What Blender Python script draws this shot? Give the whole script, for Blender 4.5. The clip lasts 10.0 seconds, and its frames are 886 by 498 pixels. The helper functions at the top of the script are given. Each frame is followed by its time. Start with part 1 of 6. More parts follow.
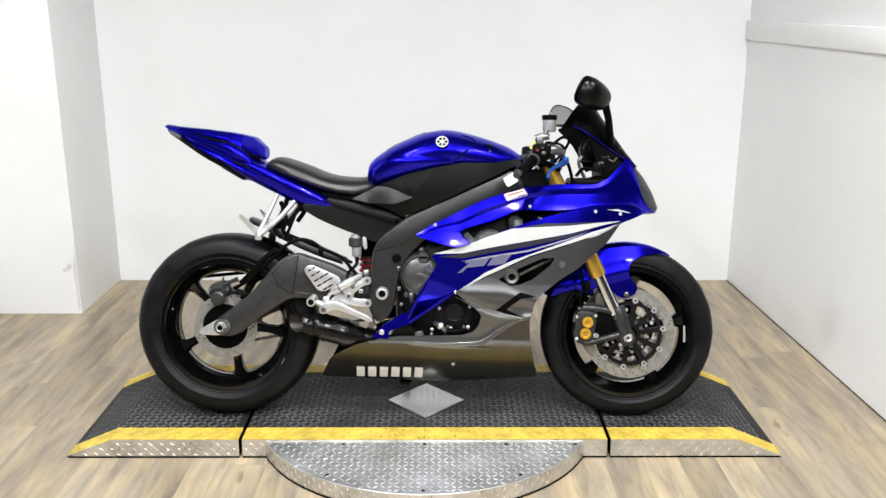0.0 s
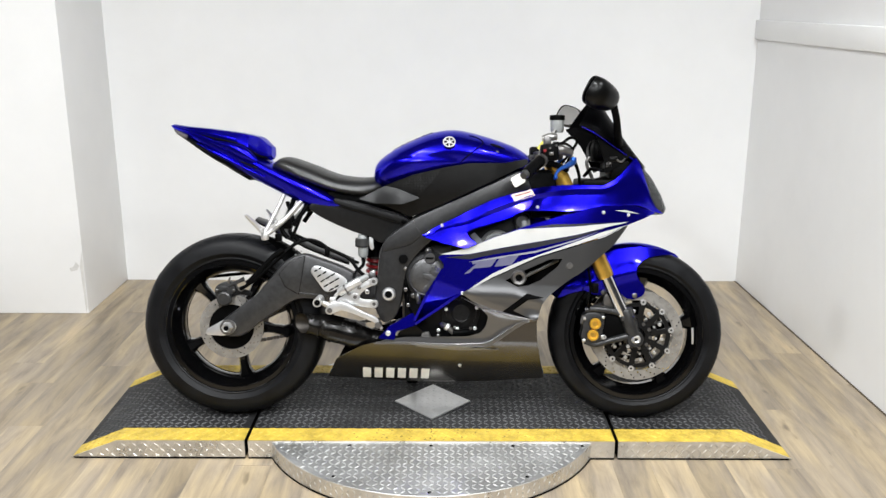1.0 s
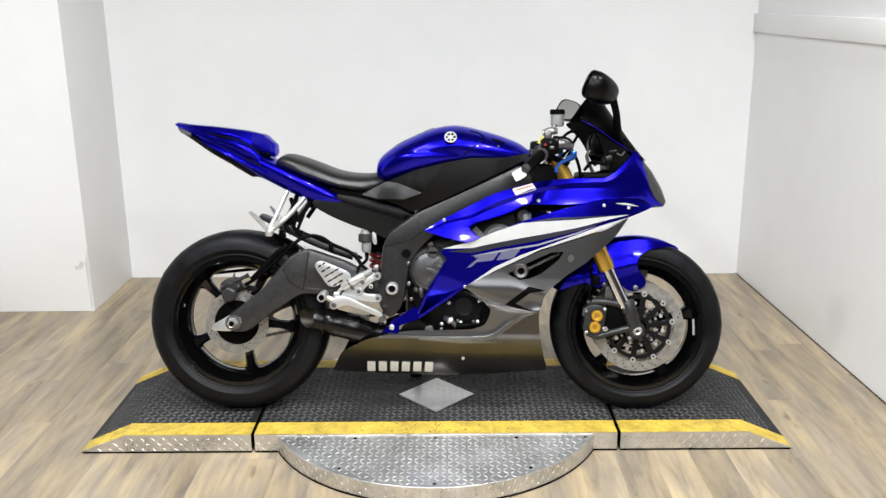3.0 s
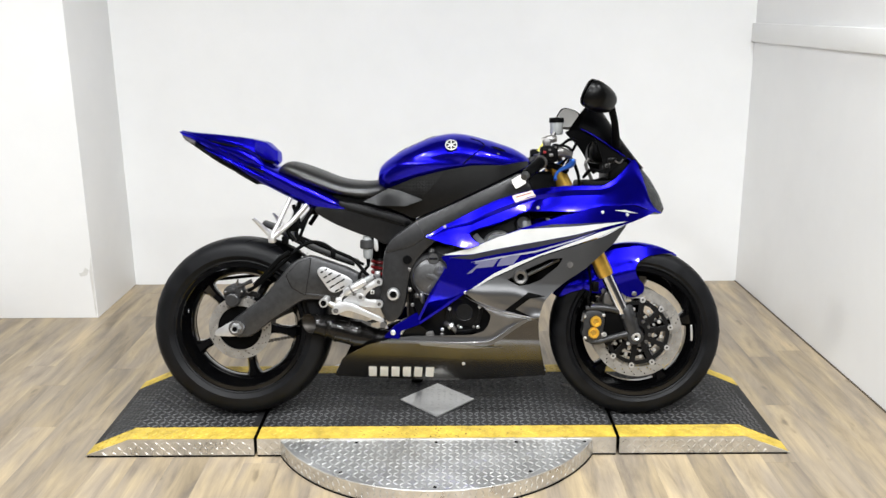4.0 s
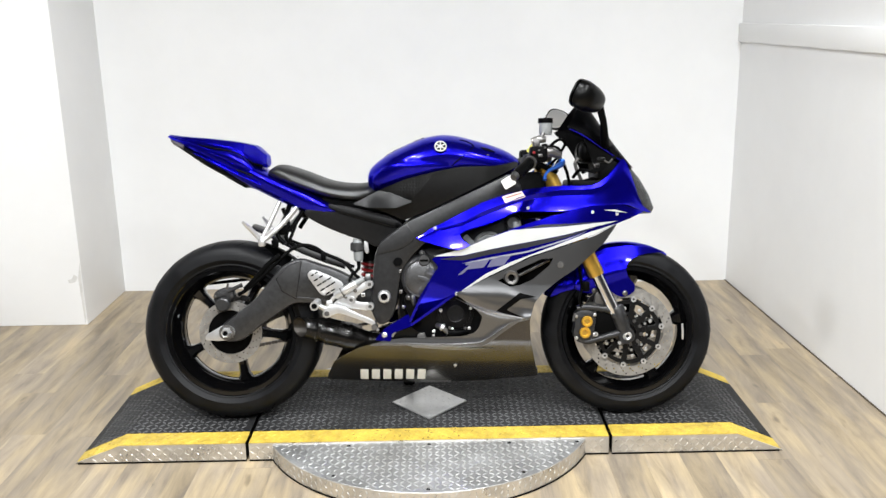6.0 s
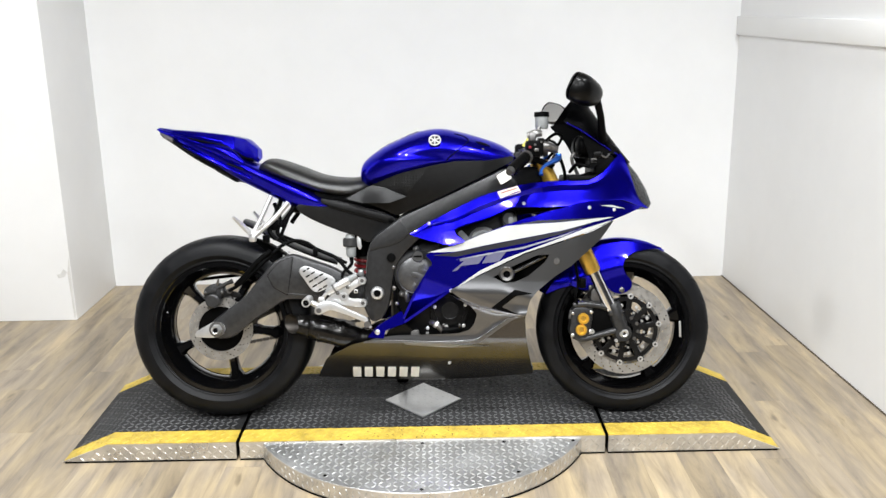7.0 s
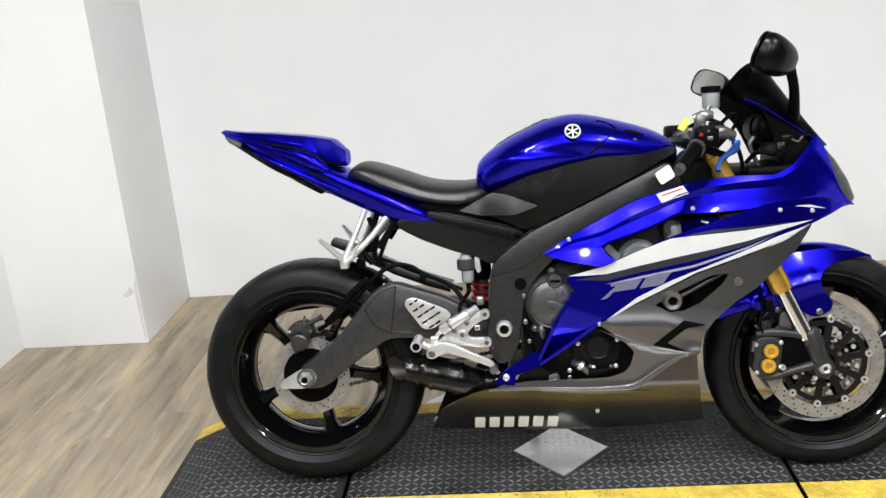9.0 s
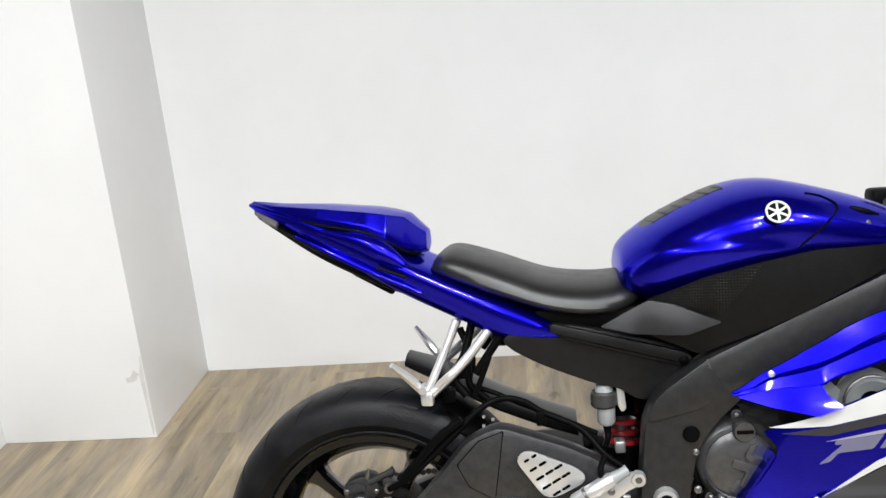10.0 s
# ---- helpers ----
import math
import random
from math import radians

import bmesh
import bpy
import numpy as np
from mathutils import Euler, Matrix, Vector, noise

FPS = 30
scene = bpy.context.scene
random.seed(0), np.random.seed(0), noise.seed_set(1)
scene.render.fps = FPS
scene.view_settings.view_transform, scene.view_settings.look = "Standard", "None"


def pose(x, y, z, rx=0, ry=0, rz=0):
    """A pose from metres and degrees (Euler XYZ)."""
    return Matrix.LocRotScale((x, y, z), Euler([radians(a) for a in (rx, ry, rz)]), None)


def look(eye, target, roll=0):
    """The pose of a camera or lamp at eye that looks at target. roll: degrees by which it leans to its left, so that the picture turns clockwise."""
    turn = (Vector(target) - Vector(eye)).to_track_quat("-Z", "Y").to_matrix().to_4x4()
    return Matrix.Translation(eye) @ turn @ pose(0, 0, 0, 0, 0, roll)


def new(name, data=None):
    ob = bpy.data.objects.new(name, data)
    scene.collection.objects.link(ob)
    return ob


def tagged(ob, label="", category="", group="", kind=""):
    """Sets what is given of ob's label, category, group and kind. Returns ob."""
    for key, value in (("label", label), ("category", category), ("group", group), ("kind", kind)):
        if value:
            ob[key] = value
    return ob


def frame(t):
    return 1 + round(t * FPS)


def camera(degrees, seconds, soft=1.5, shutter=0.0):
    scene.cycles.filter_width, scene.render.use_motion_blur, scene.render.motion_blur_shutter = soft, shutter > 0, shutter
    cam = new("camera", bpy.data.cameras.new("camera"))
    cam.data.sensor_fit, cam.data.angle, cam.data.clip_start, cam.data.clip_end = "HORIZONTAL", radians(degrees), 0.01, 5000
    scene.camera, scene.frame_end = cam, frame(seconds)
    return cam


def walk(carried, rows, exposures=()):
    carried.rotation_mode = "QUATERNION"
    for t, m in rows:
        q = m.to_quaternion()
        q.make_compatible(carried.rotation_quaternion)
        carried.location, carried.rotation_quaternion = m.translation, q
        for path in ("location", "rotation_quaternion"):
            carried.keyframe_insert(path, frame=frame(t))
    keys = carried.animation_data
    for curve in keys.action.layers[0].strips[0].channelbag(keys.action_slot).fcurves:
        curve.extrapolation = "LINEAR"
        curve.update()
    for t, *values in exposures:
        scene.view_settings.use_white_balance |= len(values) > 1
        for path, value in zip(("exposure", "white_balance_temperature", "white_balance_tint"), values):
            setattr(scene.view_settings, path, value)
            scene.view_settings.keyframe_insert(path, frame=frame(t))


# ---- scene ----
cam = camera(52.7, 10.0)
PATH = [
    (0, (0.044, -3.017, 1.474), (0.055, -1.089, 0.943), 0.1),
    (0.5, (0.045, -3.007, 1.473), (0.048, -1.079, 0.939), 0.1),
    (1, (0.045, -3.003, 1.474), (0.04, -1.075, 0.942), 0.1),
    (1.5, (0.046, -3.01, 1.47), (0.045, -1.084, 0.932), -0.0),
    (2, (0.046, -3.016, 1.47), (0.039, -1.091, 0.926), -0.3),
    (2.5, (0.043, -3.022, 1.473), (0.035, -1.097, 0.929), -0.5),
    (4, (0.047, -3.072, 1.476), (0.034, -1.141, 0.956), -0.5),
    (4.5, (0.051, -3.094, 1.478), (0.034, -1.16, 0.968), -1.2),
    (5, (0.048, -3.099, 1.482), (0.034, -1.162, 0.983), -0.9),
    (5.5, (0.046, -3.089, 1.474), (0.044, -1.153, 0.972), -1.0),
    (7, (0.049, -3.02, 1.46), (0.069, -1.09, 0.935), -0.8),
    (7.5, (0.053, -2.986, 1.471), (0.073, -1.055, 0.951), -0.8),
    (8, (0.009, -2.923, 1.471), (0.049, -1.0, 0.924), -0.5),
    (8.1, (-0.025, -2.896, 1.467), (0.045, -0.974, 0.918), -1.2),
    (8.2, (-0.027, -2.872, 1.466), (0.052, -0.947, 0.926), -1.3),
    (8.3, (-0.075, -2.834, 1.458), (0.056, -0.918, 0.898), -1.8),
    (8.4, (-0.081, -2.793, 1.460), (0.044, -0.889, 0.861), -2.6),
    (8.5, (-0.089, -2.747, 1.464), (0.034, -0.848, 0.849), -2.8),
    (8.6, (-0.128, -2.675, 1.436), (-0.012, -0.769, 0.839), -2.5),
    (8.7, (-0.096, -2.603, 1.446), (-0.046, -0.683, 0.891), -2.8),
    (8.8, (-0.105, -2.530, 1.445), (-0.161, -0.613, 0.880), -4.2),
    (9, (-0.112, -2.358, 1.457), (-0.264, -0.457, 0.855), -4.6),
    (9.1, (-0.132, -2.291, 1.460), (-0.34, -0.39, 0.872), -4.5),
    (9.2, (-0.163, -2.205, 1.463), (-0.405, -0.306, 0.885), -4.8),
    (9.3, (-0.195, -2.124, 1.452), (-0.419, -0.214, 0.902), -5.0),
    (9.4, (-0.232, -2.052, 1.457), (-0.402, -0.136, 0.925), -5.0),
    (9.5, (-0.269, -1.98, 1.461), (-0.409, -0.059, 0.919), -5.7),
    (9.6, (-0.285, -1.899, 1.458), (-0.417, 0.018, 0.901), -5.5),
    (9.7, (-0.307, -1.832, 1.464), (-0.443, 0.073, 0.871), -5.9),
    (9.8, (-0.321, -1.756, 1.461), (-0.466, 0.142, 0.848), -6.1),
    (9.9, (-0.338, -1.676, 1.456), (-0.487, 0.227, 0.857), -5.8),
    (10, (-0.354, -1.596, 1.456), (-0.548, 0.309, 0.879), -5.2),
]
walk(cam, [(t, look(eye, target, roll)) for t, eye, target, roll in PATH], [(0, -0.18), (1.5, -0.28), (2.5, -0.30), (4, -0.18), (5, -0.14), (7, -0.13), (8, -0.18), (8.5, -0.25), (9, -0.30), (9.6, -0.36), (10, -0.26)])

# ---- light ----
world = bpy.data.worlds.new("world")
scene.world = world
world.use_nodes = True
world.node_tree.nodes["Background"].inputs[0].default_value = (0.8, 0.85, 0.9, 1)
world.node_tree.nodes["Background"].inputs[1].default_value = 0.05

LAMP_WATTS = 59.5


# ---- materials ----
def material(name, colour, rough=0.5, metal=0.0, coat=0.0, vary=0.0, scale=8.0, bump=0.0, bump_scale=200.0, spec=0.5, rough_vary=0.0, stretch=(1, 1, 1), dots=False):
    m = bpy.data.materials.new(name)
    m.use_nodes = True
    nt = m.node_tree
    b = nt.nodes["Principled BSDF"]
    b.inputs["Roughness"].default_value = rough
    b.inputs["Metallic"].default_value = metal
    b.inputs["Coat Weight"].default_value = coat
    b.inputs["Coat Roughness"].default_value = 0.04
    b.inputs["Specular IOR Level"].default_value = spec
    b.inputs["Base Color"].default_value = (*colour, 1)
    tex = nt.nodes.new("ShaderNodeTexCoord")
    mp = nt.nodes.new("ShaderNodeMapping")
    mp.inputs["Scale"].default_value = stretch
    nt.links.new(tex.outputs["Object"], mp.inputs["Vector"])
    if vary or rough_vary:
        n1 = nt.nodes.new("ShaderNodeTexNoise")
        n1.inputs["Scale"].default_value = scale
        n1.inputs["Detail"].default_value = 6
        n1.inputs["Roughness"].default_value = 0.65
        nt.links.new(mp.outputs[0], n1.inputs["Vector"])
        if vary:
            ramp = nt.nodes.new("ShaderNodeMapRange")
            ramp.inputs["From Min"].default_value = 0.3
            ramp.inputs["From Max"].default_value = 0.7
            ramp.inputs["To Min"].default_value = 1 - vary
            ramp.inputs["To Max"].default_value = 1 + vary
            nt.links.new(n1.outputs["Fac"], ramp.inputs["Value"])
            mix = nt.nodes.new("ShaderNodeVectorMath")
            mix.operation = "SCALE"
            mix.inputs[0].default_value = colour
            nt.links.new(ramp.outputs[0], mix.inputs["Scale"])
            nt.links.new(mix.outputs[0], b.inputs["Base Color"])
        if rough_vary:
            r2 = nt.nodes.new("ShaderNodeMapRange")
            r2.inputs["From Min"].default_value = 0.3
            r2.inputs["From Max"].default_value = 0.7
            r2.inputs["To Min"].default_value = max(0.02, rough - rough_vary)
            r2.inputs["To Max"].default_value = min(1, rough + rough_vary)
            nt.links.new(n1.outputs["Fac"], r2.inputs["Value"])
            nt.links.new(r2.outputs[0], b.inputs["Roughness"])
    if bump:
        n2 = nt.nodes.new("ShaderNodeTexVoronoi" if dots else "ShaderNodeTexNoise")
        n2.inputs["Scale"].default_value = bump_scale
        n2.inputs["Detail"].default_value = 0 if dots else 3
        if dots:
            n2.inputs["Randomness"].default_value = 0.15
        nt.links.new(mp.outputs[0], n2.inputs["Vector"])
        bp = nt.nodes.new("ShaderNodeBump")
        bp.inputs["Strength"].default_value = bump
        bp.inputs["Distance"].default_value = 0.002
        nt.links.new(n2.outputs["Distance" if dots else "Fac"], bp.inputs["Height"])
        nt.links.new(bp.outputs[0], b.inputs["Normal"])
    return m


def wood_material():
    m = bpy.data.materials.new("oak_plank")
    m.use_nodes = True
    nt = m.node_tree
    b = nt.nodes["Principled BSDF"]
    b.inputs["Roughness"].default_value = 0.42
    tex = nt.nodes.new("ShaderNodeTexCoord")
    info = nt.nodes.new("ShaderNodeObjectInfo")
    shift = nt.nodes.new("ShaderNodeVectorMath")
    shift.operation = "MULTIPLY_ADD"
    comb = nt.nodes.new("ShaderNodeCombineXYZ")
    for k in range(3):
        nt.links.new(info.outputs["Random"], comb.inputs[k])
    shift.inputs[1].default_value = (17.3, 41.7, 5.1)
    nt.links.new(comb.outputs[0], shift.inputs[0])
    nt.links.new(tex.outputs["Object"], shift.inputs[2])
    streak = nt.nodes.new("ShaderNodeMapping")
    streak.inputs["Scale"].default_value = (8, 1.0, 1)
    nt.links.new(shift.outputs[0], streak.inputs["Vector"])
    n1 = nt.nodes.new("ShaderNodeTexNoise")
    n1.inputs["Scale"].default_value = 2.2
    n1.inputs["Detail"].default_value = 7
    n1.inputs["Roughness"].default_value = 0.66
    n1.inputs["Distortion"].default_value = 0.6
    nt.links.new(streak.outputs[0], n1.inputs["Vector"])
    r1 = nt.nodes.new("ShaderNodeValToRGB")
    r1.color_ramp.elements[0].position, r1.color_ramp.elements[0].color = 0.27, (0.172, 0.142, 0.106, 1)
    r1.color_ramp.elements[1].position, r1.color_ramp.elements[1].color = 0.74, (0.462, 0.374, 0.248, 1)
    e = r1.color_ramp.elements.new(0.48)
    e.color = (0.315, 0.260, 0.186, 1)
    nt.links.new(n1.outputs["Fac"], r1.inputs["Fac"])
    grain = nt.nodes.new("ShaderNodeMapping")
    grain.inputs["Scale"].default_value = (120, 3, 1)
    nt.links.new(shift.outputs[0], grain.inputs["Vector"])
    n2 = nt.nodes.new("ShaderNodeTexNoise")
    n2.inputs["Scale"].default_value = 1.5
    n2.inputs["Detail"].default_value = 4
    nt.links.new(grain.outputs[0], n2.inputs["Vector"])
    tone = nt.nodes.new("ShaderNodeMapRange")
    tone.inputs["To Min"].default_value = 0.84
    tone.inputs["To Max"].default_value = 1.14
    nt.links.new(info.outputs["Random"], tone.inputs["Value"])
    fine = nt.nodes.new("ShaderNodeMapRange")
    fine.inputs["To Min"].default_value = 0.85
    fine.inputs["To Max"].default_value = 1.15
    nt.links.new(n2.outputs["Fac"], fine.inputs["Value"])
    mul = nt.nodes.new("ShaderNodeMath")
    mul.operation = "MULTIPLY"
    nt.links.new(tone.outputs[0], mul.inputs[0])
    nt.links.new(fine.outputs[0], mul.inputs[1])
    sc = nt.nodes.new("ShaderNodeVectorMath")
    sc.operation = "SCALE"
    # broad grey and tan patches along the boards, and dark knots
    broad = nt.nodes.new("ShaderNodeMapping")
    broad.inputs["Scale"].default_value = (9, 1.8, 1)
    nt.links.new(shift.outputs[0], broad.inputs["Vector"])
    n3 = nt.nodes.new("ShaderNodeTexNoise")
    n3.inputs["Scale"].default_value = 1.6
    n3.inputs["Detail"].default_value = 3
    nt.links.new(broad.outputs[0], n3.inputs["Vector"])
    r3 = nt.nodes.new("ShaderNodeValToRGB")
    r3.color_ramp.elements[0].position, r3.color_ramp.elements[0].color = 0.40, (0.88, 0.88, 0.92, 1)
    r3.color_ramp.elements[1].position, r3.color_ramp.elements[1].color = 0.60, (1.10, 1.06, 0.97, 1)
    nt.links.new(n3.outputs["Fac"], r3.inputs["Fac"])
    patch = nt.nodes.new("ShaderNodeVectorMath")
    patch.operation = "MULTIPLY"
    nt.links.new(r1.outputs["Color"], patch.inputs[0])
    nt.links.new(r3.outputs["Color"], patch.inputs[1])
    knots = nt.nodes.new("ShaderNodeMapping")
    knots.inputs["Scale"].default_value = (9, 3.2, 1)
    nt.links.new(shift.outputs[0], knots.inputs["Vector"])
    n4 = nt.nodes.new("ShaderNodeTexNoise")
    n4.inputs["Scale"].default_value = 1.7
    n4.inputs["Detail"].default_value = 2
    nt.links.new(knots.outputs[0], n4.inputs["Vector"])
    r4 = nt.nodes.new("ShaderNodeMapRange")
    r4.inputs["From Min"].default_value = 0.68
    r4.inputs["From Max"].default_value = 0.76
    r4.inputs["To Min"].default_value = 1.0
    r4.inputs["To Max"].default_value = 0.45
    nt.links.new(n4.outputs["Fac"], r4.inputs["Value"])
    spot = nt.nodes.new("ShaderNodeVectorMath")
    spot.operation = "SCALE"
    nt.links.new(patch.outputs[0], spot.inputs[0])
    nt.links.new(r4.outputs[0], spot.inputs["Scale"])
    nt.links.new(spot.outputs[0], sc.inputs[0])
    nt.links.new(mul.outputs[0], sc.inputs["Scale"])
    nt.links.new(sc.outputs[0], b.inputs["Base Color"])
    bp = nt.nodes.new("ShaderNodeBump")
    bp.inputs["Strength"].default_value = 0.15
    bp.inputs["Distance"].default_value = 0.001
    nt.links.new(n2.outputs["Fac"], bp.inputs["Height"])
    nt.links.new(bp.outputs[0], b.inputs["Normal"])
    return m


def glass_material(name, colour, rough=0.02, alpha=0.5):
    m = bpy.data.materials.new(name)
    m.use_nodes = True
    nt = m.node_tree
    b = nt.nodes["Principled BSDF"]
    b.inputs["Base Color"].default_value = (*colour, 1)
    b.inputs["Roughness"].default_value = rough
    b.inputs["Alpha"].default_value = alpha
    b.inputs["Specular IOR Level"].default_value = 0.5 if alpha < 0.9 else 0.08
    return m


M_WALL = material("white_wall_paint", (0.83, 0.832, 0.832), 0.55, vary=0.03, scale=1.6, bump=0.12, bump_scale=90)
M_CEIL = material("ceiling_paint", (0.17, 0.17, 0.17), 0.8, vary=0.04, scale=1)
M_HALL = material("dark_hall_paint", (0.16, 0.16, 0.165), 0.6, vary=0.05, scale=2)
M_TRIM = material("white_gloss_trim", (0.82, 0.82, 0.81), 0.35, vary=0.02, scale=3)
M_SMUDGE = material("grey_scuff", (0.62, 0.61, 0.59), 0.6, vary=0.1, scale=30)
M_WOOD = wood_material()
M_JOINT = material("dark_joint", (0.07, 0.05, 0.03), 0.8, vary=0.2, scale=20)
M_DECK = material("black_tread_plate", (0.020, 0.020, 0.0205), 0.55, vary=0.75, scale=4.5, bump=0.3, bump_scale=300, rough_vary=0.18, spec=0.15)
M_DECKWORN = material("worn_tread_marks", (0.10, 0.10, 0.101), 0.55, metal=0.35, vary=0.6, scale=5, spec=0.3)
M_YELLOW = material("yellow_safety_paint", (0.54, 0.385, 0.055), 0.55, vary=0.35, scale=14, bump=0.3, bump_scale=120)
M_STEEL = material("bare_aluminium_tread", (0.60, 0.60, 0.595), 0.42, metal=0.85, vary=0.22, scale=6, bump=0.12, bump_scale=250, rough_vary=0.1)
M_TREADBRIGHT = material("polished_tread_marks", (0.58, 0.58, 0.57), 0.48, metal=0.85, vary=0.3, scale=9, rough_vary=0.12)
M_SKIRT = material("worn_aluminium_skirt", (0.6, 0.57, 0.52), 0.34, metal=0.75, vary=0.22, scale=12, bump=0.1, bump_scale=250, rough_vary=0.12)
M_BLUE = material("blue_metallic_paint", (0.007, 0.0045, 0.47), 0.21, vary=0.14, scale=700, metal=0.93, coat=0.30)
M_BLUE.node_tree.nodes["Principled BSDF"].inputs["Specular Tint"].default_value = (0.12, 0.10, 0.85, 1)
M_WHITE = material("white_decal", (0.46, 0.46, 0.45), 0.3, coat=0.6, vary=0.06, scale=12)
M_PANMARK = material("bright_white_decal", (0.86, 0.86, 0.85), 0.35, vary=0.03, scale=15)
M_BLACKLINE = material("black_decal", (0.015, 0.015, 0.02), 0.3, coat=0.6, vary=0.1, scale=20)
M_SILVERLINE = material("silver_decal", (0.36, 0.36, 0.4), 0.35, metal=0.5, coat=0.5, vary=0.05, scale=30)
M_GREY = material("grey_metallic_paint", (0.138, 0.138, 0.141), 0.30, vary=0.10, scale=700, metal=0.9, coat=0.5)
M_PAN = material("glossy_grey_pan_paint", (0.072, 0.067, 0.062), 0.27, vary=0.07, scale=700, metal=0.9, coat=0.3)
M_BLACK = material("matt_black_plastic", (0.0014, 0.0014, 0.0015), 0.45, vary=0.15, scale=40, bump=0.2, bump_scale=500, spec=0.05)
M_CARBON = material("satin_black_cover", (0.0045, 0.0045, 0.0045), 0.38, vary=0.25, scale=60, bump=0.25, bump_scale=500, spec=0.13)
M_KNURL = material("knurled_black_grip", (0.003, 0.003, 0.003), 0.34, vary=0.2, scale=60, bump=0.5, bump_scale=200, spec=0.2, dots=True)
M_SEAT = material("black_vinyl", (0.008, 0.008, 0.008), 0.38, vary=0.25, scale=25, bump=0.15, bump_scale=600, spec=0.55, rough_vary=0.06)
M_RUBBER = material("tyre_rubber", (0.0040, 0.0042, 0.0050), 0.46, vary=0.5, scale=14, bump=0.3, bump_scale=260, rough_vary=0.14, spec=0.19)
M_RIM = material("gloss_black_rim", (0.0015, 0.0015, 0.0017), 0.1, vary=0.1, scale=30, spec=0.2, coat=0.6)
M_FRAME = material("dark_grey_frame", (0.043, 0.043, 0.044), 0.34, vary=0.16, scale=60, bump=0.16, bump_scale=500, spec=0.3, metal=0.75)
M_ARM = material("dark_cast_swingarm", (0.058, 0.058, 0.059), 0.36, metal=0.75, vary=0.2, scale=50, bump=0.2, bump_scale=400, spec=0.4)
M_SUB = material("dark_subframe", (0.016, 0.016, 0.0165), 0.4, metal=0.6, vary=0.15, scale=50, bump=0.15, bump_scale=400, spec=0.25)
M_ENGINE = material("engine_grey", (0.011, 0.011, 0.0115), 0.42, metal=0.4, vary=0.25, scale=40, bump=0.2, bump_scale=300, spec=0.2)
M_COVER = material("magnesium_cover", (0.098, 0.098, 0.100), 0.36, vary=0.2, scale=40, bump=0.14, bump_scale=400, metal=0.75)
M_ALU = material("polished_aluminium", (0.66, 0.66, 0.66), 0.34, vary=0.06, scale=40, bump=0.06, bump_scale=500, metal=0.8)
M_DISC = material("brake_disc_steel", (0.42, 0.41, 0.395), 0.40, metal=0.9, vary=0.16, scale=50, rough_vary=0.08)
M_CHROME = material("hard_chrome", (0.75, 0.75, 0.76), 0.1, metal=1.0, vary=0.03, scale=20)
M_GOLD = material("gold_anodised", (0.62, 0.38, 0.07), 0.33, metal=0.8, vary=0.06, scale=40)
M_AMBER = material("gold_piston_cap", (0.75, 0.42, 0.05), 0.3, metal=0.6, vary=0.06, scale=60)
M_RED = material("red_spring_paint", (0.2, 0.008, 0.01), 0.35, coat=0.3, vary=0.1, scale=40)
M_BLUEALU = material("blue_anodised_lever", (0.02, 0.10, 0.42), 0.3, metal=0.7, vary=0.1, scale=60)
M_TANKPLASTIC = material("cloudy_reservoir", (0.25, 0.26, 0.26), 0.35, vary=0.12, scale=30)
M_POD = material("satin_black_plastic", (0.002, 0.002, 0.002), 0.28, vary=0.1, scale=30, spec=0.16)
M_CAP = material("dark_bottle_cap", (0.03, 0.03, 0.03), 0.35, vary=0.2, scale=50)
M_PAPER = material("paper_tag", (0.78, 0.77, 0.74), 0.6, vary=0.04, scale=30)
M_BADGE = material("grey_silver_decal", (0.17, 0.17, 0.27), 0.32, metal=0.5, coat=0.5, vary=0.06, scale=30)
M_BURNT = material("burnt_steel", (0.009, 0.0085, 0.008), 0.2, vary=0.6, scale=26, rough_vary=0.14, metal=0.5)
M_YELLOWTAG = material("yellow_plastic_tag", (0.75, 0.68, 0.12), 0.45, vary=0.06, scale=30)
M_SMOKE = glass_material("smoked_screen", (0.0015, 0.0015, 0.002), 0.3, 0.996)
M_LENS = glass_material("headlight_lens", (0.060, 0.062, 0.065), 0.06, 0.86)
M_KNEE = material("grey_knee_panel", (0.008, 0.008, 0.0085), 0.33, metal=0.1, vary=0.15, scale=60, bump=0.12, bump_scale=420, spec=0.36)
M_MIRROR = material("mirror_glass", (0.85, 0.85, 0.85), 0.03, metal=1.0)
M_LABEL = material("peach_paper_label", (0.60, 0.47, 0.40), 0.55, vary=0.12, scale=30)
M_LINER = material("scorched_pipe_liner", (0.030, 0.026, 0.022), 0.45, metal=0.6, vary=0.5, scale=35)
M_SPIDER = material("black_anodised_carrier", (0.010, 0.010, 0.0105), 0.32, metal=0.5, vary=0.2, scale=60, spec=0.4)
M_CALIPER = material("grey_cast_caliper", (0.040, 0.040, 0.041), 0.36, metal=0.6, vary=0.25, scale=60, bump=0.15, bump_scale=400)
M_STEELDARK = material("dark_steel", (0.16, 0.155, 0.15), 0.38, metal=0.85, vary=0.2, scale=60)
M_LAMP = bpy.data.materials.new("lamp_diffuser")
M_LAMP.use_nodes = True
M_LAMP.node_tree.nodes["Principled BSDF"].inputs["Emission Color"].default_value = (0.95, 0.975, 1, 1)
M_LAMP.node_tree.nodes["Principled BSDF"].inputs["Emission Strength"].default_value = 8


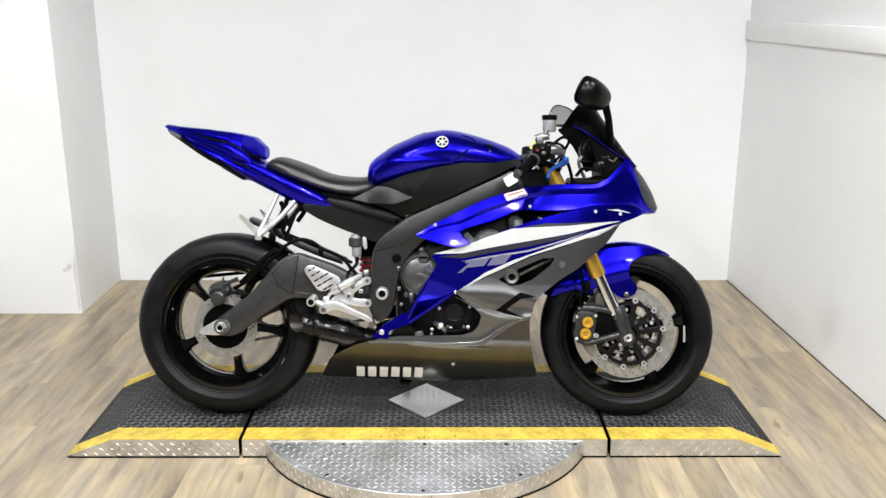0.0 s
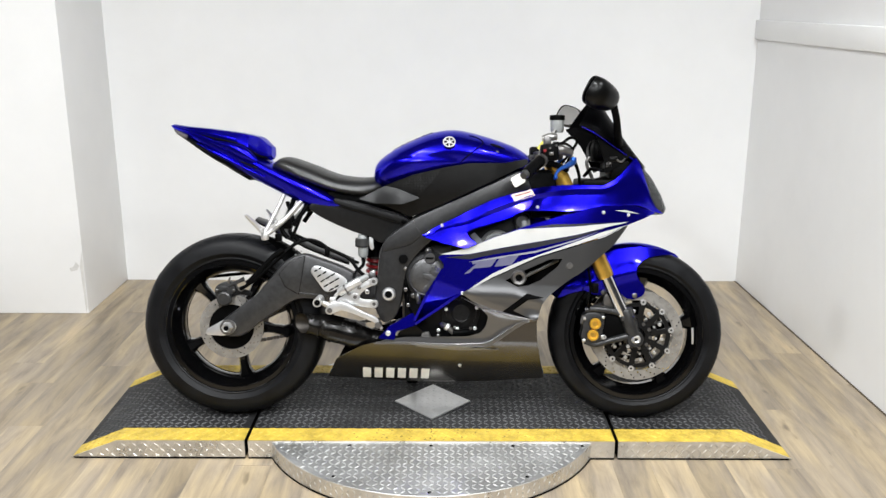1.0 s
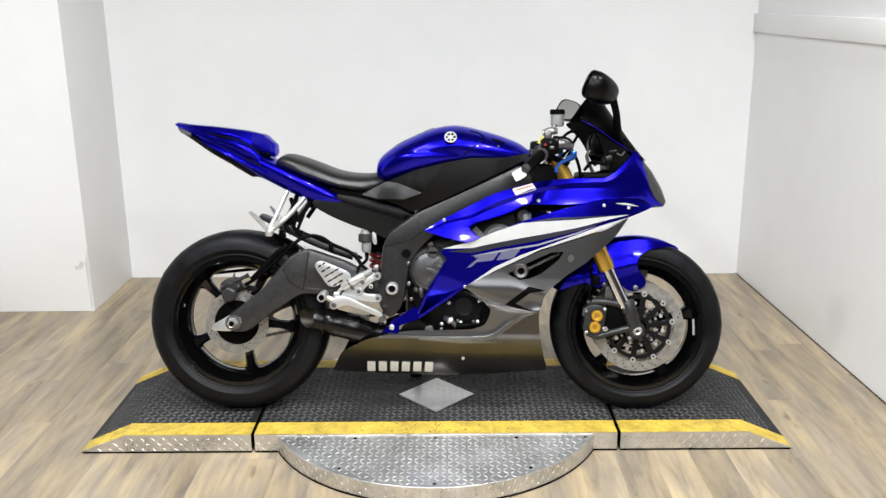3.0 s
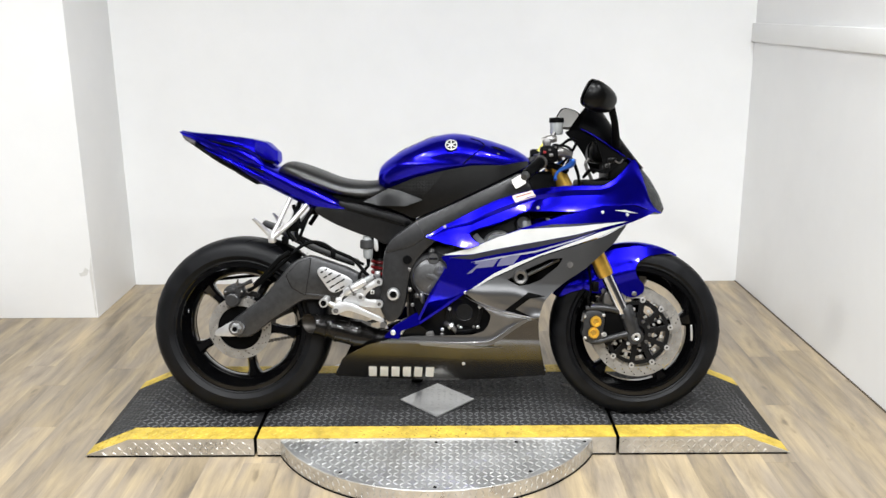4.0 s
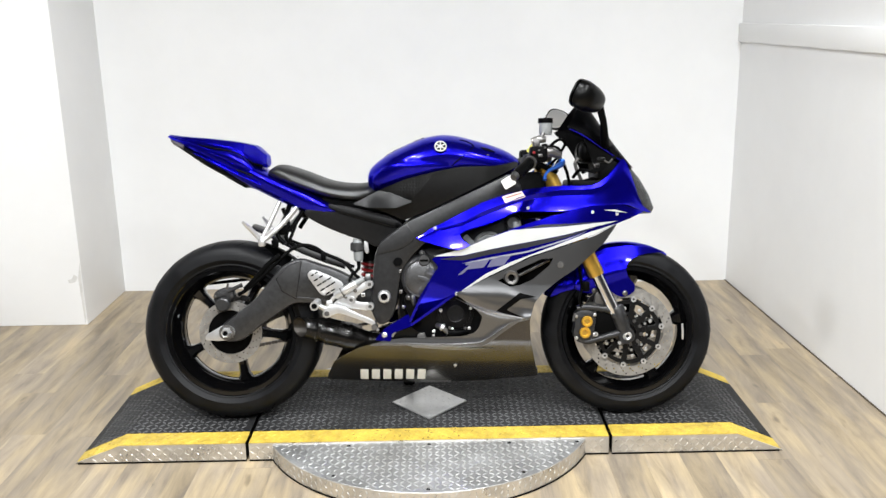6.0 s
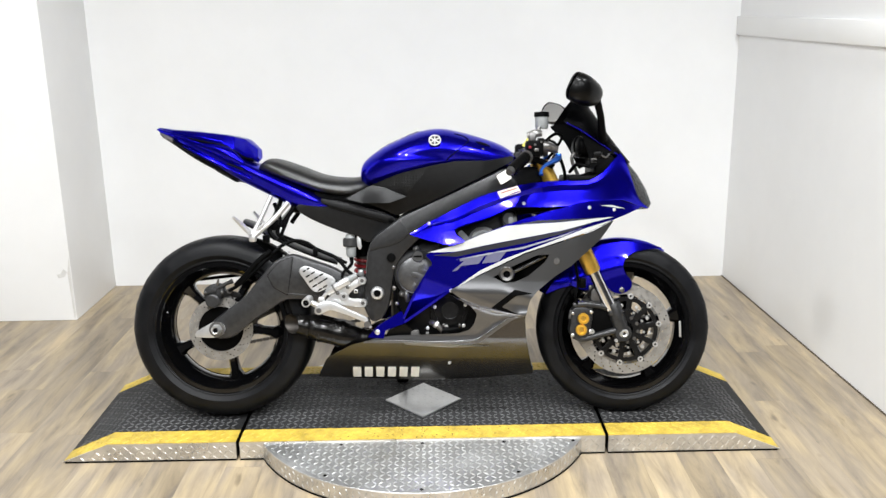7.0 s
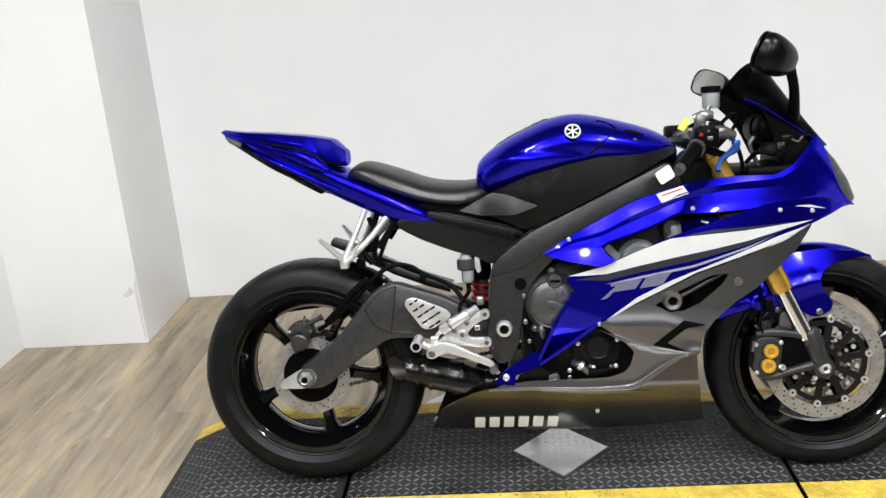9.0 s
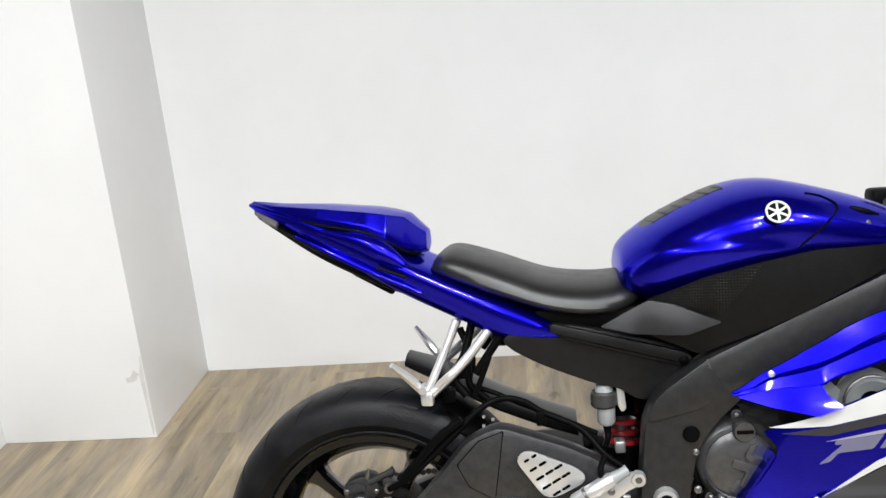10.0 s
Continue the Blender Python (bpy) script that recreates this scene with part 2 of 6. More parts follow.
# ---- mesh helpers ----
def part(name, bm, mat, parent=None, label="", sharp=38):
    bmesh.ops.recalc_face_normals(bm, faces=bm.faces)
    me = bpy.data.meshes.new(name)
    bm.to_mesh(me)
    bm.free()
    for p in me.polygons:
        p.use_smooth = True
    me.set_sharp_from_angle(angle=radians(sharp))
    me.materials.append(mat)
    ob = new(name, me)
    if parent is not None:
        ob.parent = parent
    if label:
        ob["label"] = label
    return ob


def box(x0, x1, y0, y1, z0, z1, bm=None, bevel=0.0):
    bm = bm or bmesh.new()
    r = bmesh.ops.create_cube(bm, size=1, matrix=Matrix.Translation(((x0 + x1) / 2, (y0 + y1) / 2, (z0 + z1) / 2)) @ Matrix.Diagonal((x1 - x0, y1 - y0, z1 - z0, 1)))
    if bevel:
        es = list({e for v in r["verts"] for e in v.link_edges})
        bmesh.ops.bevel(bm, geom=es, offset=bevel, segments=2, affect="EDGES", profile=0.5)
    return bm


def spline(points, n):
    """Catmull-Rom through points (tuples of any length), n samples."""
    p = np.array(points, float)
    q = np.vstack([2 * p[0] - p[1], p, 2 * p[-1] - p[-2]])
    out = []
    for u in np.linspace(0, len(p) - 1, n):
        i = min(int(u), len(p) - 2)
        t = u - i
        a, b, c, d = q[i:i + 4]
        out.append(0.5 * (2 * b + (c - a) * t + (2 * a - 5 * b + 4 * c - d) * t * t + (3 * b - a - 3 * c + d) * t ** 3))
    return np.array(out)


def curve_at(xs, ys, x):
    """Smooth monotone interpolation of a table."""
    x = min(max(x, xs[0]), xs[-1])
    i = max(k for k in range(len(xs) - 1) if xs[k] <= x)
    t = (x - xs[i]) / (xs[i + 1] - xs[i])
    g = [(ys[k + 1] - ys[k]) / (xs[k + 1] - xs[k]) for k in range(len(xs) - 1)]

    def slope(k):
        if k == 0 or k == len(xs) - 1:
            return 0.6 * g[min(k, len(g) - 1)]
        return 0 if g[k - 1] * g[k] <= 0 else 2 * g[k - 1] * g[k] / (g[k - 1] + g[k])
    h = xs[i + 1] - xs[i]
    return (ys[i] * (1 + 2 * t) * (1 - t) ** 2 + ys[i + 1] * t * t * (3 - 2 * t) + h * slope(i) * t * (1 - t) ** 2 + h * slope(i + 1) * t * t * (t - 1))


def rings(bm, loops, closed=True, cap=True):
    vs = [[bm.verts.new(p) for p in ring] for ring in loops]
    for a, b in zip(vs, vs[1:]):
        n = len(a)
        for k in range(n if closed else n - 1):
            bm.faces.new((a[k], a[(k + 1) % n], b[(k + 1) % n], b[k]))
    if cap and closed:
        bm.faces.new(vs[0])
        bm.faces.new(vs[-1])
    return bm


def tube(points, radius, bm=None, n=None, sides=10, smooth=True):
    """A round rod along points; radius a number or one for each point."""
    bm = bm or bmesh.new()
    rad = [radius] * len(points) if isinstance(radius, (int, float)) else list(radius)
    pr = [(*p, r) for p, r in zip(points, rad)]
    if smooth and len(points) > 2:
        pr = spline(pr, n or 6 * len(points))
    pts = [Vector(q[:3]) for q in pr]
    loops = []
    side = None
    for i, p in enumerate(pts):
        d = (pts[min(i + 1, len(pts) - 1)] - pts[max(i - 1, 0)]).normalized()
        if side is None:
            side = d.orthogonal().normalized()
        side = (side - d * side.dot(d)).normalized()
        up = d.cross(side)
        r = float(pr[i][3])
        loops.append([p + r * (math.cos(a) * side + math.sin(a) * up) for a in np.linspace(0, 2 * math.pi, sides, endpoint=False)])
    return rings(bm, loops)


def lathe(profile, centre, steps=64, bm=None, closed=True):
    """Turns (radius, y) pairs round a y axis through centre (x, z)."""
    bm = bm or bmesh.new()
    loops = []
    for a in np.linspace(0, 2 * math.pi, steps, endpoint=False):
        loops.append([(centre[0] + r * math.cos(a), y, centre[1] + r * math.sin(a)) for r, y in profile])
    vs = [[bm.verts.new(p) for p in ring] for ring in loops]
    n = len(profile)
    for i in range(steps):
        a, b = vs[i], vs[(i + 1) % steps]
        for k in range(n if closed else n - 1):
            bm.faces.new((a[k], b[k], b[(k + 1) % n], a[(k + 1) % n]))
    return bm


def rounded(poly, r=0.006, seg=2):
    """The polygon with its corners cut round."""
    out = []
    n = len(poly)
    for i in range(n):
        p, a, b = Vector(poly[i]), Vector(poly[i - 1]), Vector(poly[(i + 1) % n])
        ra = min(r, 0.45 * (a - p).length)
        rb = min(r, 0.45 * (b - p).length)
        s, e = p + (a - p).normalized() * ra, p + (b - p).normalized() * rb
        for k in range(seg + 1):
            t = k / seg
            out.append(tuple(s * (1 - t) ** 2 + 2 * p * t * (1 - t) + e * t * t))
    return out


def plate(poly, y0, y1, bm=None, bevel=0.004, r=0.006, holes=()):
    """A slab with the outline poly in the x-z plane from y0 to y1, its edges bevelled."""
    own = bmesh.new()
    edges = []
    for line in (rounded(poly, r), *holes):
        vs = [own.verts.new((x, y0, z)) for x, z in line]
        edges += [own.edges.new((vs[i], vs[(i + 1) % len(vs)])) for i in range(len(vs))]
    if holes:
        bmesh.ops.triangle_fill(own, use_beauty=True, use_dissolve=False, edges=edges)
    else:
        own.faces.new(list(own.verts))
    ext = bmesh.ops.extrude_face_region(own, geom=list(own.faces))
    bmesh.ops.translate(own, verts=[v for v in ext["geom"] if isinstance(v, bmesh.types.BMVert)], vec=(0, y1 - y0, 0))
    bmesh.ops.recalc_face_normals(own, faces=own.faces)
    if bevel:
        es = [e for e in own.edges if e.is_manifold and e.calc_face_angle(0) > radians(50) and abs(e.verts[0].co.y - e.verts[1].co.y) < 1e-5]
        bmesh.ops.bevel(own, geom=es, offset=bevel, segments=2, affect="EDGES", profile=0.6, clamp_overlap=True)
    if bm is None:
        return own
    me = bpy.data.meshes.new("tmp")
    own.to_mesh(me)
    bm.from_mesh(me)
    bpy.data.meshes.remove(me)
    own.free()
    return bm


def skin(poly, depth, thick=0.004, r=0.006, holes=(), step=0.03, side=-1):
    """A moulded sheet: the outline poly in x-z, laid on the surface y = side * depth(x, z)."""
    bm = bmesh.new()
    edges = []
    for line in (rounded(poly, r) if r else poly, *holes):
        vs = []
        for i, (x, z) in enumerate(line):
            vs.append(bm.verts.new((x, 0, z)))
        edges += [bm.edges.new((vs[i], vs[(i + 1) % len(vs)])) for i in range(len(vs))]
    bmesh.ops.triangle_fill(bm, use_beauty=True, use_dissolve=False, edges=edges)
    for k in range(5):
        long = [e for e in bm.edges if e.calc_length() > step * 1.5]
        if not long:
            break
        bmesh.ops.subdivide_edges(bm, edges=long, cuts=1)
        bmesh.ops.triangulate(bm, faces=bm.faces)
        bmesh.ops.beautify_fill(bm, faces=bm.faces, edges=[e for e in bm.edges if not e.is_boundary])
    for v in bm.verts:
        v.co.y = side * depth(v.co.x, v.co.z)
    bmesh.ops.recalc_face_normals(bm, faces=bm.faces)
    if sum(f.normal.y for f in bm.faces) * side < 0:
        bmesh.ops.reverse_faces(bm, faces=bm.faces)
    if thick:
        ext = bmesh.ops.extrude_face_region(bm, geom=list(bm.faces))
        bmesh.ops.translate(bm, verts=[v for v in ext["geom"] if isinstance(v, bmesh.types.BMVert)], vec=(0, side * thick, 0))
    return bm


def arc(cx, cz, r, n=16, a0=0.0, a1=360.0):
    return [(cx + r * math.cos(radians(a)), cz + r * math.sin(radians(a))) for a in np.linspace(a0, a1, n, endpoint=a1 - a0 < 359)]


def loft(sections, n=28, m=28):
    """A body along x from (x, z_low, z_top, half_width, squareness, flare) sections."""
    bm = bmesh.new()
    loops = []
    for x, zl, zt, w, sq, fl in spline(sections, n):
        c, h = (zl + zt) / 2, max(0.002, (zt - zl) / 2)
        ring = []
        for a in np.linspace(0, 2 * math.pi, m, endpoint=False):
            ca, sa = math.cos(a), math.sin(a)
            cy = math.copysign(abs(ca) ** (2 / sq), ca)
            sz = math.copysign(abs(sa) ** (2 / sq), sa)
            ring.append((x, max(0.002, w) * cy * (1 - fl * sz), c + h * sz))
        loops.append(ring)
    return rings(bm, loops)


def screw(x, y, z, r=0.006, parent=None, mat=None, name="bolt"):
    bm = lathe([(0.0005, y - 0.004), (r * 0.55, y - 0.004), (r, y - 0.002), (r, y + 0.002), (0.0005, y + 0.002)], (x, z), 12, closed=False)
    return part(name, bm, mat or M_ALU, parent)


# ---- the bay: floor, walls, ceiling ----
X_LEFT, X_RIGHT, X_PILLAR = -2.265, 1.638, -1.70
Y_BACK, Y_PILLAR, Y_FRONT, Y_MOUTH = 1.69, 1.135, -8.0, -0.4
HEIGHT = 3.0

floor = tagged(part("floor", box(-6.1, 6.1, Y_FRONT - 0.1, Y_BACK + 0.1, -0.12, -0.006), M_JOINT), "light oak plank floor with grey-brown streaks", "floor", kind="structure")
tagged(part("wall_back", box(X_PILLAR - 0.0, X_RIGHT + 0.12, Y_BACK, Y_BACK + 0.12, 0, HEIGHT), M_WALL), "plain white painted back wall", "wall", kind="structure")


def skewed(bm):
    """The side wall is not quite square to the back wall."""
    for v in bm.verts:
        v.co.x += 0.027 * (Y_BACK - v.co.y)
    return bm


tagged(part("wall_right", skewed(box(X_RIGHT, X_RIGHT + 0.12, Y_MOUTH, Y_BACK, 0, HEIGHT)), M_WALL), "plain white painted side wall with a ledge", "wall", kind="structure")
tagged(part("wall_left", box(X_LEFT - 0.12, X_LEFT, Y_MOUTH, Y_BACK + 0.12, 0, HEIGHT), M_WALL), "plain white painted side wall", "wall", kind="structure")
tagged(part("pillar", box(X_LEFT, X_PILLAR, Y_PILLAR, Y_BACK + 0.12, 0, HEIGHT, bevel=0.004), M_WALL), "square white painted corner pillar, scuffed near the floor", "pillar", kind="structure")
# ceiling out of view, its dark grey set to cut bounced light
tagged(part("ceiling", box(-6.1, 6.1, Y_FRONT - 0.12, Y_BACK + 0.12, HEIGHT, HEIGHT + 0.1), M_CEIL), "plain dark grey ceiling out of view, dark to cut bounced light", "ceiling", kind="structure")
tagged(part("trim", skewed(box(X_RIGHT - 0.018, X_RIGHT - 0.0005, Y_MOUTH + 0.01, Y_BACK - 0.001, 1.295, 1.39, bevel=0.006)), M_TRIM), "white ledge board along the side wall", "trim", kind="structure")
# added unseen hall that the bay opens into, dark to darken the reflections
tagged(part("wall_hall_front", box(-6.1, 6.1, Y_FRONT - 0.12, Y_FRONT, 0, HEIGHT), M_HALL), "plain dark grey hall wall added out of view for dark reflections", "wall", kind="structure")
for n, a, b in (("wall_hall_left", -6.1, -6.0), ("wall_hall_right", 6.0, 6.1)):
    tagged(part(n, box(a, b, Y_FRONT, Y_MOUTH, 0, HEIGHT), M_HALL), "plain dark grey hall wall added out of view for dark reflections", "wall", kind="structure")
for n, a, b in (("wall_mouth_left", -6.1, X_LEFT - 0.12), ("wall_mouth_right", X_RIGHT + 0.2, 6.1)):
    tagged(part(n, box(a, b, Y_MOUTH, Y_MOUTH + 0.12, 0, HEIGHT), M_HALL), "plain grey wall added out of view beside the bay", "wall", kind="structure")
# scuffed paint at the pillar's corner
bm = bmesh.new()
rings(bm, [[(x, Y_PILLAR - d, z) for x, z in ((-1.712, 0.004), (-1.704, 0.03), (-1.704, 0.32), (-1.720, 0.24), (-1.716, 0.12))] for d in (0.0003, 0.0008)])
tagged(part("trim_scuff", bm, M_SMUDGE), "worn grey edge of the pillar's paint", "scuff", kind="structure")
bm = bmesh.new()
rings(bm, [[(x, Y_PILLAR - d, z) for x, z in ((-1.765, 0.215), (-1.735, 0.222), (-1.722, 0.245), (-1.738, 0.262), (-1.752, 0.238), (-1.772, 0.232))] for d in (0.0003, 0.0008)])
tagged(part("trim_smudge", bm, M_SMUDGE), "small grey smudge on the pillar", "smudge", kind="structure")
part("joint", skewed(box(X_RIGHT - 0.007, X_RIGHT - 0.0004, Y_MOUTH + 0.01, Y_BACK - 0.002, 0.0004, 0.003)), M_JOINT, floor, "dark gap between floor and wall")


# ---- ceiling lamps ----
def ceiling_lamp(x, y):
    lamp = tagged(new("ceiling_lamp"), "round white ceiling downlight, switched on", "lamp", "ceiling lamps")
    lamp.location = (x, y, HEIGHT)
    part("housing", lathe_z([(0.115, 0.0), (0.125, -0.02), (0.11, -0.03), (0.10, -0.012)], 32), M_TRIM, lamp)
    part("diffuser", lathe_z([(0.0005, -0.006), (0.098, -0.006), (0.098, -0.010), (0.0005, -0.010)], 32, closed=False), M_LAMP, lamp)
    data = bpy.data.lights.new("ceiling_light", "AREA")
    data.shape, data.size, data.energy, data.color = "DISK", 0.19, LAMP_WATTS, (0.95, 0.974, 0.99)
    light = new("ceiling_light", data)
    light.location = (x, y, HEIGHT - 0.035)
    return lamp


def lathe_z(profile, steps, closed=True):
    bm = bmesh.new()
    vs = [[bm.verts.new((r * math.cos(a), r * math.sin(a), z)) for r, z in profile] for a in np.linspace(0, 2 * math.pi, steps, endpoint=False)]
    n = len(profile)
    for i in range(steps):
        a, b = vs[i], vs[(i + 1) % steps]
        for k in range(n if closed else n - 1):
            bm.faces.new((a[k], b[k], b[(k + 1) % n], a[(k + 1) % n]))
    return bm


for lx in (-1.45, 0.0, 1.45):
    for ly in (-4.3, -2.8, -1.3):
        ceiling_lamp(lx, ly)


# ---- turntable platform ----
DECK, EDGE_FRONT, EDGE_BACK = 0.065, -0.302, 0.335
SLOPE_TOP, SLOPE_END, SEAM = 1.05, 1.205, 0.617


def lozenges(spots, length, width, height, place):
    """Raised tread marks: spots of (u, v, angle), put on a surface by place(u, v, h)."""
    verts, faces = [], []
    for u, v, a in spots:
        c, s = math.cos(a), math.sin(a)
        k = len(verts)
        for du, dv, h in ((-length, 0, 0), (0, -width, 0), (length, 0, 0), (0, width, 0), (-length * 0.45, 0, height), (length * 0.45, 0, height)):
            verts.append(place(u + du * c - dv * s, v + du * s + dv * c, h))
        faces += [(k, k + 1, k + 4), (k + 1, k + 5, k + 4), (k + 1, k + 2, k + 5), (k + 2, k + 3, k + 5), (k + 3, k + 4, k + 5), (k + 3, k, k + 4)]
    me = bpy.data.meshes.new("tread_pattern")
    me.from_pydata(verts, [], faces)
    return me


def tread(me, mat, parent, label):
    me.materials.append(mat)
    ob = new("tread_pattern", me)
    ob.parent = parent
    return tagged(ob, label, kind="stuff")


def marks(u0, u1, v0, v1, pitch, keep=lambda u, v: True):
    out = []
    for i in range(int((u1 - u0) / pitch) + 1):
        for j in range(int((v1 - v0) / pitch) + 1):
            u, v = u0 + i * pitch, v0 + j * pitch
            if keep(u, v):
                out.append((u, v, radians(42 if (i + j) % 2 else -42)))
    return out


def deck_height(x):
    a = abs(x)
    return DECK if a <= SLOPE_TOP else DECK * (SLOPE_END - a) / (SLOPE_END - SLOPE_TOP)


def side_outline(x0, x1):
    """The section's silhouette from x0 to x1 as (x, z)."""
    xs = sorted({x0, x1, *[s for s in (-SLOPE_TOP, SLOPE_TOP) if x0 < s < x1]})
    return [(x0, 0.001), (x1, 0.001)] + [(x, max(0.0025, deck_height(x))) for x in reversed(xs)]


def strip(x0, x1, y0, y1, lift, mat, name, parent, label=""):
    """A painted or laid band that follows the deck."""
    xs = sorted({x0, x1, *[s for s in (-SLOPE_TOP, SLOPE_TOP) if x0 < s < x1]})
    bm = bmesh.new()
    loops = [[(x, y0, deck_height(x) + lift), (x, y1, deck_height(x) + lift), (x, y1, deck_height(x) + 0.0004), (x, y0, deck_height(x) + 0.0004)] for x in xs]
    rings(bm, loops)
    return part(name, bm, mat, parent, label)


def platform_section(x0, x1, label):
    sec = tagged(new("platform_section"), label, "platform", "turntable platform sections")
    body = [(x, max(0.0006, z - 0.004)) for x, z in side_outline(x0, x1)]
    bm = bmesh.new()
    front = [bm.verts.new((x, EDGE_FRONT + 0.004, z)) for x, z in body]
    back = [bm.verts.new((x, EDGE_BACK, z)) for x, z in body]
    bm.faces.new(front)
    bm.faces.new(back)
    for i in range(len(body)):
        j = (i + 1) % len(body)
        bm.faces.new((front[i], front[j], back[j], back[i]))
    part("body", bm, M_BLACK, sec)
    strip(x0, x1, EDGE_FRONT + 0.088, EDGE_BACK - 0.075, 0.0015, M_DECK, "deck_plate", sec, "worn black tread plate")
    strip(x0, x1, EDGE_FRONT, EDGE_FRONT + 0.086, 0.0018, M_YELLOW, "yellow_stripe", sec, "scuffed yellow paint stripe")
    strip(x0, x1, EDGE_BACK - 0.073, EDGE_BACK, 0.0018, M_YELLOW, "yellow_stripe", sec, "scuffed yellow paint stripe")
    sk = bmesh.new()
    plate([(x, z if z > 0.02 else z + 0.002) for x, z in side_outline(x0, x1)], EDGE_FRONT - 0.003, EDGE_FRONT + 0.003, sk, bevel=0.0, r=0.0005)
    part("front_skirt", sk, M_SKIRT, sec, "bare aluminium tread-plate skirt")
    lo, hi = x0 + 0.012, x1 - 0.012
    for v0, v1, mat, text in ((EDGE_FRONT + 0.012, EDGE_FRONT + 0.080, M_YELLOW, "raised yellow tread marks"), (EDGE_FRONT + 0.100, EDGE_BACK - 0.085, M_DECKWORN, "raised black tread marks"), (EDGE_BACK - 0.065, EDGE_BACK - 0.010, M_YELLOW, "raised yellow tread marks")):
        tread(lozenges(marks(lo, hi, v0, v1, 0.0225, lambda u, v: abs(u) < SLOPE_END - 0.03 and not (abs(u) / 0.142 + abs(v) / 0.15 < 1)),
                       0.0128, 0.0040, 0.0022, lambda u, v, h: (u, v, deck_height(u) + 0.0018 + h)), mat, sec, text)
    tread(lozenges([(u, v, radians(-38 if a > 0 else 52)) for u, v, a in marks(lo, hi, 0.013, DECK - 0.008, 0.0185, lambda u, v: v < deck_height(u) - 0.01)],
                   0.0105, 0.0024, 0.0026, lambda u, v, h: (u, EDGE_FRONT - 0.003 - h, v)), M_SKIRT, sec, "raised aluminium tread marks")
    xs = [x0, x1] if abs(x0) < SLOPE_END and abs(x1) < SLOPE_END else [max(x0, -SLOPE_END + 0.01), min(x1, SLOPE_END - 0.01)]
    # black strip drawn for the shadow gap under the skirt
    part("shadow_strip", box(xs[0], xs[1], EDGE_FRONT - 0.0045, EDGE_FRONT + 0.004, 0.0008, 0.006), M_BLACK, sec)
    if abs(x0 + x1) > 0.1:
        return sec
    rng = random.Random(5)
    spots = [(x0 + (x1 - x0) * rng.betavariate(7, 7), EDGE_FRONT + 0.006 + 0.074 * rng.random(), radians(rng.choice((-42, 42)) + rng.uniform(-8, 8))) for k in range(70)]
    tread(lozenges([q for q in spots if abs(q[0]) < SEAM], 0.0055, 0.0018, 0.0004, lambda u, v, h: (u, v, deck_height(u) + 0.0021 + h)), M_DECK, sec, "dark scuffs worn through the yellow paint")
    return sec


platform_section(-SLOPE_END, -SEAM - 0.006, "black tread-plate ramp section with yellow edge stripes and sloped end")
platform_section(-SEAM + 0.006, SEAM - 0.006, "black tread-plate centre section of the turntable with yellow stripes")
platform_section(SEAM + 0.006, SLOPE_END, "black tread-plate ramp section with yellow edge stripes and sloped end")

bm = bmesh.new()
rh = [(-0.138, 0.0), (0, -0.146), (0.138, 0.0), (0, 0.146)]
rings(bm, [[(x, y, DECK + 0.0016) for x, y in rh], [(x, y, DECK + 0.0052) for x, y in rh], [(x * 0.985, y * 0.985, DECK + 0.006) for x, y in rh]])
diamond = tagged(part("diamond_plate", bm, M_STEEL), "diamond-shaped bare metal tread plate on the black deck", "metal plate")
tread(lozenges(marks(-0.13, 0.13, -0.14, 0.14, 0.0225, lambda u, v: abs(u) / 0.126 + abs(v) / 0.134 < 1), 0.0098, 0.0026, 0.0011, lambda u, v, h: (u, v, DECK + 0.006 + h)), M_STEEL, diamond, "raised metal tread marks")

DISC_R, DISC_Y, DISC_H = 0.588, -0.051, 0.06
bm = bmesh.new()
ang = np.linspace(0, 2 * math.pi, 128, endpoint=False)
rings(bm, [[(r * math.cos(a), DISC_Y + r * math.sin(a), z) for a in ang] for r, z in ((DISC_R, 0.001), (DISC_R, DISC_H - 0.0008), (DISC_R - 0.0008, DISC_H))])
disc = tagged(part("turntable_disc", bm, M_STEEL), "round bare aluminium tread-plate turntable disc under the platform", "turntable")
tread(lozenges(marks(-0.575, 0.575, -0.66, EDGE_FRONT - 0.006, 0.0215, lambda u, v: math.hypot(u, v - DISC_Y) < DISC_R - 0.009), 0.0112, 0.0027, 0.0022, lambda u, v, h: (u, v, DISC_H + h)), M_TREADBRIGHT, disc, "raised aluminium tread marks")
tread(lozenges([(s, z, radians(42 if (i + j) % 2 else -42)) for i, s in enumerate(np.arange(-1.55, 1.56, 0.036)) for j, z in enumerate((0.014, 0.030, 0.046))], 0.0095, 0.0028, 0.0016,
               lambda u, v, h: ((DISC_R + 0.0012 + h) * math.sin(u), DISC_Y - (DISC_R + 0.0012 + h) * math.cos(u), v)), M_TREADBRIGHT, disc, "raised tread marks on the rim")
part("rim_band", lathe_z([(DISC_R, 0.003), (DISC_R + 0.0012, 0.003), (DISC_R + 0.0012, DISC_H - 0.003), (DISC_R, DISC_H - 0.003)], 128), M_SKIRT, disc, "worn rim of the disc").location = (0, DISC_Y, 0)
